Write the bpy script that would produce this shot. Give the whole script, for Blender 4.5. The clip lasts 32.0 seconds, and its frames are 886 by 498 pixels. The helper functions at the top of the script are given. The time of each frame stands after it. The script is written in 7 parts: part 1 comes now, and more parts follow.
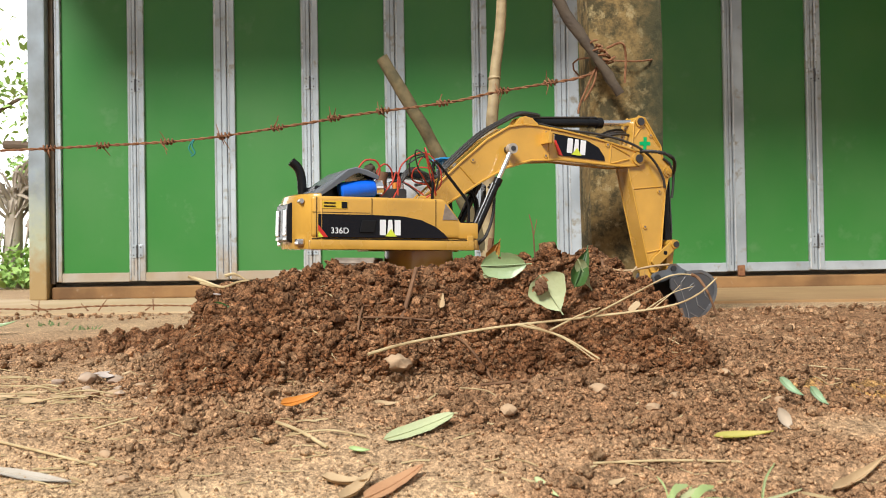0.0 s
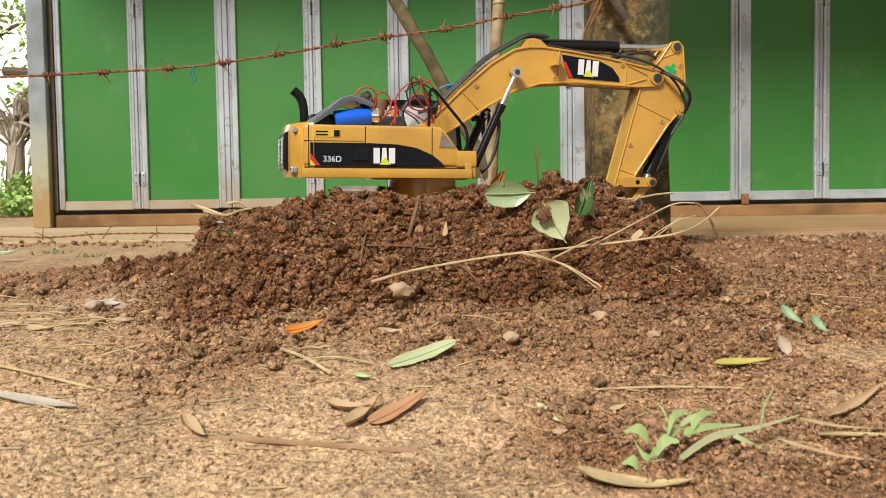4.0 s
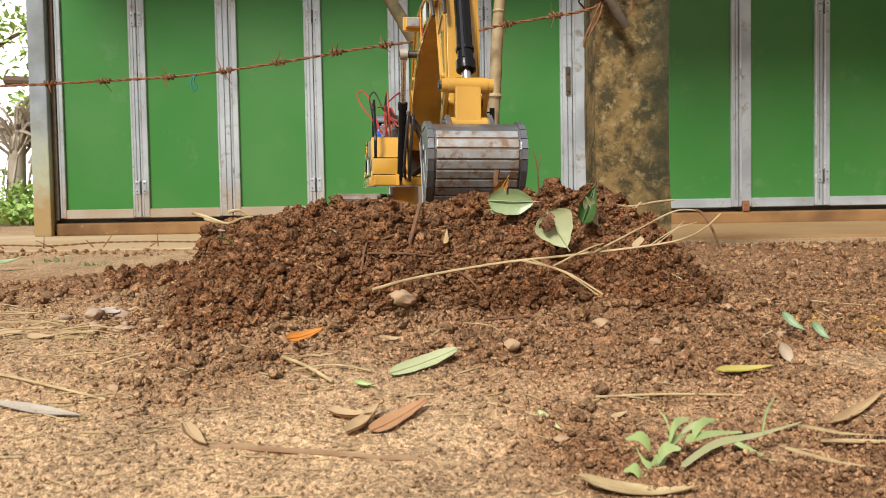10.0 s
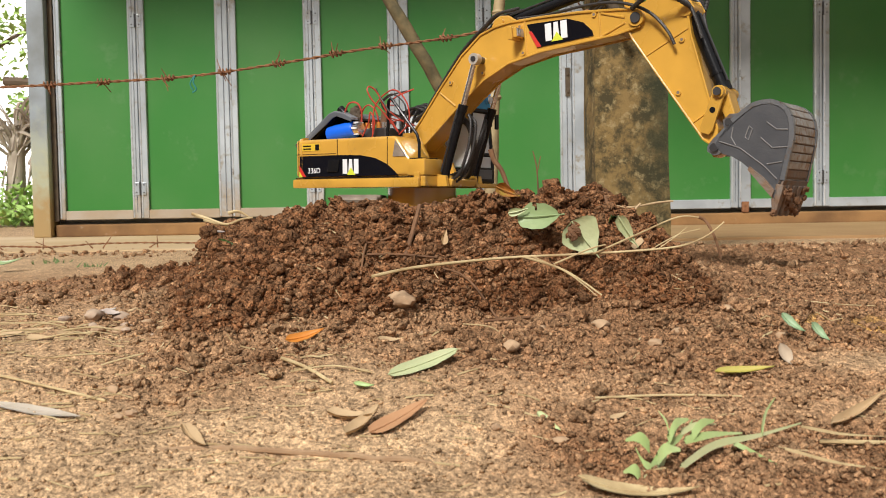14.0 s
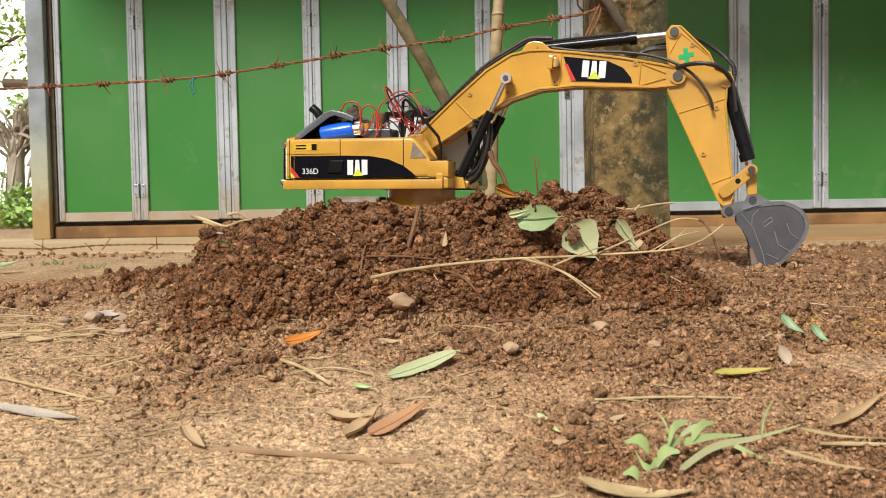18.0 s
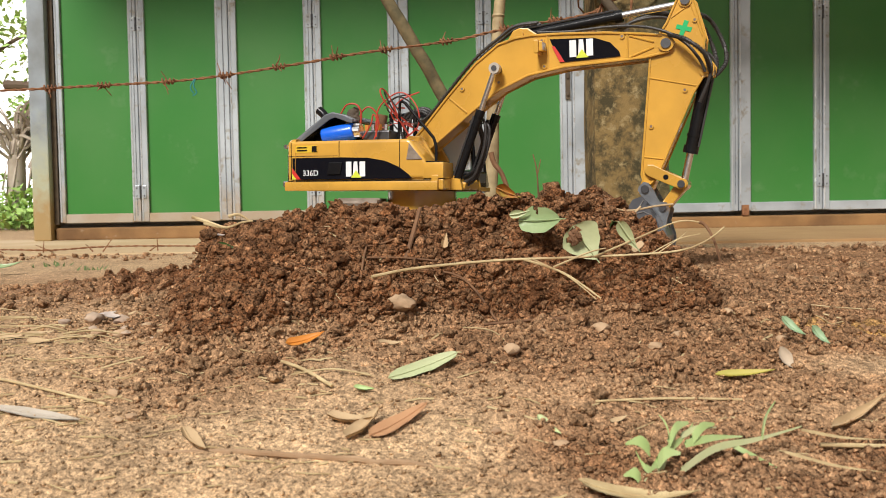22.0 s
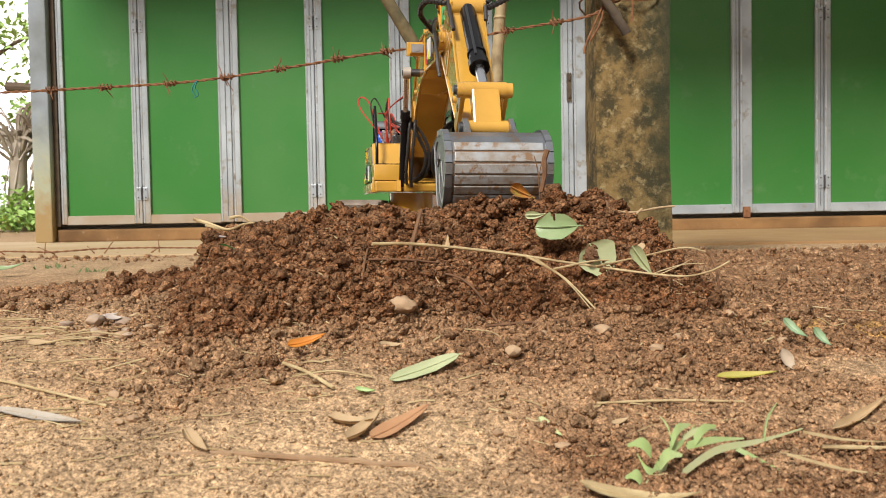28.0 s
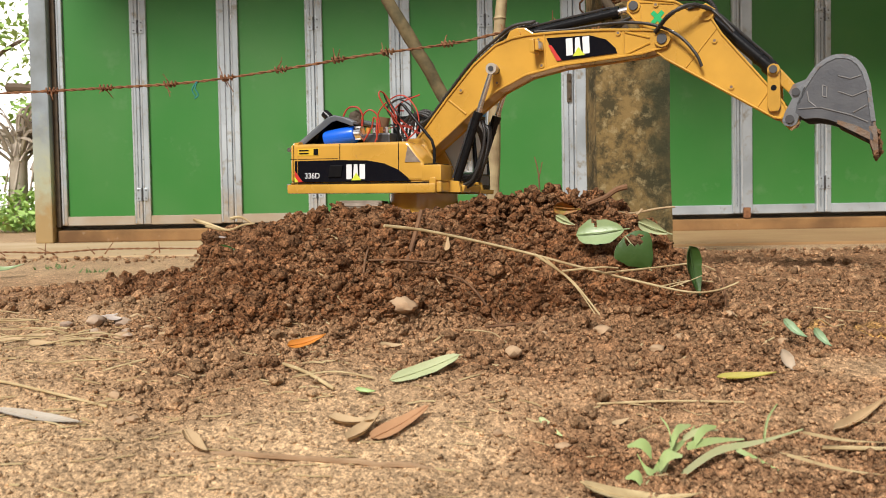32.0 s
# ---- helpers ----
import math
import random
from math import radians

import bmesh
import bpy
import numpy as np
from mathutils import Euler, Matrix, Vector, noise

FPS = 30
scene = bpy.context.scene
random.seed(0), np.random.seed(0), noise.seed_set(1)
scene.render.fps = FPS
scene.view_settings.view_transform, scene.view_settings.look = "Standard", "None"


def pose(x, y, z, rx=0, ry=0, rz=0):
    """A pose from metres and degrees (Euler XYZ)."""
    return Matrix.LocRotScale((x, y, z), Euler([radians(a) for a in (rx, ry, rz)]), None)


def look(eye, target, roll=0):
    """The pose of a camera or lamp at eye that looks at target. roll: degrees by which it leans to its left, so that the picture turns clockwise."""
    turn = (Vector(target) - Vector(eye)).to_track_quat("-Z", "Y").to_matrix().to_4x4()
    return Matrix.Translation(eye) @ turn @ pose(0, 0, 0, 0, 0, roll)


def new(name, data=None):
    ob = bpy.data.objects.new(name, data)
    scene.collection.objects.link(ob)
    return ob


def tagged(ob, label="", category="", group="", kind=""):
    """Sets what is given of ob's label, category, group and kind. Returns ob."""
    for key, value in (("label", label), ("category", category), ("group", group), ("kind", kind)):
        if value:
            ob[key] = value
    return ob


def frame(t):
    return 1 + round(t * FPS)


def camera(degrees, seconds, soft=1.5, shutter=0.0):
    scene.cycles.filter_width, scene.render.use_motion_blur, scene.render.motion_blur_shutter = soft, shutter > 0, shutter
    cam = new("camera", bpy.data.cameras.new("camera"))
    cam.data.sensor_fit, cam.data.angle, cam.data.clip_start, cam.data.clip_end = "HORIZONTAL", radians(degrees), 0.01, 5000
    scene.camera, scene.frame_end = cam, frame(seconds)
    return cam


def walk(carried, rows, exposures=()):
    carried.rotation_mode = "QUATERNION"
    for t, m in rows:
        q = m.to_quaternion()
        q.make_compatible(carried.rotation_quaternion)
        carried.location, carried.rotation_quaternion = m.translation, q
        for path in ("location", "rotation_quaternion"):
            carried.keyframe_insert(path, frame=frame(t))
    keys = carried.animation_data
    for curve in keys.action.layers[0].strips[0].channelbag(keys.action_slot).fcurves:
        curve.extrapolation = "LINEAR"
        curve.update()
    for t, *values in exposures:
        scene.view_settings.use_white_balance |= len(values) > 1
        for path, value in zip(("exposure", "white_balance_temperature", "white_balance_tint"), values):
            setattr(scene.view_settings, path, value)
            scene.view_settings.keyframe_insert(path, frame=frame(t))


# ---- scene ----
# ---- camera ----
cam = camera(48.27, 32.0, soft=0.8)
EYE = Vector((0.0, 0.0, 0.23))


def aim(yaw, pitch, roll):
    """A camera pose at the eye: yaw to the left of +y, pitch up, roll, in degrees."""
    a, b = radians(yaw), radians(pitch)
    ahead = Vector((-math.sin(a) * math.cos(b), math.cos(a) * math.cos(b), math.sin(b)))
    return look(EYE, EYE + ahead, roll)


PATH = [
    (0.0, -0.326, 0.842, -0.948),
    (0.5, -0.32, 0.781, -0.972),
    (1.0, -0.316, 0.499, -1.033),
    (1.5, -0.303, 0.014, -1.016),
    (2.0, -0.256, -1.114, -0.947),
    (2.5, -0.219, -2.371, -0.955),
    (3.0, -0.162, -2.753, -0.875),
    (3.5, -0.106, -3.312, -0.863),
    (5.5, -0.024, -3.186, -0.976),
    (6.0, -0.0, -2.911, -1.0),
    (6.5, -0.005, -2.889, -1.02),
    (7.0, -0.011, -2.881, -1.025),
    (8.0, -0.023, -2.875, -1.053),
    (9.0, -0.029, -2.853, -1.058),
    (10.0, -0.039, -2.868, -1.025),
    (11.0, -0.061, -2.865, -1.004),
    (12.0, -0.064, -2.829, -1.028),
    (13.0, -0.059, -2.817, -1.034),
    (14.0, -0.066, -2.808, -1.039),
    (14.5, -0.07, -2.803, -1.042),
    (16.5, -0.129, -2.729, -1.036),
    (17.0, -0.123, -2.717, -1.03),
    (18.0, -0.107, -2.704, -1.026),
    (19.0, -0.093, -2.682, -1.047),
    (20.0, -0.065, -2.668, -1.044),
    (21.0, -0.062, -2.642, -1.022),
    (22.0, -0.06, -2.619, -1.034),
    (23.0, -0.047, -2.606, -1.052),
    (24.0, -0.032, -2.557, -1.032),
    (25.0, -0.02, -2.556, -1.033),
    (25.5, -0.012, -2.568, -1.057),
    (27.5, 0.011, -2.528, -1.059),
    (28.0, 0.013, -2.513, -1.035),
    (29.0, 0.005, -2.476, -1.0),
    (30.0, 0.021, -2.473, -1.022),
    (31.0, 0.027, -2.472, -1.033),
    (32.0, 0.027, -2.472, -1.033)]
EXPOSURE = 0.12
walk(cam, [(t, aim(a, b, c)) for t, a, b, c in PATH], [(0.0, EXPOSURE + 0.18, 6150, 8), (1.2, EXPOSURE + 0.18, 6150, 8), (3.0, EXPOSURE, 6450, 10), (32.0, EXPOSURE, 6450, 10)])
cam.data.dof.use_dof, cam.data.dof.focus_distance, cam.data.dof.aperture_fstop = True, 1.2, 22.0

# ---- light ----
world = bpy.data.worlds.new("world")
scene.world = world
world.use_nodes = True
wn = world.node_tree
sky = wn.nodes.new("ShaderNodeTexSky")
sky.sky_type, sky.sun_disc = "NISHITA", False
sky.sun_elevation, sky.sun_rotation = radians(43), radians(205)
sky.air_density, sky.dust_density, sky.ozone_density = 1.0, 4.0, 1.0
grey = wn.nodes.new("ShaderNodeMixRGB")
grey.inputs[0].default_value = 0.75
grey.inputs[2].default_value = (9.0, 9.0, 9.0, 1)
wn.links.new(sky.outputs[0], grey.inputs[1])
wn.links.new(grey.outputs[0], wn.nodes["Background"].inputs[0])
wn.nodes["Background"].inputs[1].default_value = 0.052
sun = new("sun", bpy.data.lights.new("sun", "SUN"))
sun.data.energy, sun.data.angle, sun.data.color = 4.1, radians(14), (1.0, 0.95, 0.90)
sun.matrix_basis = look((-1.5, -1.5, 3.3), (0.0, 1.7, 0.0))


# ---- materials ----
def mat(name, colour, rough=0.6, metal=0.0, second=None, scale=8.0, amount=0.5, bump=0.15, grain=150.0, spots=None, spot_scale=30.0, spot_cut=0.62, coat=0.0):
    """A Principled material: two-scale colour variation, relief, and optional patches of another colour."""
    m = bpy.data.materials.new(name)
    m.use_nodes = True
    nt = m.node_tree
    b = nt.nodes["Principled BSDF"]
    b.inputs["Roughness"].default_value, b.inputs["Metallic"].default_value = rough, metal
    b.inputs["Coat Weight"].default_value = coat
    tc = nt.nodes.new("ShaderNodeTexCoord")
    n1 = nt.nodes.new("ShaderNodeTexNoise")
    n1.inputs["Scale"].default_value, n1.inputs["Detail"].default_value = scale, 6
    nt.links.new(tc.outputs["Object"], n1.inputs["Vector"])
    second = second or tuple(c * 0.72 for c in colour)
    mix = nt.nodes.new("ShaderNodeMixRGB")
    mix.inputs[1].default_value, mix.inputs[2].default_value = (*colour, 1), (*second, 1)
    ramp = nt.nodes.new("ShaderNodeMapRange")
    ramp.inputs[1].default_value, ramp.inputs[2].default_value = 0.35, 0.68
    ramp.inputs[4].default_value = amount
    nt.links.new(n1.outputs[0], ramp.inputs[0])
    nt.links.new(ramp.outputs[0], mix.inputs[0])
    out = mix.outputs[0]
    n2 = nt.nodes.new("ShaderNodeTexNoise")
    n2.inputs["Scale"].default_value, n2.inputs["Detail"].default_value = grain, 4
    nt.links.new(tc.outputs["Object"], n2.inputs["Vector"])
    if spots:
        n3 = nt.nodes.new("ShaderNodeTexNoise")
        n3.inputs["Scale"].default_value, n3.inputs["Detail"].default_value = spot_scale, 8
        n3.inputs["Roughness"].default_value = 0.65
        nt.links.new(tc.outputs["Object"], n3.inputs["Vector"])
        r3 = nt.nodes.new("ShaderNodeMapRange")
        r3.inputs[1].default_value, r3.inputs[2].default_value = spot_cut - 0.05, spot_cut + 0.05
        nt.links.new(n3.outputs[0], r3.inputs[0])
        m3 = nt.nodes.new("ShaderNodeMixRGB")
        m3.inputs[2].default_value = (*spots, 1)
        nt.links.new(r3.outputs[0], m3.inputs[0])
        nt.links.new(out, m3.inputs[1])
        out = m3.outputs[0]
    nt.links.new(out, b.inputs["Base Color"])
    bp = nt.nodes.new("ShaderNodeBump")
    bp.inputs["Strength"].default_value, bp.inputs["Distance"].default_value = bump, 0.004
    nt.links.new(n2.outputs[0], bp.inputs["Height"])
    nt.links.new(bp.outputs[0], b.inputs["Normal"])
    rr = nt.nodes.new("ShaderNodeMapRange")
    rr.inputs[3].default_value, rr.inputs[4].default_value = rough * 0.8, min(1.0, rough * 1.25)
    nt.links.new(n1.outputs[0], rr.inputs[0])
    nt.links.new(rr.outputs[0], b.inputs["Roughness"])
    return m


def soil_mat(name, fresh, dry):
    """Soil that is fresh and moist where the attribute 'fresh' is 1, and dry elsewhere; clods differ piece by piece."""
    m = mat(name, dry, 0.95, second=tuple(c * 0.7 for c in dry), scale=9.0, amount=0.8, bump=0.9, grain=260.0)
    nt = m.node_tree
    next(k for k in nt.nodes if k.type == "BUMP").inputs["Distance"].default_value = 0.011
    b = nt.nodes["Principled BSDF"]
    b.inputs["Specular IOR Level"].default_value = 0.15
    old = b.inputs["Base Color"].links[0].from_socket
    at = nt.nodes.new("ShaderNodeAttribute")
    at.attribute_name = "fresh"
    n = nt.nodes.new("ShaderNodeTexNoise")
    n.inputs["Scale"].default_value, n.inputs["Detail"].default_value = 14.0, 7
    tc = next(k for k in nt.nodes if k.type == "TEX_COORD")
    nt.links.new(tc.outputs["Object"], n.inputs["Vector"])
    fm = nt.nodes.new("ShaderNodeMixRGB")
    fm.inputs[1].default_value, fm.inputs[2].default_value = (*fresh, 1), (*(c * 1.7 for c in fresh), 1)
    nt.links.new(n.outputs[0], fm.inputs[0])
    mx = nt.nodes.new("ShaderNodeMixRGB")
    nt.links.new(at.outputs["Fac"], mx.inputs[0])
    nt.links.new(old, mx.inputs[1])
    nt.links.new(fm.outputs[0], mx.inputs[2])
    oc = nt.nodes.new("ShaderNodeAttribute")
    oc.attribute_name = "ochre"
    om = nt.nodes.new("ShaderNodeMixRGB")
    om.inputs[2].default_value = (0.47, 0.27, 0.085, 1)
    nt.links.new(oc.outputs["Fac"], om.inputs[0])
    nt.links.new(mx.outputs[0], om.inputs[1])
    geo = nt.nodes.new("ShaderNodeNewGeometry")
    rn = nt.nodes.new("ShaderNodeMapRange")
    rn.inputs[3].default_value, rn.inputs[4].default_value = 0.75, 1.40
    nt.links.new(geo.outputs["Random Per Island"], rn.inputs[0])
    sc = nt.nodes.new("ShaderNodeMixRGB")
    sc.blend_type = "MULTIPLY"
    sc.inputs[0].default_value = 1.0
    nt.links.new(om.outputs[0], sc.inputs[1])
    nt.links.new(rn.outputs[0], sc.inputs[2])
    out = sc.outputs[0]
    for scale, low, high in ((420.0, 0.56, 1.42), (150.0, 0.74, 1.24), (1100.0, 0.50, 1.48)):
        vo = nt.nodes.new("ShaderNodeTexVoronoi")
        vo.inputs["Scale"].default_value = scale
        nt.links.new(tc.outputs["Object"], vo.inputs["Vector"])
        mr = nt.nodes.new("ShaderNodeMapRange")
        mr.inputs[3].default_value, mr.inputs[4].default_value = low, high
        nt.links.new(vo.outputs["Color"], mr.inputs[0])
        mu = nt.nodes.new("ShaderNodeMixRGB")
        mu.blend_type = "MULTIPLY"
        mu.inputs[0].default_value = 1.0
        nt.links.new(out, mu.inputs[1])
        nt.links.new(mr.outputs[0], mu.inputs[2])
        out = mu.outputs[0]
    nt.links.new(out, b.inputs["Base Color"])
    vb = nt.nodes.new("ShaderNodeTexVoronoi")
    vb.inputs["Scale"].default_value = 190.0
    nt.links.new(tc.outputs["Object"], vb.inputs["Vector"])
    b2 = nt.nodes.new("ShaderNodeBump")
    b2.invert = True
    b2.inputs["Strength"].default_value, b2.inputs["Distance"].default_value = 0.7, 0.005
    nt.links.new(vb.outputs["Distance"], b2.inputs["Height"])
    nt.links.new(b.inputs["Normal"].links[0].from_socket, b2.inputs["Normal"])
    nt.links.new(b2.outputs[0], b.inputs["Normal"])
    b1 = next(k for k in nt.nodes if k.type == "BUMP" and k != b2)
    for bump, low, high in ((b1, 0.55, 1.0), (b2, 0.42, 0.85)):
        rough = nt.nodes.new("ShaderNodeMapRange")
        rough.inputs[1].default_value = 0.40
        rough.inputs[3].default_value, rough.inputs[4].default_value = low, high
        nt.links.new(at.outputs["Fac"], rough.inputs[0])
        nt.links.new(rough.outputs[0], bump.inputs["Strength"])
    return m


def stained(m, *layers):
    """Splashed stains over a material: each layer is (colour, height where it starts, height where it covers)."""
    nt = m.node_tree
    b = nt.nodes["Principled BSDF"]
    tc = next(k for k in nt.nodes if k.type == "TEX_COORD")
    sep = nt.nodes.new("ShaderNodeSeparateXYZ")
    nt.links.new(tc.outputs["Object"], sep.inputs[0])
    n = nt.nodes.new("ShaderNodeTexNoise")
    n.inputs["Scale"].default_value, n.inputs["Detail"].default_value, n.inputs["Roughness"].default_value = 11.0, 8, 0.7
    nt.links.new(tc.outputs["Object"], n.inputs["Vector"])
    out = b.inputs["Base Color"].links[0].from_socket
    for colour, start, full in layers:
        up = nt.nodes.new("ShaderNodeMath")
        up.operation, up.inputs[1].default_value = "MULTIPLY_ADD", 0.55
        nt.links.new(n.outputs[0], up.inputs[0])
        nt.links.new(sep.outputs[2], up.inputs[2])
        r = nt.nodes.new("ShaderNodeMapRange")
        r.inputs[1].default_value, r.inputs[2].default_value = start + 0.275, full + 0.275
        r.inputs[4].default_value = 0.9
        nt.links.new(up.outputs[0], r.inputs[0])
        mx = nt.nodes.new("ShaderNodeMixRGB")
        mx.inputs[2].default_value = (*colour, 1)
        nt.links.new(r.outputs[0], mx.inputs[0])
        nt.links.new(out, mx.inputs[1])
        out = mx.outputs[0]
    nt.links.new(out, b.inputs["Base Color"])
    return m


YELLOW = mat("yellow_paint", (0.66, 0.36, 0.055), 0.26, coat=0.8, second=(0.43, 0.235, 0.035), scale=11, amount=0.7, bump=0.04, spots=(0.36, 0.19, 0.07), spot_scale=22, spot_cut=0.70)
BLACK = mat("black_plastic", (0.009, 0.009, 0.010), 0.24, scale=30, bump=0.1)
DECAL = mat("black_decal", (0.006, 0.006, 0.009), 0.16, scale=20, bump=0.03)
for _m in (BLACK, DECAL):
    _m.node_tree.nodes["Principled BSDF"].inputs["Specular IOR Level"].default_value = 0.28
LABELY = mat("orange_yellow_print", (0.72, 0.47, 0.03), 0.45, bump=0.02)
WHITE = mat("white_print", (0.8, 0.8, 0.8), 0.5, bump=0.02)
RED = mat("red_print", (0.6, 0.03, 0.02), 0.5, bump=0.02)
LIME = mat("yellow_print", (0.65, 0.72, 0.05), 0.5, bump=0.02)
CHROME = mat("chrome", (0.82, 0.82, 0.83), 0.26, 1.0, scale=40, bump=0.02)
STEEL = mat("bolt_steel", (0.12, 0.12, 0.125), 0.4, 0.9, scale=60, bump=0.05)
HOODTOP = mat("silver_hood_plastic", (0.28, 0.30, 0.32), 0.24, 0.3, second=(0.14, 0.155, 0.17), scale=22, amount=0.7, bump=0.05)
GREYHOOD = mat("grey_plastic", (0.11, 0.12, 0.135), 0.33, scale=20, bump=0.05)
BLUE = mat("blue_plastic", (0.012, 0.14, 0.80), 0.25, scale=20, bump=0.05)
BLUEBAR = mat("blue_metal", (0.03, 0.34, 0.72), 0.35, scale=20, bump=0.05)
REDWIRE = mat("red_wire", (0.52, 0.06, 0.035), 0.45, bump=0.02)
RUBBER = mat("black_hose", (0.034, 0.030, 0.027), 0.42, bump=0.25, grain=500)
GREENPAINT = mat("green_marker", (0.0, 0.42, 0.12), 0.5, bump=0.02)
BUCKETM = mat("bucket_steel", (0.30, 0.315, 0.335), 0.34, 0.75, second=(0.19, 0.20, 0.21), scale=30, amount=0.8, bump=0.12, grain=300, spots=(0.30, 0.19, 0.11), spot_scale=30, spot_cut=0.61)
BUCKETSIDE = mat("bucket_side_paint", (0.125, 0.130, 0.142), 0.36, 0.6, second=(0.16, 0.165, 0.17), scale=40, bump=0.08, grain=300, spots=(0.20, 0.11, 0.06), spot_scale=35, spot_cut=0.68)
STRIPM = mat("worn_strip_steel", (0.43, 0.45, 0.46), 0.42, 0.35, second=(0.31, 0.26, 0.20), scale=70, amount=0.95, bump=0.08, grain=400, spots=(0.27, 0.165, 0.09), spot_scale=60, spot_cut=0.565)
WEAR = mat("worn_edge", (0.27, 0.265, 0.26), 0.5, 0.4, bump=0.05)
MUDDY = mat("muddy_steel", (0.20, 0.115, 0.062), 0.8, second=(0.19, 0.175, 0.155), scale=60, amount=0.8, bump=0.4, grain=300)
TRACKM = mat("dusty_track", (0.32, 0.26, 0.20), 0.8, second=(0.16, 0.12, 0.09), scale=60, amount=0.8, bump=0.3)
DOORGREEN = mat("green_sheet", (0.034, 0.192, 0.031), 0.40, second=(0.066, 0.215, 0.052), scale=2.2, amount=0.8, bump=0.03, grain=60, spots=(0.080, 0.222, 0.068), spot_scale=5, spot_cut=0.65)
ALU = mat("door_frame_metal", (0.56, 0.62, 0.66), 0.32, 0.35, second=(0.34, 0.38, 0.41), scale=4.5, amount=0.95, bump=0.1, grain=80, spots=(0.34, 0.32, 0.27), spot_scale=16, spot_cut=0.62)
# Paler than the frame metal: the stiles' highlight streaks put into the colour.
BEADM = mat("frame_edge_highlight", (0.74, 0.78, 0.80), 0.28, 0.5, second=(0.50, 0.54, 0.56), scale=6, amount=0.9, bump=0.05, spots=(0.40, 0.36, 0.29), spot_scale=18, spot_cut=0.64)
MUDDYALU = stained(mat("mud_splashed_frame", (0.56, 0.62, 0.66), 0.32, 0.3, second=(0.34, 0.38, 0.41), scale=4.5, amount=0.95, bump=0.1, grain=80, spots=(0.34, 0.32, 0.27), spot_scale=16, spot_cut=0.62), ((0.42, 0.31, 0.19), 0.36, 0.16))
DIRTYFRAME = mat("muddy_frame_metal", (0.34, 0.25, 0.15), 0.75, second=(0.42, 0.38, 0.32), scale=5, amount=0.8, bump=0.2, grain=90)
MORTAR = mat("stained_plinth", (0.32, 0.175, 0.065), 0.9, second=(0.13, 0.068, 0.028), scale=5, amount=0.9, bump=0.4, grain=70, spots=(0.45, 0.36, 0.26), spot_scale=7, spot_cut=0.66)
APRON = mat("dusty_concrete", (0.56, 0.42, 0.25), 0.92, second=(0.40, 0.25, 0.11), scale=2.2, amount=0.8, bump=0.3, grain=90)
OCHREMUD = mat("ochre_mud_film", (0.40, 0.255, 0.115), 0.95, second=(0.32, 0.185, 0.08), scale=5, amount=0.9, bump=0.4, grain=120)
WALLM = mat("plaster_wall", (0.34, 0.31, 0.27), 0.9, scale=2, bump=0.2, grain=50)
POSTM = mat("mossy_concrete", (0.240, 0.158, 0.054), 0.95, second=(0.050, 0.040, 0.014), scale=13, amount=0.95, bump=0.5, grain=260, spots=(0.34, 0.26, 0.12), spot_scale=40, spot_cut=0.58)
for node in POSTM.node_tree.nodes:
    if node.type == "TEX_NOISE":
        node.inputs["Detail"].default_value, node.inputs["Roughness"].default_value = 10, 0.72
    if node.type == "MAP_RANGE" and abs(node.inputs[1].default_value - 0.35) < 1e-4:
        node.inputs[1].default_value, node.inputs[2].default_value = 0.45, 0.56


def side_darkened(m, colour, x0, x1, z0, z1):
    """Dark olive down one side of a post, uneven-edged and fading towards its foot."""
    nt = m.node_tree
    b = nt.nodes["Principled BSDF"]
    tc = next(k for k in nt.nodes if k.type == "TEX_COORD")
    sep = nt.nodes.new("ShaderNodeSeparateXYZ")
    nt.links.new(tc.outputs["Object"], sep.inputs[0])
    n = nt.nodes.new("ShaderNodeTexNoise")
    n.inputs["Scale"].default_value, n.inputs["Detail"].default_value, n.inputs["Roughness"].default_value = 17.0, 9, 0.72
    nt.links.new(tc.outputs["Object"], n.inputs["Vector"])
    side = nt.nodes.new("ShaderNodeMath")
    side.operation, side.inputs[1].default_value = "MULTIPLY_ADD", 0.16
    nt.links.new(n.outputs[0], side.inputs[0])
    nt.links.new(sep.outputs[0], side.inputs[2])
    across = nt.nodes.new("ShaderNodeMapRange")
    across.inputs[1].default_value, across.inputs[2].default_value = x0 + 0.08, x1 + 0.08
    nt.links.new(side.outputs[0], across.inputs[0])
    up = nt.nodes.new("ShaderNodeMapRange")
    up.inputs[1].default_value, up.inputs[2].default_value, up.inputs[4].default_value = z0, z1, 0.85
    nt.links.new(sep.outputs[2], up.inputs[0])
    both = nt.nodes.new("ShaderNodeMath")
    both.operation = "MULTIPLY"
    nt.links.new(across.outputs[0], both.inputs[0])
    nt.links.new(up.outputs[0], both.inputs[1])
    mx = nt.nodes.new("ShaderNodeMixRGB")
    mx.inputs[2].default_value = (*colour, 1)
    nt.links.new(both.outputs[0], mx.inputs[0])
    nt.links.new(b.inputs["Base Color"].links[0].from_socket, mx.inputs[1])
    nt.links.new(mx.outputs[0], b.inputs["Base Color"])


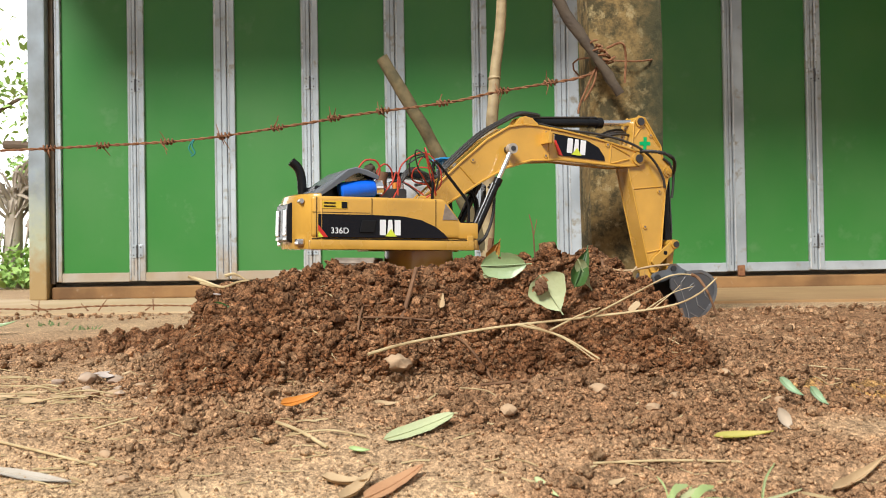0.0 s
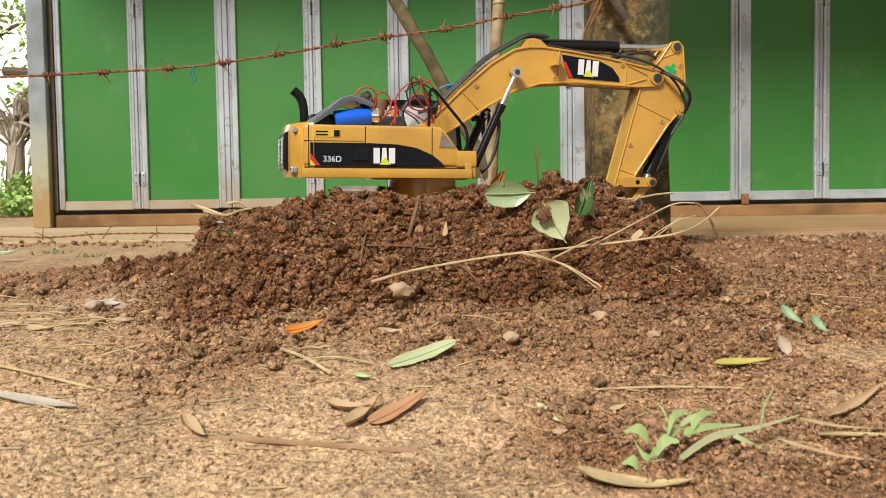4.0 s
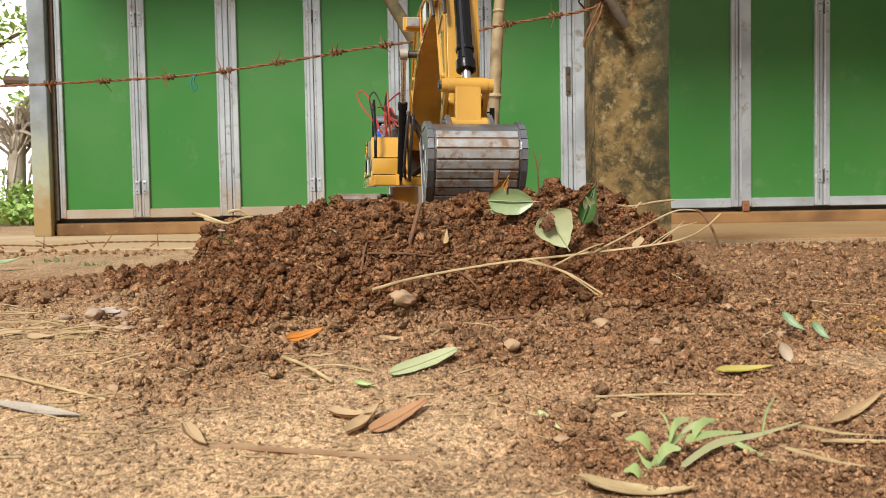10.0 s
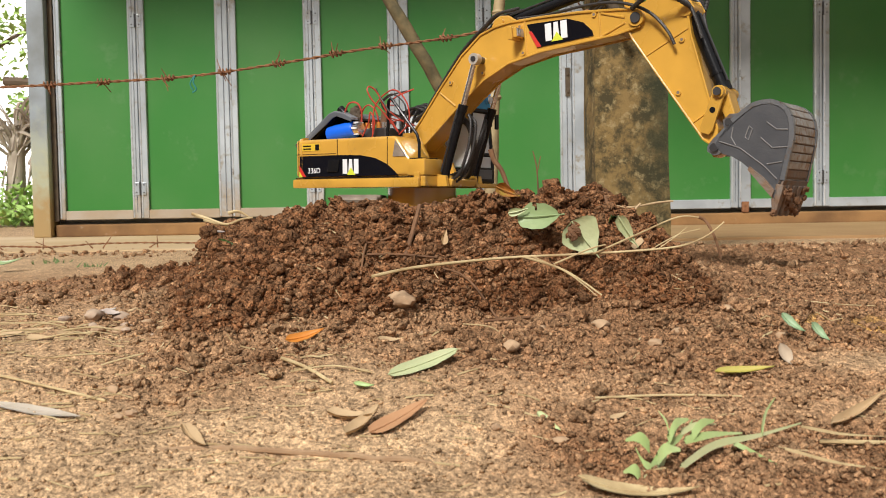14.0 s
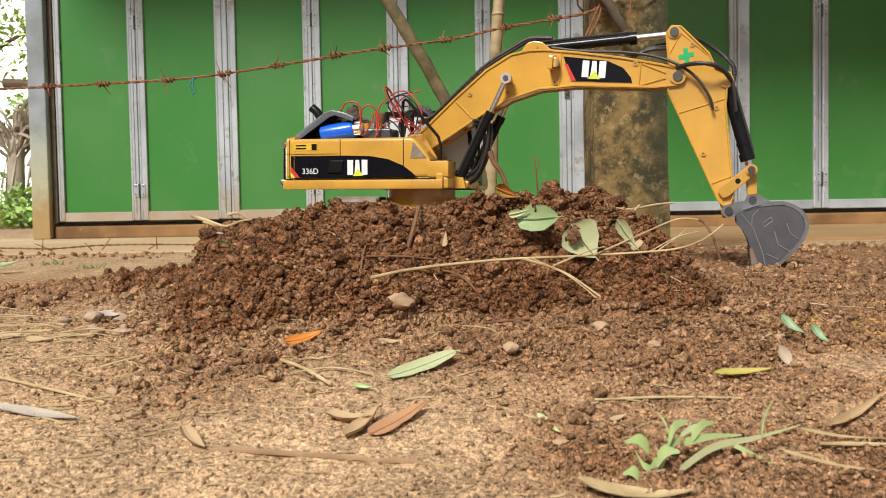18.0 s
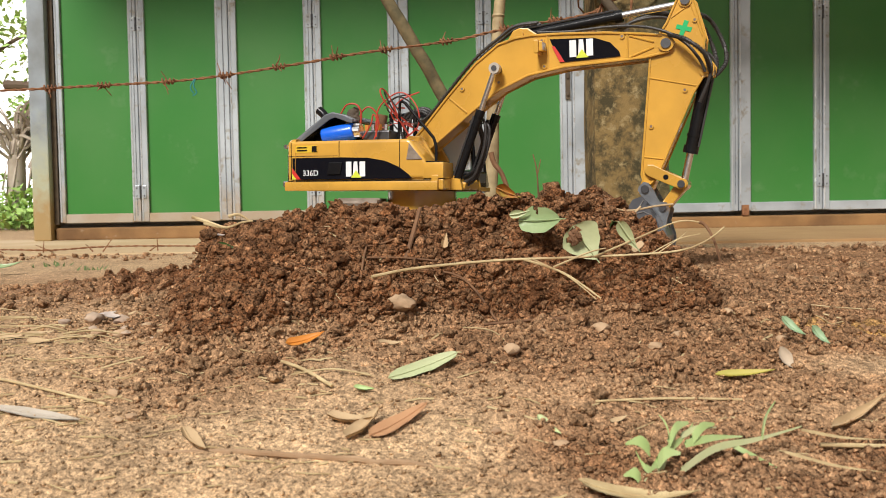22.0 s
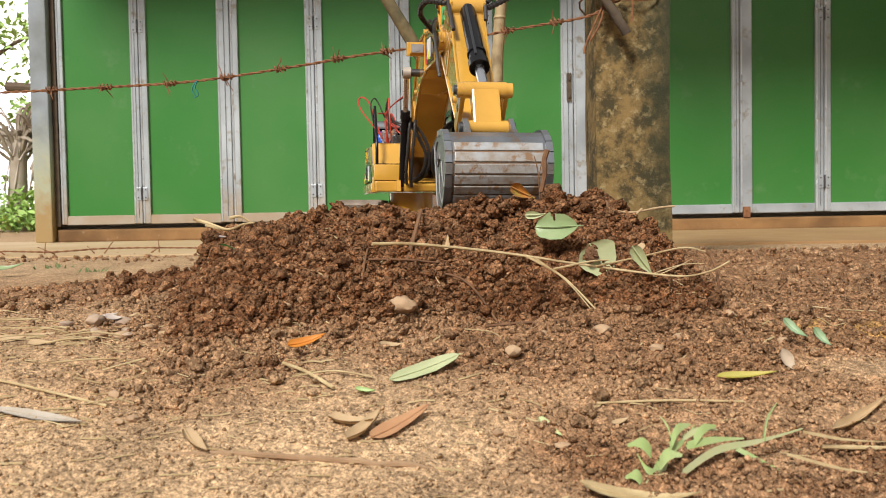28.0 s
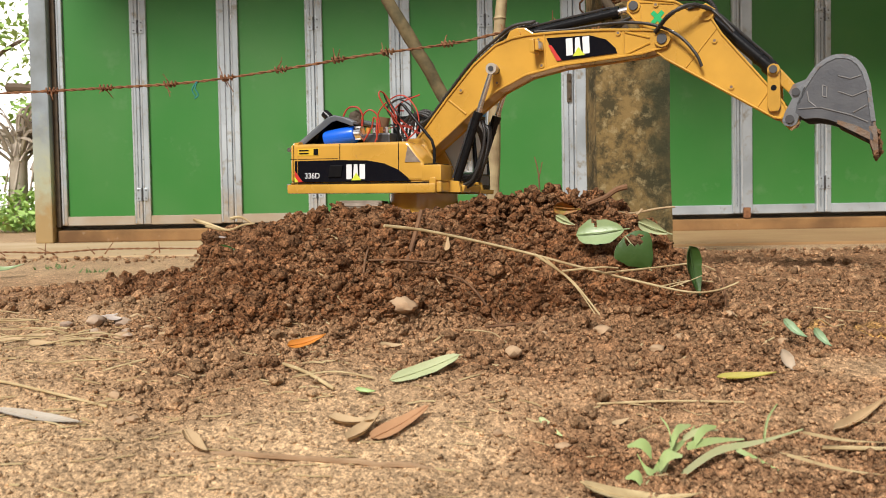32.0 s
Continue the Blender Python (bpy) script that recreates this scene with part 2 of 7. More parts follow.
side_darkened(POSTM, (0.024, 0.030, 0.011), 0.0, 0.06, 0.12, 0.30)
RUST = mat("rusty_wire", (0.30, 0.14, 0.06), 0.9, second=(0.16, 0.06, 0.025), scale=90, amount=0.9, bump=0.5, grain=600)
BAMBOO = mat("dry_bamboo", (0.44, 0.34, 0.18), 0.6, second=(0.24, 0.165, 0.08), scale=38, amount=0.8, bump=0.2, grain=120)
OLDWOOD = mat("weathered_wood", (0.175, 0.13, 0.058), 0.9, second=(0.075, 0.065, 0.032), scale=45, amount=0.9, bump=0.4, grain=160)
DARKWOOD = mat("dark_wood", (0.07, 0.05, 0.033), 0.9, second=(0.125, 0.095, 0.06), scale=30, amount=0.8, bump=0.5, grain=160)
WEEDM = mat("dull_weed", (0.11, 0.17, 0.05), 0.8, second=(0.17, 0.20, 0.08), scale=20)
PEBBLE = mat("pinkish_pebble", (0.50, 0.37, 0.26), 0.9, second=(0.32, 0.23, 0.17), scale=40, amount=0.9, bump=0.3)
PALESTEM = mat("pale_grass_stem", (0.52, 0.52, 0.30), 0.5, second=(0.40, 0.46, 0.22), scale=40, amount=0.8, bump=0.1)
JUICY = mat("fresh_grass_blade", (0.33, 0.46, 0.16), 0.45, second=(0.46, 0.56, 0.28), scale=40, amount=0.8, bump=0.1)
LENS = mat("lamp_lens", (0.55, 0.55, 0.54), 0.2, 0.5, scale=60, bump=0.1)
RODEYE = mat("dusty_rod_eye", (0.52, 0.47, 0.40), 0.4, 0.3, scale=40, bump=0.1)
STRAW = mat("dry_straw", (0.60, 0.48, 0.26), 0.6, second=(0.30, 0.19, 0.08), scale=40, amount=0.8, bump=0.2)
TWIG = mat("brown_twig", (0.22, 0.11, 0.05), 0.8, second=(0.12, 0.06, 0.03), scale=50, amount=0.8, bump=0.3)
LEAFPALE = mat("pale_leaf", (0.47, 0.50, 0.28), 0.45, second=(0.36, 0.42, 0.21), scale=35, amount=0.7, bump=0.15, grain=250)
LEAFGREEN = mat("green_leaf", (0.24, 0.325, 0.145), 0.34, second=(0.31, 0.39, 0.20), scale=35, amount=0.8, bump=0.15, grain=250)
SEEDLING = mat("wilted_leaf", (0.24, 0.36, 0.19), 0.5, second=(0.36, 0.46, 0.30), scale=60, amount=0.8, bump=0.15)
LEAFDARK = mat("dark_leaf", (0.034, 0.080, 0.012), 0.5, second=(0.05, 0.11, 0.022), scale=35, amount=0.8, bump=0.15, grain=250)
LEAFORANGE = mat("orange_leaf", (0.62, 0.24, 0.03), 0.55, second=(0.5, 0.16, 0.02), scale=40, amount=0.7, bump=0.15)
LEAFROT = mat("rotting_orange_leaf", (0.50, 0.20, 0.03), 0.55, second=(0.10, 0.05, 0.02), scale=90, amount=1.0, bump=0.3, spots=(0.30, 0.20, 0.03), spot_scale=120, spot_cut=0.55)
LEAFYELLOW = mat("yellow_leaf", (0.46, 0.38, 0.08), 0.6, second=(0.32, 0.32, 0.07), scale=40, amount=0.7, bump=0.15)
LEAFBROWN = mat("brown_leaf", (0.48, 0.26, 0.125), 0.7, second=(0.36, 0.18, 0.085), scale=40, amount=0.7, bump=0.2)
LEAFTAN = mat("tan_leaf", (0.50, 0.36, 0.20), 0.7, second=(0.38, 0.25, 0.13), scale=40, amount=0.7, bump=0.2)
HUSK = mat("grey_husk", (0.52, 0.45, 0.39), 0.85, second=(0.38, 0.31, 0.27), scale=60, amount=0.9, bump=0.3)
STONE = mat("brown_stone", (0.50, 0.34, 0.20), 0.9, second=(0.30, 0.18, 0.10), scale=30, amount=0.8, bump=0.4)
GRASS = mat("green_grass", (0.44, 0.55, 0.25), 0.5, second=(0.58, 0.56, 0.34), scale=30, amount=0.8, bump=0.1)
FOLIAGE = mat("garden_foliage", (0.30, 0.50, 0.10), 0.5, second=(0.45, 0.62, 0.20), scale=2.5, amount=0.9, bump=0.1)
DRYPALM = mat("dry_fronds", (0.44, 0.38, 0.30), 0.85, second=(0.24, 0.19, 0.14), scale=5, amount=0.8, bump=0.2)
TRUNKM = mat("garden_trunk", (0.13, 0.09, 0.06), 0.9, scale=8, bump=0.5, grain=40)
SOIL = soil_mat("soil", (0.166, 0.071, 0.029), (0.495, 0.333, 0.188))
DUGSOIL = mat("moist_caked_soil", (0.20, 0.100, 0.046), 0.9, second=(0.12, 0.055, 0.025), scale=120, amount=0.9, bump=0.5, grain=500)
# Milky white base stands in for the sky reflected in the panes.
GLASS = bpy.data.materials.new("cab_glass")
GLASS.use_nodes = True
_g = GLASS.node_tree.nodes["Principled BSDF"]
_g.inputs["Base Color"].default_value = (0.90, 0.93, 0.94, 1)
_g.inputs["Roughness"].default_value, _g.inputs["Transmission Weight"].default_value, _g.inputs["IOR"].default_value = 0.06, 0.35, 1.45


# ---- mesh helpers ----
class Mesh:
    """Gathers vertices and faces of simple solids for one mesh."""

    def __init__(self):
        self.v, self.f = [], []

    def add(self, verts, faces):
        k = len(self.v)
        self.v += [tuple(p) for p in verts]
        self.f += [tuple(i + k for i in f) for f in faces]
        return self

    def box(self, x0, x1, y0, y1, z0, z1, m=None):
        p = [Vector((x, y, z)) for z in (z0, z1) for x, y in ((x0, y0), (x1, y0), (x1, y1), (x0, y1))]
        if m is not None:
            p = [m @ q for q in p]
        return self.add(p, [(3, 2, 1, 0), (4, 5, 6, 7), (0, 1, 5, 4), (1, 2, 6, 5), (2, 3, 7, 6), (3, 0, 4, 7)])

    def prism(self, profile, y0, y1, m=None):
        """A profile of (x, z), counter-clockwise seen from -y, drawn out along y."""
        n = len(profile)
        p = [Vector((x, y0, z)) for x, z in profile] + [Vector((x, y1, z)) for x, z in profile]
        if m is not None:
            p = [m @ q for q in p]
        return self.add(p, [tuple(range(n)), tuple(range(2 * n - 1, n - 1, -1))] + [(i, i + n, (i + 1) % n + n, (i + 1) % n) for i in range(n)])

    def tube(self, pts, r, n=8, r1=None, closed=True):
        """A round bar along a line of points; r may run to r1, or be a list."""
        pts = [Vector(p) for p in pts]
        k = len(pts)
        rs = r if isinstance(r, (list, tuple)) else [r + ((r if r1 is None else r1) - r) * i / max(1, k - 1) for i in range(k)]
        v, side = [], None
        for i, p in enumerate(pts):
            d = (pts[min(i + 1, k - 1)] - pts[max(i - 1, 0)]).normalized()
            if side is None:
                side = d.orthogonal().normalized()
            side = (side - d * side.dot(d)).normalized()
            up = d.cross(side)
            v += [p + (side * math.cos(2 * math.pi * j / n) + up * math.sin(2 * math.pi * j / n)) * rs[i] for j in range(n)]
        f = [(i * n + j, i * n + (j + 1) % n, (i + 1) * n + (j + 1) % n, (i + 1) * n + j) for i in range(k - 1) for j in range(n)]
        if closed:
            f += [tuple(range(n - 1, -1, -1)), tuple(range((k - 1) * n, k * n))]
        return self.add(v, f)

    def pin(self, x, z, y0, y1, r, n=16):
        return self.tube([(x, y0, z), (x, y1, z)], r, n)

    def data(self, name, material, bevel=0.0, smooth=False, segments=2):
        me = bpy.data.meshes.new(name)
        me.from_pydata(self.v, [], self.f)
        if bevel:
            bm = bmesh.new()
            bm.from_mesh(me)
            bmesh.ops.remove_doubles(bm, verts=bm.verts, dist=1e-6)
            bmesh.ops.recalc_face_normals(bm, faces=bm.faces)
            sharp = [e for e in bm.edges if len(e.link_faces) == 2 and e.calc_face_angle(0) > 0.5]
            bmesh.ops.bevel(bm, geom=sharp, offset=bevel, segments=segments, affect="EDGES", profile=0.6, clamp_overlap=True)
            bm.to_mesh(me)
            bm.free()
        if smooth:
            me.polygons.foreach_set("use_smooth", [True] * len(me.polygons))
            me.set_sharp_from_angle(angle=radians(40))
        me.materials.append(material)
        me.update()
        return me


def part(name, mesh, material, parent, label="", bevel=0.0, smooth=False, segments=2):
    ob = new(name, mesh.data(name, material, bevel, smooth, segments))
    ob.parent = parent
    if label:
        ob["label"] = label
    return ob


def thing(name, mesh, material, label, category, group="", bevel=0.0, smooth=False, kind="", at=None):
    ob = tagged(new(name, mesh.data(name, material, bevel, smooth)), label, category, group, kind)
    if at is not None:
        ob.matrix_basis = at
    return ob


def curve_points(pts, steps=6):
    """A smooth line through the points."""
    pts = [Vector(p) for p in pts]
    out = []
    for i in range(len(pts) - 1):
        a, b, c, d = pts[max(i - 1, 0)], pts[i], pts[i + 1], pts[min(i + 2, len(pts) - 1)]
        for s in range(steps):
            t = s / steps
            out.append(0.5 * ((2 * b) + (c - a) * t + (2 * a - 5 * b + 4 * c - d) * t * t + (3 * b - a - 3 * c + d) * t ** 3))
    return out + [pts[-1]]


# ---- ground ----
CREST_X = (-0.86, -0.70, -0.597, -0.526, -0.473, -0.389, -0.345, -0.315, -0.290, -0.248, -0.166, -0.137, 0.049, 0.123, 0.18, 0.235, 0.262, 0.309, 0.42, 0.8)
CREST_Z = (0.085, 0.101, 0.113, 0.120, 0.127, 0.137, 0.158, 0.184, 0.193, 0.205, 0.219, 0.225, 0.225, 0.236, 0.234, 0.222, 0.196, 0.132, 0.103, 0.09)


def ease(a, b, x):
    t = min(1.0, max(0.0, (x - a) / (b - a)))
    return t * t * (3 - 2 * t)


# Ground distances are bent toward the camera; its view stays the same.
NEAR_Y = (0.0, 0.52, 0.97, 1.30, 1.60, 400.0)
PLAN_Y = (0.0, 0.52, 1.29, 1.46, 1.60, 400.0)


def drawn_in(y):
    """Scale about the eye at distance y, shaped to hold the camera's view."""
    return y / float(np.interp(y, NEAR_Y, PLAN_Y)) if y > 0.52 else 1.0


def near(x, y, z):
    """A place of the flat plan, slid along its sight line from the camera."""
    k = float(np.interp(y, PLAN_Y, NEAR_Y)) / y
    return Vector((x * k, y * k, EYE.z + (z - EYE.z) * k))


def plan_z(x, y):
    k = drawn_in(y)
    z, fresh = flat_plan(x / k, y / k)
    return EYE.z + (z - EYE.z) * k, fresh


def flat_plan(x, y):
    """The ground's height without its lumps, and how fresh its soil is."""
    base = 0.060 + 0.035 * ease(0.5, 1.0, y) - 0.008 * ease(2.6, 3.2, y)
    shelf = 0.155 - 0.037 * ease(0.12, 0.30, x) - 0.065 * ease(-0.25, -0.5, x)
    shelf = base + (shelf - base) * ease(-0.50, -0.30, x) * ease(1.15, 1.4, y) * (1 - ease(2.05, 2.7, y)) * ease(-1.4, -0.6, x) * (1 - ease(0.9, 1.8, x))
    crest = float(np.interp(x, CREST_X, CREST_Z))
    foot = 1.02 - 0.115 * math.exp(-((x + 0.232) / 0.075) ** 2) + 0.05 * math.sin(7 * x + 1) + 0.04 * math.sin(17 * x) + 0.25 * max(0.0, x - 0.27) + 0.36 * ease(-0.262, -0.335, x)
    top = 1.29 + 0.3 * max(0.0, x - 0.28) + 0.26 * ease(-0.300, -0.360, x)
    if y < top:
        s = min(1.0, max(0.0, (y - foot) / (top - foot)))
        s = s ** 0.8 * (1.25 - 0.25 * s * s)
        z = base + max(0.0, crest - base) * min(1.0, s)
        z = max(z, shelf)
    else:
        s = ease(top + 0.01, top + 0.10, y)
        z = max(shelf, crest + (shelf - crest) * s)
    z += 0.035 * math.exp(-((x - 0.34) / 0.05) ** 2 - ((y - 1.88) / 0.09) ** 2)
    edge = 0.10 * noise.noise(Vector((x * 7, y * 7, 3.0)))
    fresh = ease(0.004, 0.028, z - base + edge * 0.2) * (1 - 0.6 * ease(0.28, 0.5, x)) * (1 - ease(1.9, 2.2, y)) * ease(-0.95, -0.66, x)
    loose = 0.70 * ease(-0.46, -0.22, x + edge) * ease(0.70, 0.92, y + edge * 1.2) * (1 - ease(2.0, 2.6, y))
    loose += (0.58 + 0.20 * (1 - ease(0.60, 0.78, y))) * ease(-0.02, 0.10, x + edge) * ease(0.28, 0.46, y + edge) * (1 - ease(2.0, 2.6, y))
    loose += 0.36 * ease(0.98, 1.12, y + edge) * (1 - ease(1.9, 2.3, y)) * (1 - ease(-0.30, -0.22, x))
    loose += 0.45 * ease(1.30, 1.40, y + 0.4 * edge) * (1 - ease(1.62, 1.78, y)) * (1 - ease(-0.34, -0.28, x))
    loose *= (1 - ease(1.2, 1.9, x + edge)) * (1 - 0.85 * math.exp(-((x - 0.375) / 0.085) ** 2 - ((y - 0.850 - 0.2 * edge) / 0.045) ** 2))
    loose *= 0.8 + 0.35 * noise.noise(Vector((x * 16, y * 16, 11.0)))
    fresh = max(fresh, min(0.68 + 0.14 * (1 - ease(0.60, 0.78, y)), loose))
    return z, fresh


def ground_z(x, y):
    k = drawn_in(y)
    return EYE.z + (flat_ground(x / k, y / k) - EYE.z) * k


def flat_ground(x, y):
    z, fresh = flat_plan(x, y)
    if y < 3.2:
        z += (0.0045 + 0.006 * fresh) * noise.fractal(Vector((x * 14, y * 14, 0.3)), 1.0, 2.0, 3)
        z += 0.008 * fresh * fresh * noise.noise(Vector((x * 27, y * 27, 8.2)))
        z += (0.0022 + 0.011 * fresh) * (abs(noise.noise(Vector((x * 48, y * 48, 1.7)))) - 0.3)
        z += (0.0010 + 0.006 * fresh) * (abs(noise.noise(Vector((x * 120, y * 120, 4.1)))) - 0.3)
    else:
        z += 0.003 * noise.noise(Vector((x * 3, y * 3, 0.0)))
    return z


def spread(near0, near1, step, far, count):
    """Even steps between near0 and near1, then growing ones out to +-far."""
    mid = list(np.arange(near0, near1 + step / 2, step))
    grow = np.linspace(0, 1, count + 1)[1:]
    return [near0 - (far + near0) * g ** 4 - step * g * 3 for g in grow[::-1]] + mid + [near1 + (far - near1) * g ** 4 + step * g * 3 for g in grow]


def build_ground():
    xs, ys = spread(-0.50, 0.56, 0.0034, 300, 44), spread(0.50, 1.06, 0.0034, 300, 20)
    ys = [y for y in ys if y < 1.06] + list(np.arange(1.06, 2.1, 0.013)) + [2.1 + 298 * (i / 44) ** 4 + 0.03 * i for i in range(1, 45)]
    v, fr, ochre = [], [], []
    for y in ys:
        for x in xs:
            ochre.append(0.85 * ease(0.25, 0.75, math.exp(-((x - 0.350) / 0.075) ** 2 - ((y - 0.800) / 0.045) ** 2) + 0.35 * noise.noise(Vector((x * 22, y * 22, 5.0)))) if 0.2 < x < 0.6 and 0.6 < y < 1.0 else 0.0)
            if -3 < x < 3 and -0.2 < y < 4.2:
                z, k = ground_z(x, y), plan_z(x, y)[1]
            else:
                z, k = 0.085 - 0.025 * ease(0.5, -0.2, y), 0.0
            v.append((x, y, z))
            fr.append(k)
    n = len(xs)
    f = [(j * n + i, j * n + i + 1, (j + 1) * n + i + 1, (j + 1) * n + i) for j in range(len(ys) - 1) for i in range(n - 1)]
    me = bpy.data.meshes.new("ground")
    me.from_pydata(v, [], f)
    me.attributes.new("fresh", "FLOAT", "POINT").data.foreach_set("value", fr)
    me.attributes.new("ochre", "FLOAT", "POINT").data.foreach_set("value", ochre)
    me.polygons.foreach_set("use_smooth", [True] * len(f))
    me.materials.append(SOIL)
    return tagged(new("ground", me), "reddish-brown bare soil yard with a dug soil heap", "ground", kind="structure")


def lump(rng, level):
    """A rough clod of unit size as (vertices, faces)."""
    bm = bmesh.new()
    bmesh.ops.create_icosphere(bm, subdivisions=level, radius=1.0)
    off = Vector((rng.uniform(-50, 50), rng.uniform(-50, 50), rng.uniform(-50, 50)))
    sx = Vector((rng.uniform(0.75, 1.2), rng.uniform(0.75, 1.2), rng.uniform(0.6, 0.95)))
    for q in bm.verts:
        d = 1 + 0.55 * noise.noise(q.co * 1.3 + off) + (0.32 * noise.noise(q.co * 3.1 + off) if level > 1 else 0) + (0.20 * noise.noise(q.co * 7.0 + off) if level > 2 else 0)
        q.co = Vector((q.co.x * sx.x, q.co.y * sx.y, q.co.z * sx.z)) * d
    out = np.array([q.co[:] for q in bm.verts]), np.array([[q.index for q in p.verts] for p in bm.faces])
    bm.free()
    return out


def scatter(name, spots, material, label, category, level, rng, kind="stuff"):
    """Many clods in one mesh. spots: rows of x, y, z, size, fresh."""
    kinds = [lump(rng, level) for _ in range(10)]
    vs, fs, fr, k = [], [], [], 0
    for x, y, z, size, fresh in spots:
        lv, lf = kinds[rng.randrange(10)]
        turn = np.array(Euler((rng.uniform(-0.7, 0.7), rng.uniform(-0.7, 0.7), rng.uniform(0, 6.3))).to_matrix())
        vs.append((lv * size) @ turn.T + (x, y, z))
        fs.append(lf + k)
        fr.append(np.full(len(lv), fresh))
        k += len(lv)
    v, f = np.concatenate(vs), np.concatenate(fs)
    me = bpy.data.meshes.new(name)
    me.vertices.add(len(v))
    me.vertices.foreach_set("co", v.ravel())
    me.loops.add(f.size)
    me.loops.foreach_set("vertex_index", f.ravel().astype(np.int32))
    me.polygons.add(len(f))
    me.polygons.foreach_set("loop_start", np.arange(0, f.size, 3, dtype=np.int32))
    me.polygons.foreach_set("loop_total", np.full(len(f), 3, dtype=np.int32))
    me.attributes.new("fresh", "FLOAT", "POINT").data.foreach_set("value", np.concatenate(fr))
    me.update()
    me.materials.append(material)
    return tagged(new(name, me), label, category, kind=kind)


def build_clods():
    rng = random.Random(4)
    huge, big, small, grit, far = [], [], [], [], []

    def seen(x, y):
        """How dense the crumbs need be: near and steep ground shows them best."""
        rise = (plan_z(x, y + 0.012)[0] - plan_z(x, y)[0]) / 0.012
        return min(1.0, (0.60 / y) ** 2 * (0.5 + 1.6 * max(0.0, rise)))

    while len(huge) < 1000:
        x, y = rng.uniform(-0.46, 0.60), rng.uniform(0.62, 1.10)
        k = plan_z(x, y)[1]
        clump = noise.noise(Vector((x * 15, y * 15, 2.0)))
        if rng.random() < (0.10 + 0.9 * (clump > 0.05)) * k ** 3 * (0.15 + 0.85 * seen(x, y)):
            s = 0.0040 + 0.0052 * rng.random() ** 2.2
            huge.append((x, y, ground_z(x, y) + s * rng.uniform(0.0, 0.55), s * (0.75 if k < 0.85 else 1.0), k * rng.uniform(0.8, 1)))
    while len(far) < 3200:
        x, y = rng.uniform(0.16, 1.5), rng.uniform(1.08, 2.35)
        if x > 0.72 * y:
            continue
        s = 0.002 + 0.0065 * rng.random() ** 3
        far.append((x, y, ground_z(x, y) + s * rng.uniform(0.0, 0.5), s, rng.uniform(0.30, 0.72)))
    while len(far) < 3620:
        x, y = rng.uniform(-1.9, -0.55), rng.gauss(2.90, 0.16)
        s = 0.002 + 0.009 * rng.random() ** 3
        far.append((x, y, ground_z(x, y) + s * 0.3, s, rng.uniform(0.35, 0.8)))
    while len(far) < 6000:
        x, y = rng.uniform(-0.95, -0.28), rng.uniform(0.98, 1.75)
        k = plan_z(x, y)[1]
        if rng.random() < k * k + 0.012:
            s = 0.0018 + 0.0062 * rng.random() ** 2.6
            far.append((x, y, ground_z(x, y) + s * rng.uniform(0.0, 0.6), s, max(0.3, k) * rng.uniform(0.75, 1)))
    while len(big) < 5200:
        x, y = rng.uniform(-0.50, 0.60), rng.uniform(0.66, 1.12)
        k = plan_z(x, y)[1]
        if rng.random() < 0.012 + min(1.0, 1.3 * k * k) * (0.7 if k < 0.8 else 1.0) * (0.25 + 0.75 * (noise.noise(Vector((x * 12, y * 12, 7))) > -0.10)) * (0.2 + 0.8 * seen(x, y)):
            s = (0.0020 + 0.0043 * rng.random() ** 3.4) * (0.5 + 0.5 * k)
            big.append((x, y, ground_z(x, y) + s * rng.uniform(0.2, 0.75), s, k * rng.uniform(0.75, 1)))
    while len(small) < 42000:
        x, y = rng.uniform(-0.52, 0.62), rng.uniform(0.54, 1.10)
        k = plan_z(x, y)[1]
        if rng.random() < (0.06 + k * k) * (0.9 if k < 0.8 else 1.0) * (0.12 + seen(x, y)):
            s = (0.0009 + 0.0026 * rng.random() ** 2.4) * (0.6 + 0.4 * k)
            small.append((x, y, ground_z(x, y) + s * rng.uniform(-0.2, 0.8), s, k * rng.uniform(0.65, 1)))
    while len(grit) < 20000:
        y = 0.48 + 0.50 * rng.random() ** 1.4
        x = rng.uniform(-0.56, 0.60) * (0.10 + 0.95 * y)
        k = plan_z(x, y)[1]
        s = 0.0004 + 0.0015 * rng.random() ** 5
        grit.append((x, y, ground_z(x, y) + s * 0.4, s, min(1.0, k * rng.uniform(0.4, 1.0) + 0.3 * (rng.random() < 0.08))))
    scatter("soil_lumps", huge, SOIL, "large crumbly dark brown soil lumps on the heap", "soil", 3, rng)
    scatter("far_clods", far, SOIL, "scattered brown soil clods on the yard behind the heap", "soil", 1, rng)
    scatter("soil_clods", big, SOIL, "loose dark brown soil clods heaped on the ground", "soil", 2, rng)
    scatter("soil_crumbs", small, SOIL, "small brown soil crumbs over the heap", "soil", 1, rng)
    scatter("grit", grit, SOIL, "fine dry grit on the bare ground", "grit", 1, rng)


build_ground()
build_clods()

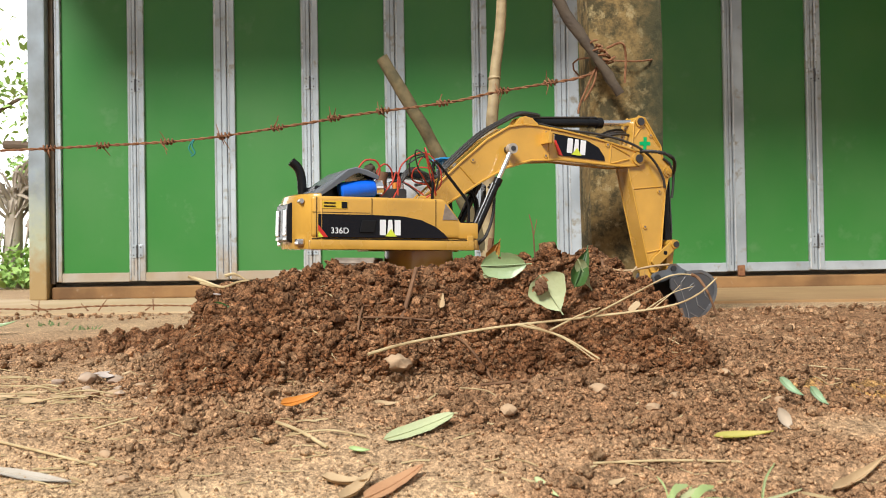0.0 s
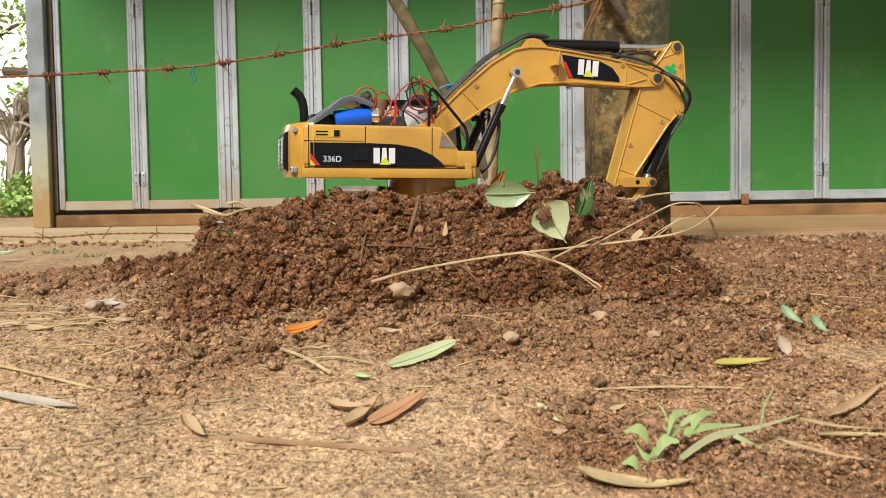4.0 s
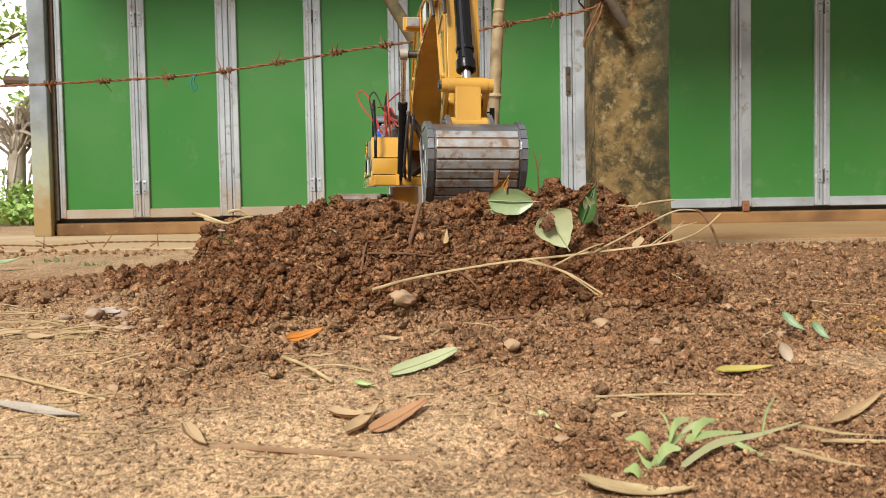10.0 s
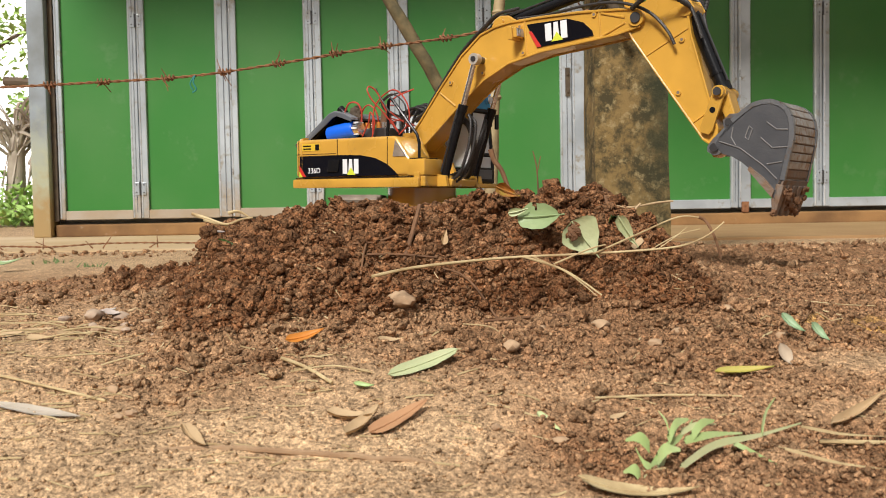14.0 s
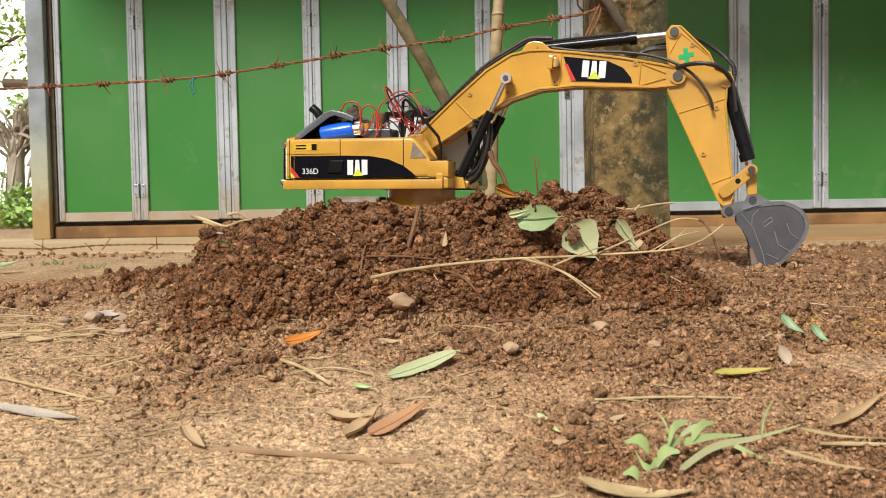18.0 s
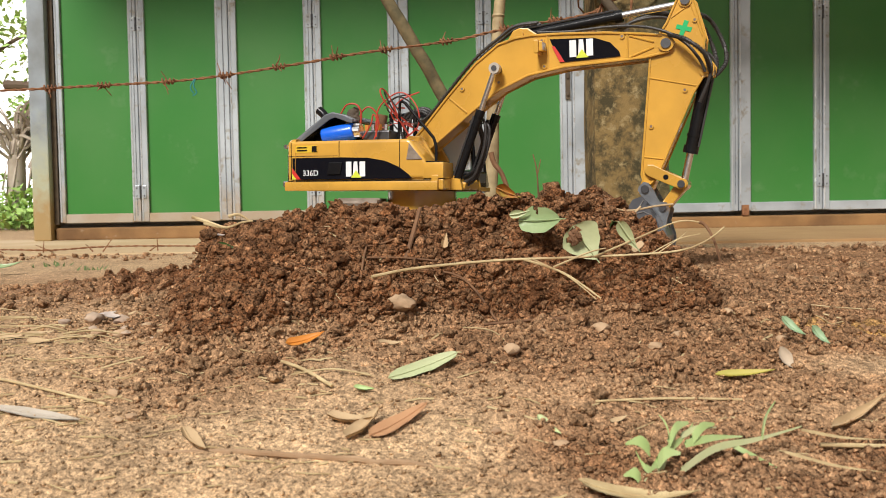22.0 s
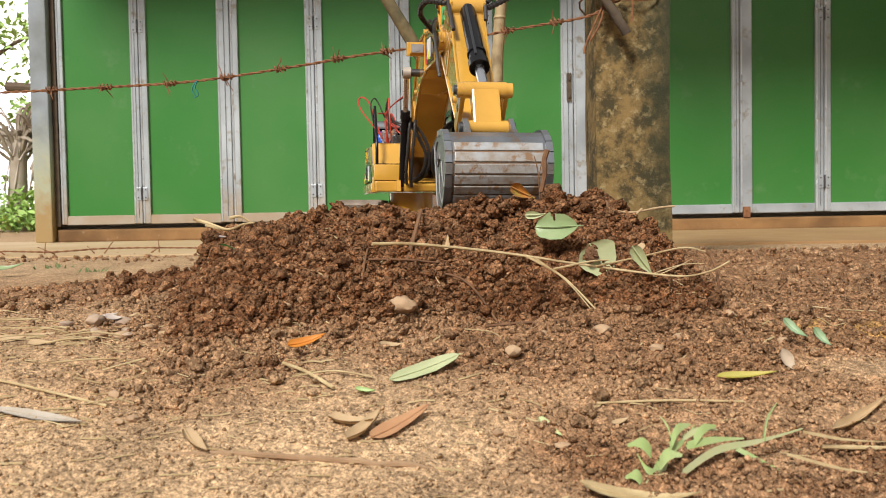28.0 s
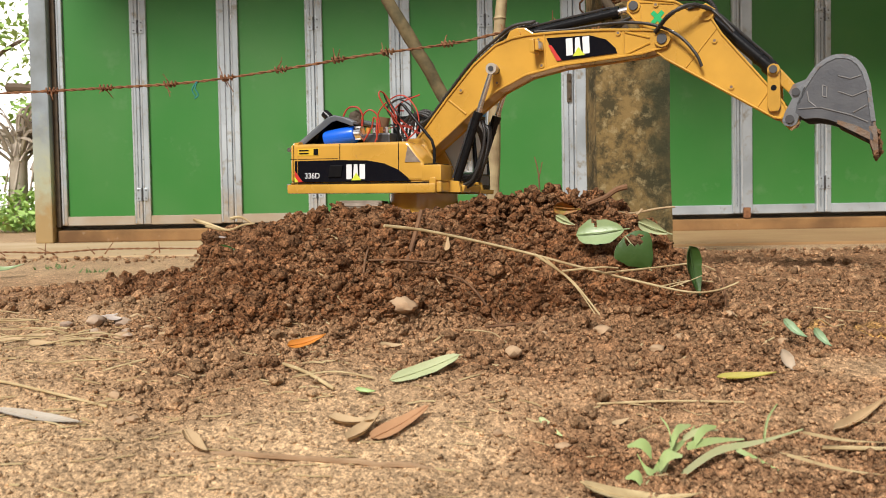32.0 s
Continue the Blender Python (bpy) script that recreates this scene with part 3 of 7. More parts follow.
# ---- toy excavator ----
BASE = pose(-0.0342, 1.72, 0.16, 0, 1.0, 0)
PIN_F = Vector((-0.0003, 0.0, 0.1681))
PIN_B, PIN_C, PIN_P = (0.1498, 0.1186), (0.1857, 0.1747), (0.4232, 0.1374)
PIN_Q, PIN_R, PIN_L, PIN_K = (0.0064, 0.0707), (0.0711, -0.0213), (0.0397, -0.1938), (0.0412, -0.2241)
LINK, TIP, BAR = 0.0529, 0.0400, 0.0464
PIN_G = (0.078, 0.104)
JOINTS = [
    (0, 21.96, -4.90, 4.51, 39.16),
    (1, 21.15, -3.92, -6.36, 39.32),
    (2, 17.93, -2.63, -12.75, 43.28),
    (3, 17.75, -4.80, -32.34, 43.07),
    (5.5, 2.04, -2.11, -5.68, -11.86),
    (6, -10.16, -2.21, 2.24, -25.95),
    (6.5, -23.00, 2.20, 9.28, -30.59),
    (7, -36.04, 6.60, 16.22, -30.82),
    (7.5, -49.70, 8.39, 22.27, -35.75),
    (8, -60.72, 8.44, 21.38, -34.65),
    (8.5, -72.01, 8.86, 17.93, -21.94),
    (8.8, -79.56, 9.23, 18.51, -25.10),
    (9, -82.90, 8.00, 19.31, -15.95),
    (9.5, -83.35, 4.95, 14.23, 10.42),
    (10.5, -83.13, 5.51, 10.68, 37.30),
    (11, -82.83, 2.58, 13.80, 44.56),
    (11.7, -82.69, 5.89, 6.48, 57.98),
    (12.3, -80.25, 8.04, 12.95, 52.52),
    (12.6, -72.20, 5.32, 25.80, 41.96),
    (13, -61.65, 8.23, 15.96, 52.52),
    (13.5, -48.87, 7.75, 20.34, 36.78),
    (14, -35.96, 4.32, 17.42, 49.35),
    (14.5, -21.18, -0.12, 19.01, 52.49),
    (16.5, -17.63, -7.69, 29.15, 36.40),
    (17, -21.20, -6.90, 28.51, 32.49),
    (18, -15.49, -4.71, 14.91, 30.27),
    (19, -16.73, -1.99, -0.68, 28.37),
    (20, -19.23, -1.94, -15.21, 28.12),
    (21, -19.08, -3.75, -20.66, 10.20),
    (22, -20.57, 1.90, -19.87, -6.25),
    (23, -21.32, 1.98, -5.94, -37.56),
    (24, -34.01, 7.57, 12.19, -48.48),
    (24.5, -45.15, 6.93, 19.00, -51.75),
    (25, -56.05, 8.18, 27.56, -46.46),
    (25.5, -69.38, 4.69, 33.67, -42.24),
    (27.5, -82.77, -1.77, 44.50, -11.88),
    (28.5, -82.68, -3.72, 43.40, 16.15),
    (29.2, -82.94, -3.78, 43.66, 35.75),
    (29.6, -82.42, 1.82, 30.88, 63.80),
    (30, -77.20, 3.40, 37.20, 54.50),
    (30.4, -68.20, 2.20, 42.20, 50.44),
    (31, -51.86, 1.31, 44.33, 46.81),
    (32, -23.79, 2.95, 41.98, 46.48)]

excavator = tagged(new("toy_excavator"), "yellow remote-controlled toy excavator with open engine hood on the soil heap", "toy excavator")
excavator.matrix_basis = BASE


def disc_row(pins, y0, y1, r, n=14):
    m = Mesh()
    for x, z in pins:
        m.pin(x, z, y0, y1, r, n)
    return m


def build_undercarriage():
    for s in (-1, 1):
        m = Mesh()
        prof = []
        for i in range(24):
            a = 2 * math.pi * i / 24
            prof.append((0.138 * (1 if math.cos(a) > 0 else -1) + 0.034 * math.cos(a), 0.038 + 0.032 * math.sin(a)))
        turn = pose(s * 0.1, 0, 0, 0, 0, 90)
        m.prism(prof, -0.022, 0.022, turn)
        track = part("track", m, BLACK, excavator, "dusty crawler track frame")
        for i in range(44):
            u = i / 44 * (4 * 0.138 + 2 * math.pi * 0.034)
            if u < 0.276:
                p, a = (-0.138 + u, 0.074), 0.0
            elif u < 0.276 + math.pi * 0.034:
                b = (u - 0.276) / 0.034
                p, a = (0.138 + 0.036 * math.sin(b), 0.038 + 0.036 * math.cos(b)), -b
            elif u < 0.552 + math.pi * 0.034:
                p, a = (0.138 - (u - 0.276 - math.pi * 0.034), 0.003), math.pi
            else:
                b = (u - 0.552 - math.pi * 0.034) / 0.034
                p, a = (-0.138 - 0.036 * math.sin(b), 0.038 - 0.036 * math.cos(b)), math.pi - b
            q = Mesh().box(-0.0072, 0.0072, -0.031, 0.031, -0.002, 0.003).box(-0.0066, -0.0045, -0.031, 0.031, 0.003, 0.006)
            ob = part("track_shoe", q, TRACKM, track)
            ob.matrix_basis = turn @ Matrix.Translation((p[0], 0, p[1])) @ Matrix.Rotation(-a, 4, "Y")
    part("car_body", Mesh().box(-0.075, 0.075, -0.06, 0.06, 0.025, 0.062), YELLOW, excavator, bevel=0.004)
    ring = Mesh().tube([(0, 0, 0.055), (0, 0, 0.0925)], 0.060, 40)
    part("turntable", ring, YELLOW, excavator, "round dusty yellow turntable", smooth=True)


def text_mesh(name, body, size, material, parent, m, label=""):
    cu = bpy.data.curves.new(name, "FONT")
    cu.body, cu.size, cu.extrude = body, size, 0.0003
    tmp = bpy.data.objects.new(name, cu)
    scene.collection.objects.link(tmp)
    bpy.context.view_layer.update()
    me = bpy.data.meshes.new_from_object(tmp)
    bpy.data.objects.remove(tmp)
    me.materials.clear()
    me.materials.append(material)
    ob = new(name, me)
    ob.parent, ob.matrix_basis = parent, m
    if label:
        ob["label"] = label
    return ob


def badge(parent, x, z, y, w, h, side=-1):
    """The maker's mark as plain shapes: three white blocks over a yellow-green triangle."""
    t = 0.0006
    for i in range(3):
        a = x + w * (i / 3 + 0.03)
        lean = w * 0.05
        pr = [(a, z), (a + w * 0.27, z), (a + w * 0.27 - (lean if i == 1 else 0), z + h), (a + (lean if i == 1 else 0), z + h)]
        part("badge_block", Mesh().prism(pr, y + side * t, y), WHITE, parent, "white printed mark")
    tri = [(x + w * 0.28, z - h * 0.08), (x + w * 0.78, z - h * 0.08), (x + w * 0.53, z + h * 0.42)]
    part("badge_triangle", Mesh().prism(tri, y + side * 2 * t, y), LIME, parent, "yellow-green printed triangle")


def hose(name, pts, r, material, parent, label="", n=8, rings=0.0):
    line = curve_points(pts, 7)
    m = Mesh().tube(line, r, n)
    if rings:
        run, due = 0.0, 0.0
        for a, b in zip(line, line[1:]):
            run += (b - a).length
            if run >= due:
                due += rings
                d = (b - a).normalized() * rings * 0.28
                m.tube([a - d, a + d], r * 1.32, n)
    return part(name, m, material, parent, label, smooth=True)


def build_house():
    house = part("upper_body", Mesh().prism([(-0.215, 0.0935), (0.072, 0.0935), (0.072, 0.112), (-0.215, 0.112)], -0.088, 0.088), YELLOW, excavator, "yellow rotating deck", bevel=0.003)
    # fairing along the near side
    up = [(-0.214, 0.112), (0.045, 0.112), (0.043, 0.139), (0.016, 0.174), (0.010, 0.178), (-0.214, 0.178)]
    part("side_fairing", Mesh().prism(up, -0.090, -0.034), YELLOW, house, "smooth yellow engine side panel", bevel=0.006, smooth=True, segments=3)
    part("sill", Mesh().prism([(-0.218, 0.0925), (0.064, 0.0925), (0.064, 0.1085), (-0.218, 0.1085)], -0.0945, -0.080), YELLOW, house, bevel=0.003, smooth=True)
    part("battery_box", Mesh().box(0.036, 0.073, -0.090, -0.040, 0.112, 0.139), YELLOW, house, "yellow step box at the front corner", bevel=0.003, smooth=True)
    part("step_plate", Mesh().box(0.040, 0.066, -0.088, -0.042, 0.139, 0.1405), BLACK, house, "dusty dark tread plate")
    part("far_fairing", Mesh().prism([(-0.214, 0.112), (-0.045, 0.112), (-0.045, 0.178), (-0.214, 0.178)], 0.034, 0.090), YELLOW, house, bevel=0.006, smooth=True)
    cw = []
    for i in range(13):
        a = math.pi * (0.5 + i / 12)
        cw.append((-0.198 + 0.040 * math.cos(a), 0.084 * math.sin(a)))
    m = Mesh()
    n = len(cw)
    rows = ((0.094, 0.97), (0.098, 1.0), (0.170, 1.0), (0.180, 0.93), (0.182, 0.85))
    vs = [(-0.198 + (x + 0.198) * k, y * (0.5 + 0.5 * k) / 0.084 * 0.091, z) for z, k in rows for x, y in cw]
    fs = [(r * n + i, r * n + i + 1, (r + 1) * n + i + 1, (r + 1) * n + i) for r in range(len(rows) - 1) for i in range(n - 1)]
    fs += [tuple(range(n - 1, -1, -1)), tuple(range((len(rows) - 1) * n, len(rows) * n))]
    fs += [((r + 1) * n, r * n, r * n + n - 1, (r + 1) * n + n - 1)[::-1] for r in range(len(rows) - 1)]
    part("counterweight", m.add(vs, fs), YELLOW, house, "rounded yellow counterweight", smooth=True)
    grille = part("rear_grille", Mesh().prism([(-0.2420, 0.108), (-0.230, 0.102), (-0.228, 0.172), (-0.2410, 0.166)], -0.040, 0.040), BLACK, house, "black rear light frame", bevel=0.002)
    for y in (-0.026, 0.026):
        part("light_panel", Mesh().prism([(-0.2438, 0.116), (-0.2412, 0.114), (-0.2405, 0.160), (-0.2430, 0.158)], y - 0.011, y + 0.011), CHROME, grille, "chrome rear light panel", bevel=0.001)
        part("reflector", Mesh().box(-0.2432, -0.2402, y - 0.011, y + 0.011, 0.1085, 0.1125), LENS, grille, "small clear reflector strip")
    for y in (-0.062, 0.062):
        part("tail_lamp", Mesh().box(-0.2325, -0.222, y - 0.012, y + 0.012, 0.100, 0.110), CHROME, house, "small clear tail lamp", bevel=0.002)
        part("tail_light_bar", Mesh().tube([(-0.2265, y - 0.012, 0.170), (-0.2255, y + 0.012, 0.170)], 0.004, 10), CHROME, house, "chrome work light", smooth=True)
    # panel joints
    for x in (-0.2065, -0.115, -0.004):
        part("panel_joint", Mesh().box(x - 0.0006, x + 0.0006, -0.0905, -0.089, 0.112, 0.176), BLACK, house)
    part("panel_joint", Mesh().box(-0.214, 0.060, -0.0905, -0.089, 0.1092, 0.1106), BLACK, house)
    part("panel_joint", Mesh().box(-0.214, -0.118, -0.0905, -0.089, 0.1515, 0.1523), BLACK, house)
    # black swoosh with marks
    sw = [(-0.204, 0.1125), (0.018, 0.1125), (0.012, 0.119), (-0.004, 0.131), (-0.030, 0.142), (-0.062, 0.1475), (-0.110, 0.149), (-0.204, 0.149)]
    decal = part("side_decal", Mesh().prism(sw, -0.0908, -0.089), DECAL, house, "glossy black curved decal")
    part("decal_stripe", Mesh().prism([(-0.204, 0.1125), (-0.188, 0.1125), (-0.204, 0.132)], -0.0916, -0.0905), RED, decal, "red corner stripe")
    part("decal_stripe", Mesh().prism([(-0.204, 0.1125), (-0.196, 0.1125), (-0.204, 0.122)], -0.0922, -0.0905), LIME, decal)
    part("latch", Mesh().prism([(-0.137, 0.120), (-0.112, 0.120), (-0.108, 0.141), (-0.133, 0.141)], -0.0935, -0.0905), BLACK, decal, "black door latch", bevel=0.0015)
    badge(decal, -0.103, 0.1165, -0.0908, 0.038, 0.025)
    text_mesh("model_number", "336D", 0.0135, WHITE, decal, pose(-0.184, -0.0914, 0.1185, 90, 0, 0), "white printed number")
    label = part("side_label", Mesh().box(-0.198, -0.156, -0.0908, -0.089, 0.158, 0.170), LABELY, house, "small yellow and black sticker")
    part("label_print", Mesh().box(-0.166, -0.157, -0.0915, -0.0905, 0.159, 0.169), BLACK, label)
    for z in (0.1605, 0.1655):
        part("label_print", Mesh().box(-0.195, -0.176, -0.0913, -0.0905, z, z + 0.0022), BLACK, label)
    # hood, motor and wiring
    hood = part("hood", Mesh().prism([(-0.205, 0.178), (-0.199, 0.1785), (-0.143, 0.2180), (-0.132, 0.2215), (-0.100, 0.2105), (-0.097, 0.2145), (-0.116, 0.2230), (-0.136, 0.2275), (-0.150, 0.2235), (-0.207, 0.183)], -0.073, 0.052), HOODTOP, house, "raised silver-grey engine hood", bevel=0.0012, smooth=True)
    part("hood_lining", Mesh().prism([(-0.198, 0.1783), (-0.194, 0.1783), (-0.142, 0.2150), (-0.131, 0.2185), (-0.106, 0.2100), (-0.104, 0.2118), (-0.132, 0.2210), (-0.143, 0.2176)], -0.070, 0.050), BLACK, hood, "black hood underside")
    for y in (-0.0738, 0.0508):
        part("hood_edge", Mesh().prism([(-0.203, 0.1785), (-0.1955, 0.1785), (-0.141, 0.2150), (-0.131, 0.2180), (-0.099, 0.2075), (-0.097, 0.2135), (-0.116, 0.2215), (-0.136, 0.2258), (-0.150, 0.2220)], y, y + 0.002), GREYHOOD, hood, bevel=0.0006)
    part("engine_bay", Mesh().box(-0.196, -0.100, -0.040, 0.045, 0.178, 0.198), BLACK, house, "dark engine bay under the hood", bevel=0.003)
    part("exhaust_pipe", Mesh().tube(curve_points([(-0.198, 0.034, 0.178), (-0.200, 0.034, 0.214), (-0.206, 0.034, 0.232), (-0.218, 0.034, 0.243)], 5), 0.0078, 12), BLACK, house, "black bent exhaust pipe", smooth=True)
    motor = part("motor", Mesh().tube([(-0.160, -0.058, 0.1870), (-0.158, -0.058, 0.1875), (-0.104, -0.058, 0.1945), (-0.101, -0.058, 0.1950)], [0.0125, 0.0150, 0.0150, 0.0135], 22), BLUE, house, "bright blue cylindrical motor", smooth=True)
    part("motor_cap", Mesh().tube([(-0.101, -0.058, 0.1950), (-0.088, -0.058, 0.1965)], 0.0115, 18), CHROME, motor, "metal motor end", smooth=True)
    for i in range(6):
        u = i * math.pi / 3
        part("motor_vent", Mesh().box(-0.100, -0.089, -0.0595 + 0.0112 * math.cos(u), -0.0565 + 0.0112 * math.cos(u), 0.1945 + 0.0112 * math.sin(u), 0.1975 + 0.0112 * math.sin(u)), WHITE, motor)
    part("valve_block", Mesh().box(-0.090, -0.040, -0.050, 0.0, 0.170, 0.196), STEEL, house, "metal hydraulic valve block", bevel=0.003)
    for i in range(4):
        part("valve_fitting", Mesh().tube([(-0.084 + i * 0.012, -0.045, 0.196), (-0.084 + i * 0.012, -0.045, 0.206)], 0.004, 8), CHROME if i % 2 else LEAFORANGE, house, smooth=True)
    part("pump", Mesh().tube([(-0.075, -0.010, 0.198), (-0.070, -0.010, 0.226)], 0.0095, 12), TWIG, house, "brown pump canister", smooth=True)
    part("pump_rod", Mesh().tube([(-0.140, -0.050, 0.197), (-0.112, -0.050, 0.207)], 0.0055, 10), BAMBOO, house, "tan taped rod", smooth=True)
    # Rough lump shaped for the brown cloth beside the motor.
    v, f = lump(random.Random(6), 3)
    part("cloth_lump", Mesh().add([(-0.106 + 0.0125 * q[0], -0.050 + 0.011 * q[1], 0.223 + 0.0165 * q[2]) for q in v], [tuple(int(i) for i in q) for q in f]), DARKWOOD, house, "dark brown cloth lump beside the hood", smooth=True)
    hose("wire", [(-0.128, -0.055, 0.226), (-0.116, -0.058, 0.240), (-0.098, -0.058, 0.240), (-0.090, -0.055, 0.226), (-0.094, -0.05, 0.206)], 0.0016, REDWIRE, house, n=6)
    rng = random.Random(9)
    for i in range(2):
        x0, x1, top = rng.uniform(-0.095, -0.060), rng.uniform(-0.04, 0.01), rng.uniform(0.208, 0.232)
        y0, y1 = rng.uniform(-0.055, 0.0), rng.uniform(-0.045, 0.02)
        hose("wire", [(x0, y0, 0.190), (x0 + 0.004, y0, top - 0.012), ((x0 + x1) / 2, (y0 + y1) / 2, top), (x1 - 0.004, y1, top - 0.016), (x1 + 0.006, y1, 0.185)], 0.0013, REDWIRE if i % 3 else RUBBER, house, n=6)
    hose("wire", [(-0.092, -0.05, 0.196), (-0.094, -0.05, 0.222), (-0.080, -0.05, 0.236), (-0.066, -0.045, 0.226), (-0.062, -0.04, 0.20)], 0.0014, REDWIRE, house, n=6)
    hose("wire", [(-0.060, -0.06, 0.184), (-0.056, -0.06, 0.230), (-0.026, -0.06, 0.255), (-0.003, -0.06, 0.253), (0.016, -0.06, 0.229), (0.016, -0.058, 0.201), (-0.007, -0.055, 0.182)], 0.0013, REDWIRE, house, "red looping wire", n=6)
    hose("wire", [(-0.044, -0.062, 0.236), (-0.016, -0.062, 0.250), (0.012, -0.062, 0.229), (0.008, -0.06, 0.194)], 0.0014, RUBBER, house, "black looping wire", n=6)
    hose("wire", [(-0.088, -0.055, 0.182), (-0.070, -0.060, 0.205), (-0.064, -0.062, 0.222), (-0.056, -0.060, 0.205), (-0.066, -0.055, 0.180)], 0.0013, REDWIRE, house, n=6)
    # hoses from the tank to the boom
    for k in range(3):
        y = -0.010 + 0.013 * k
        hose("hydraulic_hose", [(-0.03 - 0.004 * k, y, 0.180), (-0.036 + 0.003 * k, y, 0.205 + 0.004 * k), (-0.020 + 0.004 * k, y, 0.228 + 0.004 * k), (0.010, y, 0.226 + 0.003 * k), (0.026, y, 0.205)], 0.0022, RUBBER, house, "ribbed black hydraulic hose", rings=0.0042)
    # handrail
    rail = [(0.058, -0.084, 0.112), (0.058, -0.084, 0.165), (0.054, -0.084, 0.178), (0.004, -0.084, 0.236), (-0.002, -0.084, 0.240), (-0.006, -0.084, 0.236), (-0.008, -0.084, 0.178)]
    part("handrail", Mesh().tube(rail, 0.0026, 8), BLACK, house, "black bent handrail", smooth=True)
    part("rail_foot", Mesh().box(0.052, 0.064, -0.092, -0.078, 0.100, 0.118), YELLOW, house, bevel=0.002)
    part("side_recess", Mesh().prism([(0.008, 0.1435), (0.036, 0.1435), (0.013, 0.170)], -0.0912, -0.0895), TRACKM, house, "dusty dark triangular recess")
    # boom foot brackets
    for y in (-0.037, 0.029):
        part("boom_bracket", Mesh().prism([(-0.035, 0.110), (0.052, 0.110), (0.036, 0.150), (0.014, 0.186), (-0.012, 0.186), (-0.026, 0.160)], y, y + 0.008), YELLOW, house, bevel=0.002)
    part("boom_foot_pin", Mesh().pin(0, 0.1683, -0.040, 0.040, 0.006), STEEL, house)
    part("front_deck", Mesh().prism([(0.030, 0.0935), (0.092, 0.0935), (0.096, 0.106), (0.030, 0.118)], -0.042, 0.030), YELLOW, house, "dusty yellow deck nose", bevel=0.003)
    for y in (-0.050, -0.036, 0.036, 0.050):
        part("cylinder_lug", Mesh().prism([(0.060, 0.094), (0.092, 0.094), (0.088, 0.112), (0.070, 0.114)], y - 0.003, y + 0.003), YELLOW, house)
    # hoses that loop from the cylinders back to the deck
    for y, s in ((-0.046, 1), (0.046, -1)):
        for k in range(2):
            o = 0.006 * k
            hose("cylinder_hose", [(0.104, y + s * 0.004, 0.206 - o), (0.112, y + s * 0.016, 0.203 - o), (0.116, y + s * (0.034 - o), 0.182 - o), (0.112, y + s * (0.044 - o), 0.152), (0.100, y + s * (0.040 - o), 0.126), (0.080, y + s * (0.026 - o), 0.112), (0.055, y + s * 0.016, 0.110)], 0.0024, RUBBER, house, "ribbed black hydraulic hose", rings=0.0042)
    for k, y in enumerate((-0.034, -0.026)):
        o = 0.004 * (k % 2)
        hose("cylinder_hose", [(0.122, y, 0.210 - o), (0.127 + o, y - 0.002, 0.196), (0.126 + o, y - 0.004, 0.168), (0.119 + o, y - 0.006, 0.140), (0.108, y - 0.006, 0.116 - o), (0.090, y - 0.003, 0.106 - o), (0.070, y, 0.110)], 0.0021, RUBBER, house, "ribbed black hydraulic hose", rings=0.0046)
    # loose wires curling out beside the hood
    curls = (([(0.190, 0.205), (0.150, 0.150), (0.128, 0.118), (0.119, 0.090), (0.130, 0.078), (0.150, 0.095), (0.168, 0.150), (0.186, 0.203)], REDWIRE, 0.000), ([(0.160, 0.150), (0.155, 0.100), (0.168, 0.080), (0.182, 0.098), (0.200, 0.140), (0.240, 0.165)], RUBBER, 0.006),
             ([(0.252, 0.078), (0.222, 0.100), (0.198, 0.130), (0.205, 0.150), (0.240, 0.190)], REDWIRE, -0.004), ([(0.250, 0.082), (0.228, 0.094), (0.205, 0.122), (0.230, 0.150), (0.250, 0.158)], RUBBER, 0.010), ([(0.176, 0.130), (0.200, 0.128), (0.226, 0.160), (0.246, 0.170)], REDWIRE, 0.004))
    for line, material, dx in curls:
        hose("wire", [(0.004 - dx - 0.034 * math.sin(math.pi * i / (len(line) - 1)), -0.084 + (w - 0.165) * 0.588, 0.186 + (0.203 - h) * 0.588) for i, (w, h) in enumerate(line)], 0.0013, material, house, "loose looping wire", n=6)
    build_cab(house)
    return house


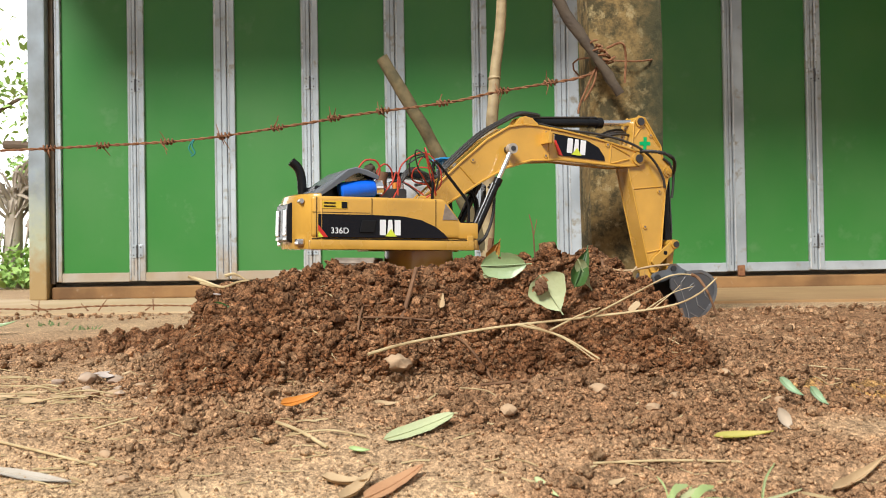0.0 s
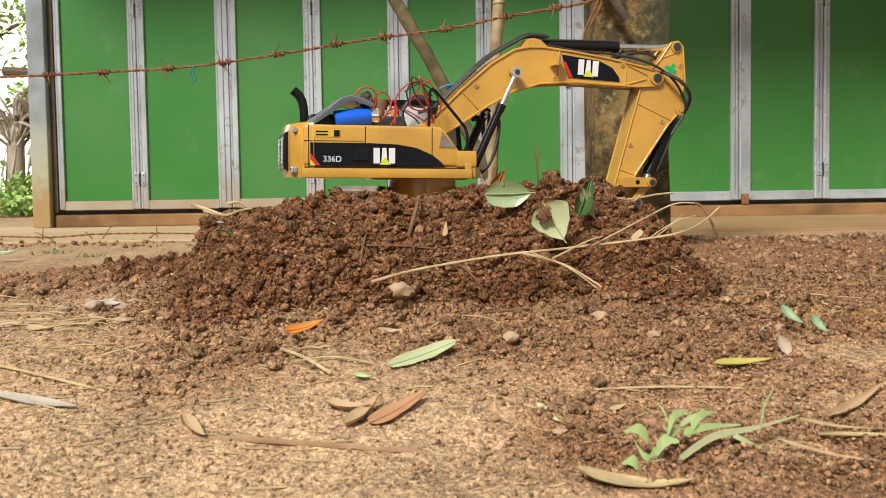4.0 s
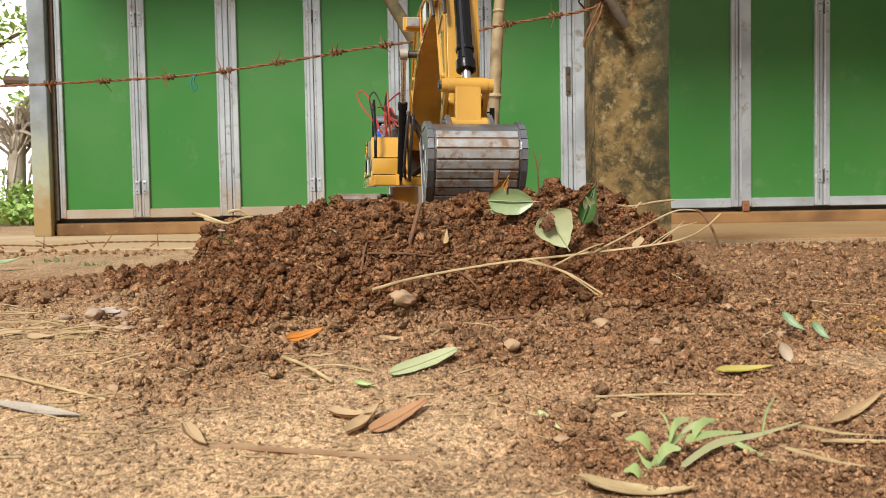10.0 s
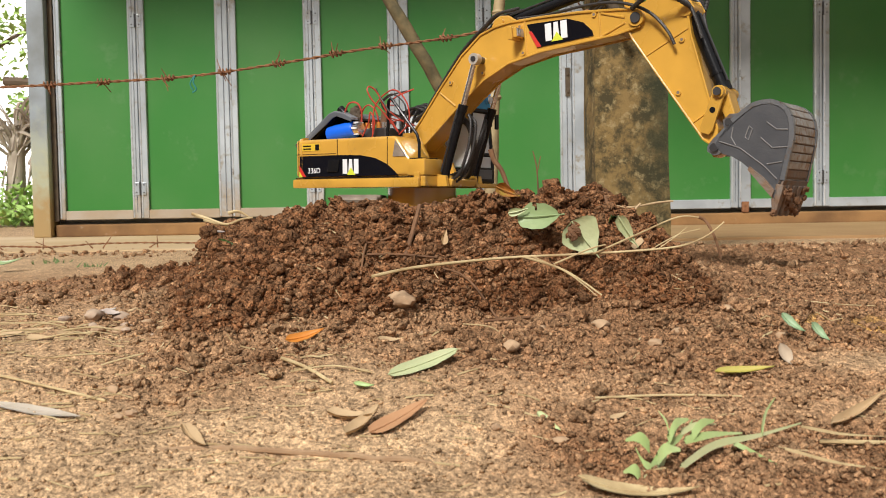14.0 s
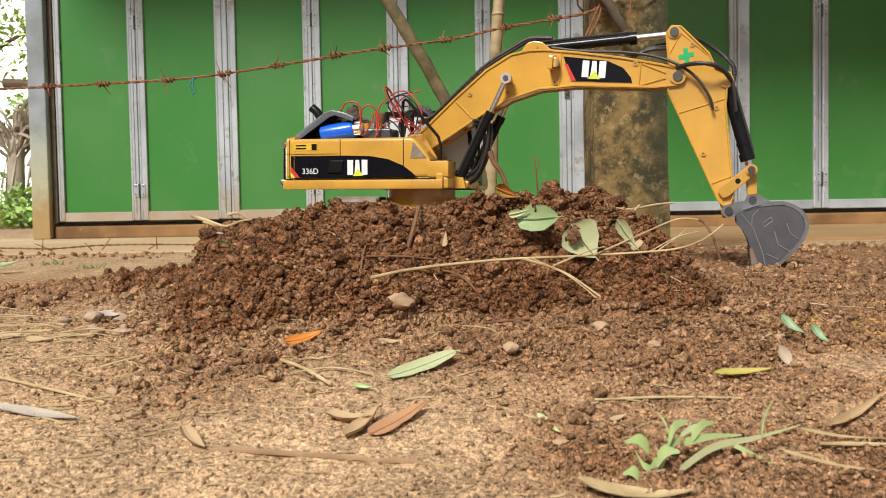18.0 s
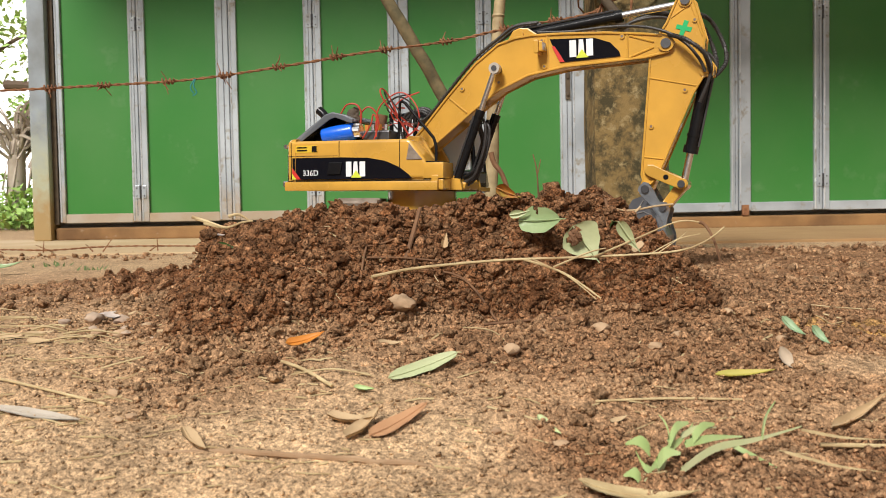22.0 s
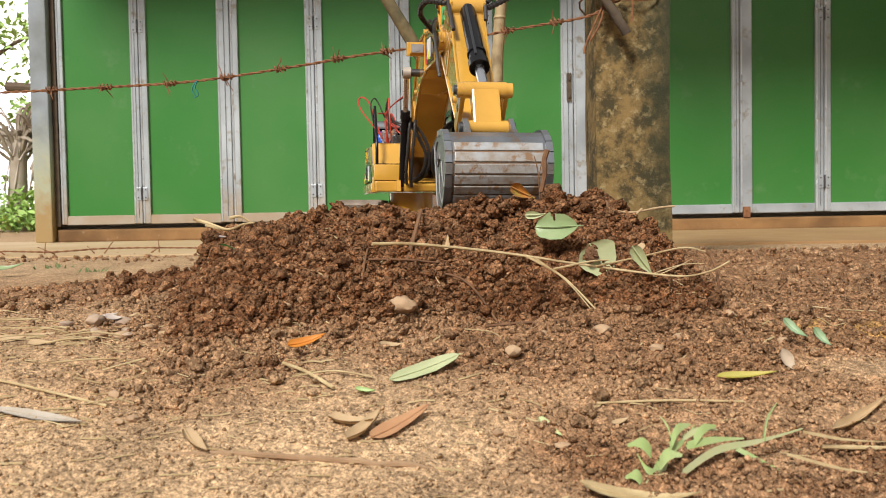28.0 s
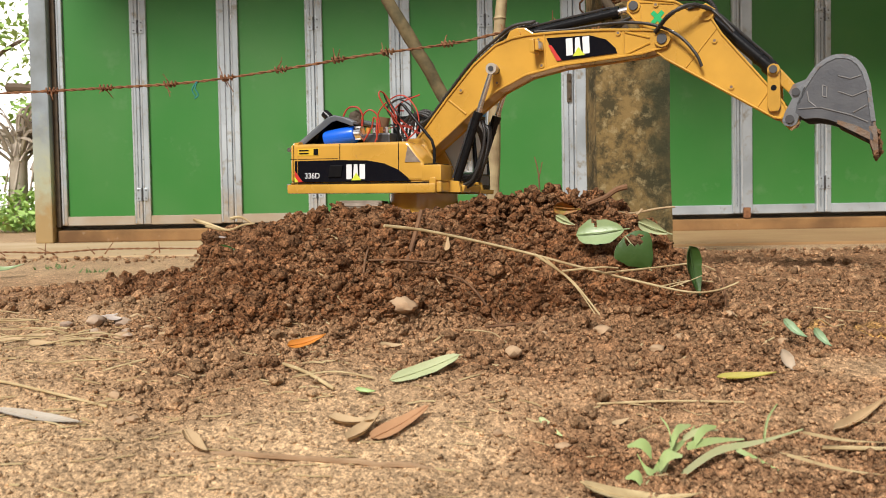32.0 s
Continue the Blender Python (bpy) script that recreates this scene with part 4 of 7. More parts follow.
def build_cab(house):
    x0, x1, y0, y1, z0, z1 = -0.080, 0.086, 0.040, 0.100, 0.100, 0.232
    cab = part("cab", Mesh().box(x0, x1, y0, y1, z0, 0.128), BLACK, house, "black toy operator cab", bevel=0.004)
    part("cab_sill", Mesh().box(x0, x1 + 0.006, y0 - 0.002, y1 + 0.002, 0.092, 0.100), YELLOW, house, bevel=0.002)
    m = Mesh().box(x0, x1 - 0.010, y0, y1, z1 - 0.008, z1)
    for x, xt in ((x0 + 0.004, x0 + 0.004), (x1 - 0.004, x1 - 0.014), (x0 + 0.05, x0 + 0.05)):
        for y in (y0 + 0.003, y1 - 0.003):
            m.tube([(x, y, 0.126), (xt, y, z1 - 0.004)], 0.0042, 6)
    for z, x in ((0.150, x1 - 0.006), (0.226, x1 - 0.013)):
        m.tube([(x, y0 + 0.003, z), (x, y1 - 0.003, z)], 0.004, 6)
    part("cab_frame", m, BLACK, house)
    part("windscreen", Mesh().prism([(x1 - 0.008, 0.153), (x1 - 0.0065, 0.153), (x1 - 0.0135, 0.224), (x1 - 0.015, 0.224)], y0 + 0.005, y1 - 0.005), GLASS, house, "cab windscreen whitened like a sky reflection").visible_shadow = False
    part("lower_window", Mesh().box(x1 - 0.001, x1 + 0.0005, y0 + 0.010, y1 - 0.010, 0.108, 0.124), GREYHOOD, house, "grey lower cab window")
    part("lower_screen", Mesh().box(x1 - 0.006, x1 - 0.0045, y0 + 0.006, y1 - 0.006, 0.128, 0.147), GLASS, house)
    for y in (y0 + 0.003, y1 - 0.004):
        part("cab_window", Mesh().box(x0 + 0.008, x1 - 0.012, y, y + 0.001, 0.130, 0.222), GLASS, house)
    part("driver_seat", Mesh().box(x0 + 0.012, x0 + 0.022, y0 + 0.012, y1 - 0.012, 0.128, 0.185).box(x0 + 0.022, x0 + 0.052, y0 + 0.012, y1 - 0.012, 0.128, 0.138), GREYHOOD, house, bevel=0.002)
    bar = part("light_bar", Mesh().box(x1 - 0.014, x1 - 0.009, y0 - 0.002, y1 - 0.002, z1 - 0.002, z1 + 0.030).box(x1 - 0.030, x1 - 0.009, y0 - 0.002, y1 - 0.002, z1 + 0.027, z1 + 0.030), BLUEBAR, house, "bright blue bracket on the cab roof", bevel=0.001)
    for y in (y0 + 0.010, y1 - 0.014):
        lamp = part("lamp_ring", Mesh().tube([(x1 - 0.009, y, z1 + 0.014), (x1 - 0.001, y, z1 + 0.014)], 0.0072, 16), CHROME, bar, "round chrome work light", smooth=True)
        ob = part("lamp_lens", Mesh().tube([(x1 - 0.001, y, z1 + 0.014), (x1 + 0.0002, y, z1 + 0.014)], 0.0052, 14), WHITE, bar)
    part("mirror", Mesh().box(x1 - 0.004, x1, y1 + 0.004, y1 + 0.012, 0.196, 0.222).tube([(x1 - 0.01, y1 - 0.002, 0.215), (x1 - 0.002, y1 + 0.008, 0.215)], 0.0015, 6), BLACK, house, "black cab mirror", bevel=0.001)


def build_boom():
    """In the boom's space: its foot pin at 0, x forward at rest."""
    lower = [(-0.006, -0.012), (0.010, -0.014), (0.060, 0.022), (0.105, 0.056), (0.150, 0.086), (0.200, 0.106), (0.260, 0.115), (0.330, 0.117), (0.390, 0.119), (0.428, 0.125)]
    upper = [(0.436, 0.135), (0.430, 0.149), (0.395, 0.155), (0.330, 0.163), (0.260, 0.168), (0.206, 0.170), (0.180, 0.168), (0.150, 0.160), (0.110, 0.132), (0.060, 0.082), (0.012, 0.030), (-0.010, 0.008)]
    boom = part("boom", Mesh().prism(lower + upper, -0.0225, 0.0225), YELLOW, excavator, "bent yellow toy boom", bevel=0.0018)
    # raised edge flanges
    for y in (-0.0235, 0.0235):
        for line in (lower, upper):
            part("boom_flange", Mesh().tube([(x, y, z) for x, z in line], 0.0021, 6), YELLOW, boom)
        for a, b in (((0.092, 0.052), (0.062, 0.078)), ((0.234, 0.113), (0.234, 0.168)), ((0.363, 0.119), (0.363, 0.157)), ((0.366, 0.155), (0.404, 0.142)), ((0.366, 0.121), (0.404, 0.134))):
            part("boom_rib", Mesh().tube([(a[0], y * 0.98, a[1]), (b[0], y * 0.98, b[1])], 0.0017, 6), YELLOW, boom)
    for q in ((0.085, 0.092), (0.225, 0.160), (0.355, 0.155), (0.150, 0.098), (0.228, 0.118)):
        part("rivet", disc_row((q,), -0.0248, -0.0225, 0.0042), YELLOW, boom, smooth=True)
        part("rivet_bore", disc_row((q,), -0.0250, -0.0225, 0.0022), MUDDY, boom)
    # brackets, lamp, pins
    for y in (-0.016, 0.008):
        part("cylinder_bracket", Mesh().prism([(0.160, 0.160), (0.222, 0.168), (0.200, 0.184), (0.186, 0.186), (0.174, 0.182)], y, y + 0.008), YELLOW, boom, bevel=0.002)
    part("pin", Mesh().pin(*PIN_C, -0.021, 0.021, 0.007), YELLOW, boom, smooth=True)
    part("pin", Mesh().pin(*PIN_P, -0.030, 0.030, 0.0078), STEEL, boom, smooth=True)
    part("pin_boss", Mesh().pin(*PIN_P, -0.0275, 0.0275, 0.0125), YELLOW, boom, smooth=True)
    for s in (-1, 1):
        part("pin", Mesh().pin(*PIN_B, 0, s * 0.036, 0.006), STEEL, boom, smooth=True)
        lamp = part("work_lamp", Mesh().box(0.217, 0.225, min(s * 0.022, s * 0.050), max(s * 0.022, s * 0.050), 0.137, 0.158).box(0.225, 0.231, min(s * 0.024, s * 0.046), max(s * 0.024, s * 0.046), 0.140, 0.156), YELLOW, boom, "yellow boom work lamp", bevel=0.0015)
        part("lamp_lens", Mesh().box(0.231, 0.2325, min(s * 0.026, s * 0.044), max(s * 0.026, s * 0.044), 0.142, 0.154).tube([(0.2325, s * 0.035, 0.148), (0.2335, s * 0.035, 0.148)], 0.0042, 12), LENS, lamp, "clear lamp lens")
        if s < 0:
            dec = [(0.254, 0.122), (0.352, 0.124), (0.350, 0.132), (0.336, 0.147), (0.310, 0.157), (0.238, 0.161)]
            decal = part("boom_decal", Mesh().prism(dec, -0.0240, -0.0222), DECAL, boom, "glossy black boom decal")
            part("decal_stripe", Mesh().prism([(0.254, 0.1225), (0.262, 0.1225), (0.246, 0.149), (0.241, 0.149)], -0.0247, -0.0235), RED, decal, "red corner stripe")
            badge(decal, 0.269, 0.129, -0.0240, 0.041, 0.027)
    # hoses along the back
    for k in range(4):
        y = -0.014 + 0.009 * k
        off = 0.001 + 0.003 * (k % 2)
        hose("hydraulic_hose", [(-0.004, y, 0.040), (0.022, y, 0.054), (0.055, y, 0.088 + off), (0.105, y, 0.140 + off), (0.150, y, 0.172 + off), (0.178, y, 0.188 + off), (0.215, y, 0.190 + off)], 0.0021, RUBBER, boom, "black hydraulic hose", rings=0.006)
    for k in range(3):
        y = -0.012 + 0.012 * k
        hose("hydraulic_hose", [(0.340, y, 0.164), (0.375, y - 0.004, 0.178 + 0.004 * k), (0.415, y + 0.008, 0.182 + 0.006 * k), (0.448, y + 0.018, 0.168 + 0.004 * k), (0.462, y + 0.014, 0.144)], 0.0027, RUBBER, boom, "black hydraulic hose loop")
    hose("hydraulic_hose", [(0.215, -0.012, 0.176), (0.270, -0.014, 0.172), (0.330, -0.016, 0.173), (0.380, -0.024, 0.168), (0.420, -0.032, 0.156), (0.452, -0.034, 0.136), (0.474, -0.034, 0.108), (0.482, -0.032, 0.088)], 0.0024, RUBBER, boom, "black hydraulic hose")
    return boom


def build_stick():
    """In the stick's space: its pivot at 0, as it hangs at rest."""
    prof = [(0.028, -0.205), (0.034, -0.214), (0.046, -0.214), (0.052, -0.200), (0.064, -0.060), (0.070, -0.034), (0.082, -0.026), (0.080, -0.012), (0.058, 0.004), (0.053, 0.026), (0.017, 0.078), (0.004, 0.081), (-0.006, 0.072), (-0.010, 0.030), (-0.020, -0.004), (-0.018, -0.024)]
    stick = part("stick", Mesh().prism(prof, -0.0195, 0.0195), YELLOW, excavator, "yellow toy dipper stick", bevel=0.002)
    for y in (-0.0203, 0.0203):
        part("stick_flange", Mesh().tube([(x, y, z) for x, z in prof + prof[:1]], 0.0018, 6), YELLOW, stick)
        for a, b in (((-0.008, -0.057), (0.064, -0.049)), ((0.022, -0.177), (0.053, -0.171)), ((-0.006, 0.040), (0.016, 0.068)), ((0.016, 0.068), (0.049, 0.026))):
            part("stick_rib", Mesh().tube([(a[0], y * 0.98, a[1]), (b[0], y * 0.98, b[1])], 0.0012, 6), YELLOW, stick)
    for q in ((0.030, 0.046), (0.050, -0.060), (0.018, -0.128)):
        part("rivet", disc_row((q,), -0.0218, -0.019, 0.0042), YELLOW, stick, smooth=True)
        part("rivet_bore", disc_row((q,), -0.0220, -0.019, 0.0022), MUDDY, stick)
    cross = Mesh().prism([(0.014, 0.018), (0.021, 0.018), (0.022, 0.042), (0.015, 0.042)], -0.0204, -0.0190).prism([(0.006, 0.026), (0.030, 0.027), (0.030, 0.034), (0.006, 0.033)], -0.0203, -0.0190)
    part("cross_mark", cross, GREENPAINT, stick, "green cross-shaped sticker")
    for (x, z), r in ((PIN_Q, 0.0072), (PIN_L, 0.0072)):
        part("pin", Mesh().pin(x, z, -0.0255, 0.0255, r), STEEL, stick, smooth=True)
    part("pin_boss", Mesh().pin(*PIN_Q, -0.0225, 0.0225, 0.0105), YELLOW, stick, smooth=True)
    part("pin_boss", Mesh().pin(*PIN_R, -0.0225, 0.0225, 0.0115).pin(*PIN_R, -0.0245, 0.0245, 0.0062), YELLOW, stick, smooth=True)
    part("nose_plate", Mesh().prism([(0.030, -0.234), (0.050, -0.234), (0.052, -0.205), (0.030, -0.205)], -0.016, 0.016), YELLOW, stick, bevel=0.002)
    hose("hydraulic_hose", [(0.058, -0.021, 0.004), (0.073, -0.023, -0.008), (0.080, -0.024, -0.030), (0.078, -0.022, -0.072)], 0.0026, RUBBER, stick, "black hydraulic hose")
    hose("hydraulic_hose", [(0.050, 0.020, 0.010), (0.070, 0.022, 0.002), (0.080, 0.022, -0.014), (0.076, 0.020, -0.05)], 0.0026, RUBBER, stick, "black hydraulic hose")
    for pts in ([(0.030, 0.022, 0.052), (0.036, 0.052, 0.048), (0.056, 0.066, 0.026), (0.074, 0.056, -0.002), (0.078, 0.024, -0.030)], [(0.028, 0.022, 0.062), (0.044, 0.048, 0.060), (0.070, 0.058, 0.036), (0.088, 0.046, 0.006), (0.082, 0.024, -0.024)],
                [(0.002, -0.030, 0.014), (0.034, -0.052, 0.010), (0.064, -0.048, -0.002), (0.079, -0.026, -0.024)]):
        hose("hydraulic_hose", pts, 0.0028, RUBBER, stick, "looping black hydraulic hose", rings=0.006)
    return stick


BUCKET = [(0.0206, -0.0075), (0.046, -0.0118), (0.0635, -0.018), (0.078, -0.0245), (0.087, -0.0335), (0.094, -0.044), (0.0962, -0.056), (0.0945, -0.067), (0.089, -0.0765), (0.079, -0.0855), (0.063, -0.0945), (0.040, -0.1025), (0.013, -0.1120)]


def build_bucket():
    """In the bucket's space: the stick's pin at 0, x towards the link's pin."""
    w = 0.055
    inner = []
    for i, (x, z) in enumerate(BUCKET):
        a, b = BUCKET[max(i - 1, 0)], BUCKET[min(i + 1, len(BUCKET) - 1)]
        d = Vector((b[0] - a[0], 0, b[1] - a[1])).normalized()
        inner.append((x + d.z * 0.004, z - d.x * 0.004))
    m = Mesh().prism(inner + BUCKET[::-1], -w, w)
    bucket = part("bucket", m, BUCKETM, excavator, "worn grey steel digging bucket with soil on it")
    side = BUCKET + [(-0.013, -0.117), (-0.005, -0.094), (0.003, -0.072), (0.006, -0.053), (0.006, -0.038), (0.002, -0.022), (0.008, -0.008)]
    for s in (-1, 1):
        y = s * w
        sp = part("side_plate", Mesh().prism(side[::-1], min(y, y - s * 0.003), max(y, y - s * 0.003)), BUCKETSIDE, bucket, "dark grey bucket side")
        rim = Mesh()
        for a, b in zip(BUCKET[1:], BUCKET[2:]):
            d = Vector((b[0] - a[0], 0, b[1] - a[1])).normalized()
            nx, nz = -d.z * 0.003, d.x * 0.003
            rim.prism([(a[0] - nx, a[1] - nz), (b[0] - nx, b[1] - nz), (b[0] + nx, b[1] + nz), (a[0] + nx, a[1] + nz)][::1], min(y + s * 0.001, y - s * 0.006), max(y + s * 0.001, y - s * 0.006))
        part("side_rim", rim, BUCKETM, bucket)
        # light scored lines on the side
        for line in (((0.0145, -0.011), (0.021, -0.040), (0.017, -0.081), (0.011, -0.105)), ((0.0467, -0.0577), (0.0428, -0.078), (0.054, -0.095)), ((0.068, -0.0535), (0.0663, -0.070), (0.073, -0.083)), ((0.0208, -0.0833), (0.0335, -0.0985)), ((0.0407, -0.0174), (0.0274, -0.0225), (0.0212, -0.0337)), ((0.052, -0.036), (0.037, -0.039), (0.036, -0.045), (0.051, -0.042), (0.052, -0.036))):
            part("scored_line", Mesh().tube([(x, y + s * 0.0006, z) for x, z in line], 0.0009, 5), WEAR, bucket)
        part("cutter", Mesh().prism([(-0.013, -0.113), (-0.005, -0.088), (0.002, -0.066), (0.007, -0.066), (0.004, -0.090), (-0.003, -0.111)], min(y, y + s * 0.004), max(y, y + s * 0.004)), MUDDY, bucket, "muddy side cutter")
        ear = [(-0.010, -0.004), (-0.006, -0.010), (0.030, -0.016), (0.074, -0.027), (0.060, -0.010), (0.050, 0.006), (0.038, 0.010), (0.030, 0.003), (0.008, 0.009), (-0.004, 0.010), (-0.010, 0.006)]
        part("bucket_ear", Mesh().prism(ear, s * 0.025 - 0.0025, s * 0.025 + 0.0025), BUCKETM, bucket, "grey steel mounting ear")
    runs = [0.0]
    for a, b in zip(BUCKET, BUCKET[1:]):
        runs.append(runs[-1] + math.dist(a, b))
    pitch = (runs[-1] - runs[5]) / 10.3
    for i in range(20):
        k = runs[5] + pitch * (0.5 + i * 0.5)
        j = max(q for q in range(len(runs) - 1) if runs[q] <= k)
        a, b = BUCKET[j], BUCKET[j + 1]
        t = (k - runs[j]) / (runs[j + 1] - runs[j])
        x, z = a[0] + (b[0] - a[0]) * t, a[1] + (b[1] - a[1]) * t
        d = Vector((b[0] - a[0], 0, b[1] - a[1])).normalized()
        rot = Matrix.Translation((x, 0, z)) @ Matrix.Rotation(math.atan2(-d.z, d.x), 4, "Y")
        # Brown strips darken the gaps between the wear strips.
        if i % 2:
            part("groove_strip", Mesh().box(-0.0016, 0.0016, -0.0475, 0.0475, -0.001, 0.0006, rot), MUDDY, bucket, "thin brown strip along a groove")
        else:
            part("wear_strip", Mesh().box(-pitch * 0.42, pitch * 0.42, -0.046, 0.046, -0.001, 0.0024, rot), MUDDY if i > 16 else STRIPM, bucket, bevel=0.0009)
    part("lip", Mesh().prism([(0.014, -0.1145), (0.014, -0.1075), (-0.012, -0.1150), (-0.014, -0.1205)][::-1], -w, w), MUDDY, bucket, "muddy cutting lip")
    for i in range(5):
        y = -0.0475 + i * 0.02375
        tooth = Mesh().prism([(0.008, -0.1175), (-0.014, -0.1240), (-0.033, -0.1290), (-0.034, -0.1240), (-0.016, -0.1130), (0.006, -0.1070)], y - 0.0078, y + 0.0078)
        tooth.v = [(a, y + (b - y) * (0.62 if a < -0.02 else 1.0), c) for a, b, c in tooth.v]
        part("tooth", tooth, MUDDY, bucket, "soil-caked bucket tooth", bevel=0.0015)
    caked = random.Random(15)
    for i in range(5):
        y = -0.0475 + i * 0.02375
        for _ in range(5):
            v, f = lump(caked, 2)
            k, r = caked.uniform(-0.030, 0.004), caked.uniform(0.0036, 0.0068)
            c = (k, y + caked.uniform(-0.008, 0.008), -0.1190 + 0.30 * k + caked.uniform(-0.003, 0.004))
            clod = Mesh().add([tuple(c[q] + r * p[q] for q in range(3)) for p in v], [tuple(int(q) for q in p) for p in f])
            part("caked_soil", clod, DUGSOIL, bucket, "moist soil stuck on the tooth")
    part("pin", Mesh().pin(0, 0, -0.031, 0.031, 0.0062), STEEL, bucket, smooth=True)
    part("pin", Mesh().pin(TIP, 0, -0.031, 0.031, 0.0058), STEEL, bucket, smooth=True)
    return bucket


def build_links():
    """The rocker on the stick, and the bar from it to the bucket, each with x along its length."""
    rocker = part("rocker_arm", Mesh().pin(LINK, 0, -0.031, 0.031, 0.0085), YELLOW, excavator, "yellow bucket rocker arm", smooth=True)
    for y in (-0.0270, 0.0215):
        part("rocker_plate", Mesh().prism([(-0.008, -0.006), (0.0, -0.0095), (LINK, -0.0085), (LINK + 0.008, 0), (LINK, 0.0085), (0, 0.0095), (-0.008, 0.006)], y, y + 0.0055), YELLOW, rocker, bevel=0.0012)
        part("rocker_hole", Mesh().pin(LINK * 0.5, 0, y - 0.0004, y + 0.0059, 0.0042), BLACK, rocker)
        part("pin_head", Mesh().pin(LINK, 0, y * 1.25, y * 1.28, 0.0058).pin(LINK, 0, y, y * 1.26, 0.0052), STEEL, rocker, smooth=True)
    bar = part("bucket_link", Mesh().prism([(-0.004, -0.009), (BAR + 0.004, -0.007), (BAR + 0.004, 0.007), (-0.004, 0.009)], -0.0155, 0.0155), YELLOW, excavator, "yellow bucket push link", bevel=0.002)
    part("link_boss", Mesh().pin(0, 0, -0.024, 0.024, 0.0095), YELLOW, bar, smooth=True)
    part("link_boss", Mesh().pin(BAR, 0, -0.0225, 0.0225, 0.0078), YELLOW, bar, smooth=True)
    return rocker, bar


def build_cylinder(name, length, barrel, r, rod_len, rod_r, label):
    """A barrel from its foot pin along +x, and a rod whose eye is at 0, along -x."""
    m = Mesh().tube([(0.0, 0, 0), (barrel, 0, 0)], r, 18)
    b = part(name + "_barrel", m, BLACK, excavator, "glossy black hydraulic cylinder" if not label else label, smooth=True)
    part("collar", Mesh().tube([(barrel - 0.012, 0, 0), (barrel, 0, 0)], r * 1.22, 18), BLACK, b, smooth=True)
    part("collar", Mesh().tube([(barrel - 0.030, 0, 0), (barrel - 0.026, 0, 0)], r * 1.15, 18), BLACK, b, smooth=True)
    part("feed_pipe", Mesh().tube([(0.012, -r * 0.4, r * 1.15), (barrel - 0.012, -r * 0.4, r * 1.15)], 0.0018, 6), STEEL, b, smooth=True)
    rod = part(name + "_rod", Mesh().tube([(-rod_len, 0, 0), (-0.004, 0, 0)], rod_r, 16), CHROME, excavator, "polished chrome piston rod", smooth=True)
    return b, rod


build_undercarriage()
HOUSE, BOOM, STICK, BUCK = build_house(), build_boom(), build_stick(), build_bucket()
ROCKER, PUSH = build_links()
BOOM_CYL = [build_cylinder("boom_cylinder", 0, 0.128, 0.0066, 0.135, 0.0044, "") for _ in (0, 1)]
STICK_CYL = build_cylinder("stick_cylinder", 0, 0.168, 0.0086, 0.150, 0.0062, "")
BUCKET_CYL = build_cylinder("bucket_cylinder", 0, 0.130, 0.0098, 0.130, 0.0058, "")
for _, rod in BOOM_CYL:
    part("rod_eye", Mesh().pin(0, 0, -0.006, 0.006, 0.0092), RODEYE, rod, "pale metal rod eye", smooth=True)
    part("eye_bolt", Mesh().pin(0, 0, -0.0072, 0.0072, 0.0045), STEEL, rod, smooth=True)


def joint_at(t):
    """Swing, boom, stick and rocker angles in degrees at t, eased through the rows."""
    n = len(JOINTS)
    i = max(k for k in range(n) if JOINTS[k][0] <= t + 1e-6)
    if i >= n - 1:
        return JOINTS[-1][1:]
    a, b = JOINTS[i], JOINTS[i + 1]
    h = b[0] - a[0]
    u = (t - a[0]) / h
    out = []
    for c in range(1, 5):
        def slope(k):
            if k <= 0 or k >= n - 1:
                return 0.0
            d0 = (JOINTS[k][c] - JOINTS[k - 1][c]) / (JOINTS[k][0] - JOINTS[k - 1][0])
            d1 = (JOINTS[k + 1][c] - JOINTS[k][c]) / (JOINTS[k + 1][0] - JOINTS[k][0])
            return 0.0 if d0 * d1 <= 0 else 2 * d0 * d1 / (d0 + d1)
        m0, m1 = slope(i) * h, slope(i + 1) * h
        out.append((2 * u ** 3 - 3 * u * u + 1) * a[c] + (u ** 3 - 2 * u * u + u) * m0 + (3 * u * u - 2 * u ** 3) * b[c] + (u ** 3 - u * u) * m1)
    return out


def flat(a, p):
    c, s = math.cos(a), math.sin(a)
    return Vector((c * p[0] - s * p[1], s * p[0] + c * p[1]))


def placed(swing, p, a, y=0.0):
    """A pose in the machine's space: swung, at (x, z) = p, with x turned up by a."""
    return Matrix.Rotation(swing, 4, "Z") @ Matrix.Translation((p[0], y, p[1])) @ Matrix.Rotation(-a, 4, "Y")


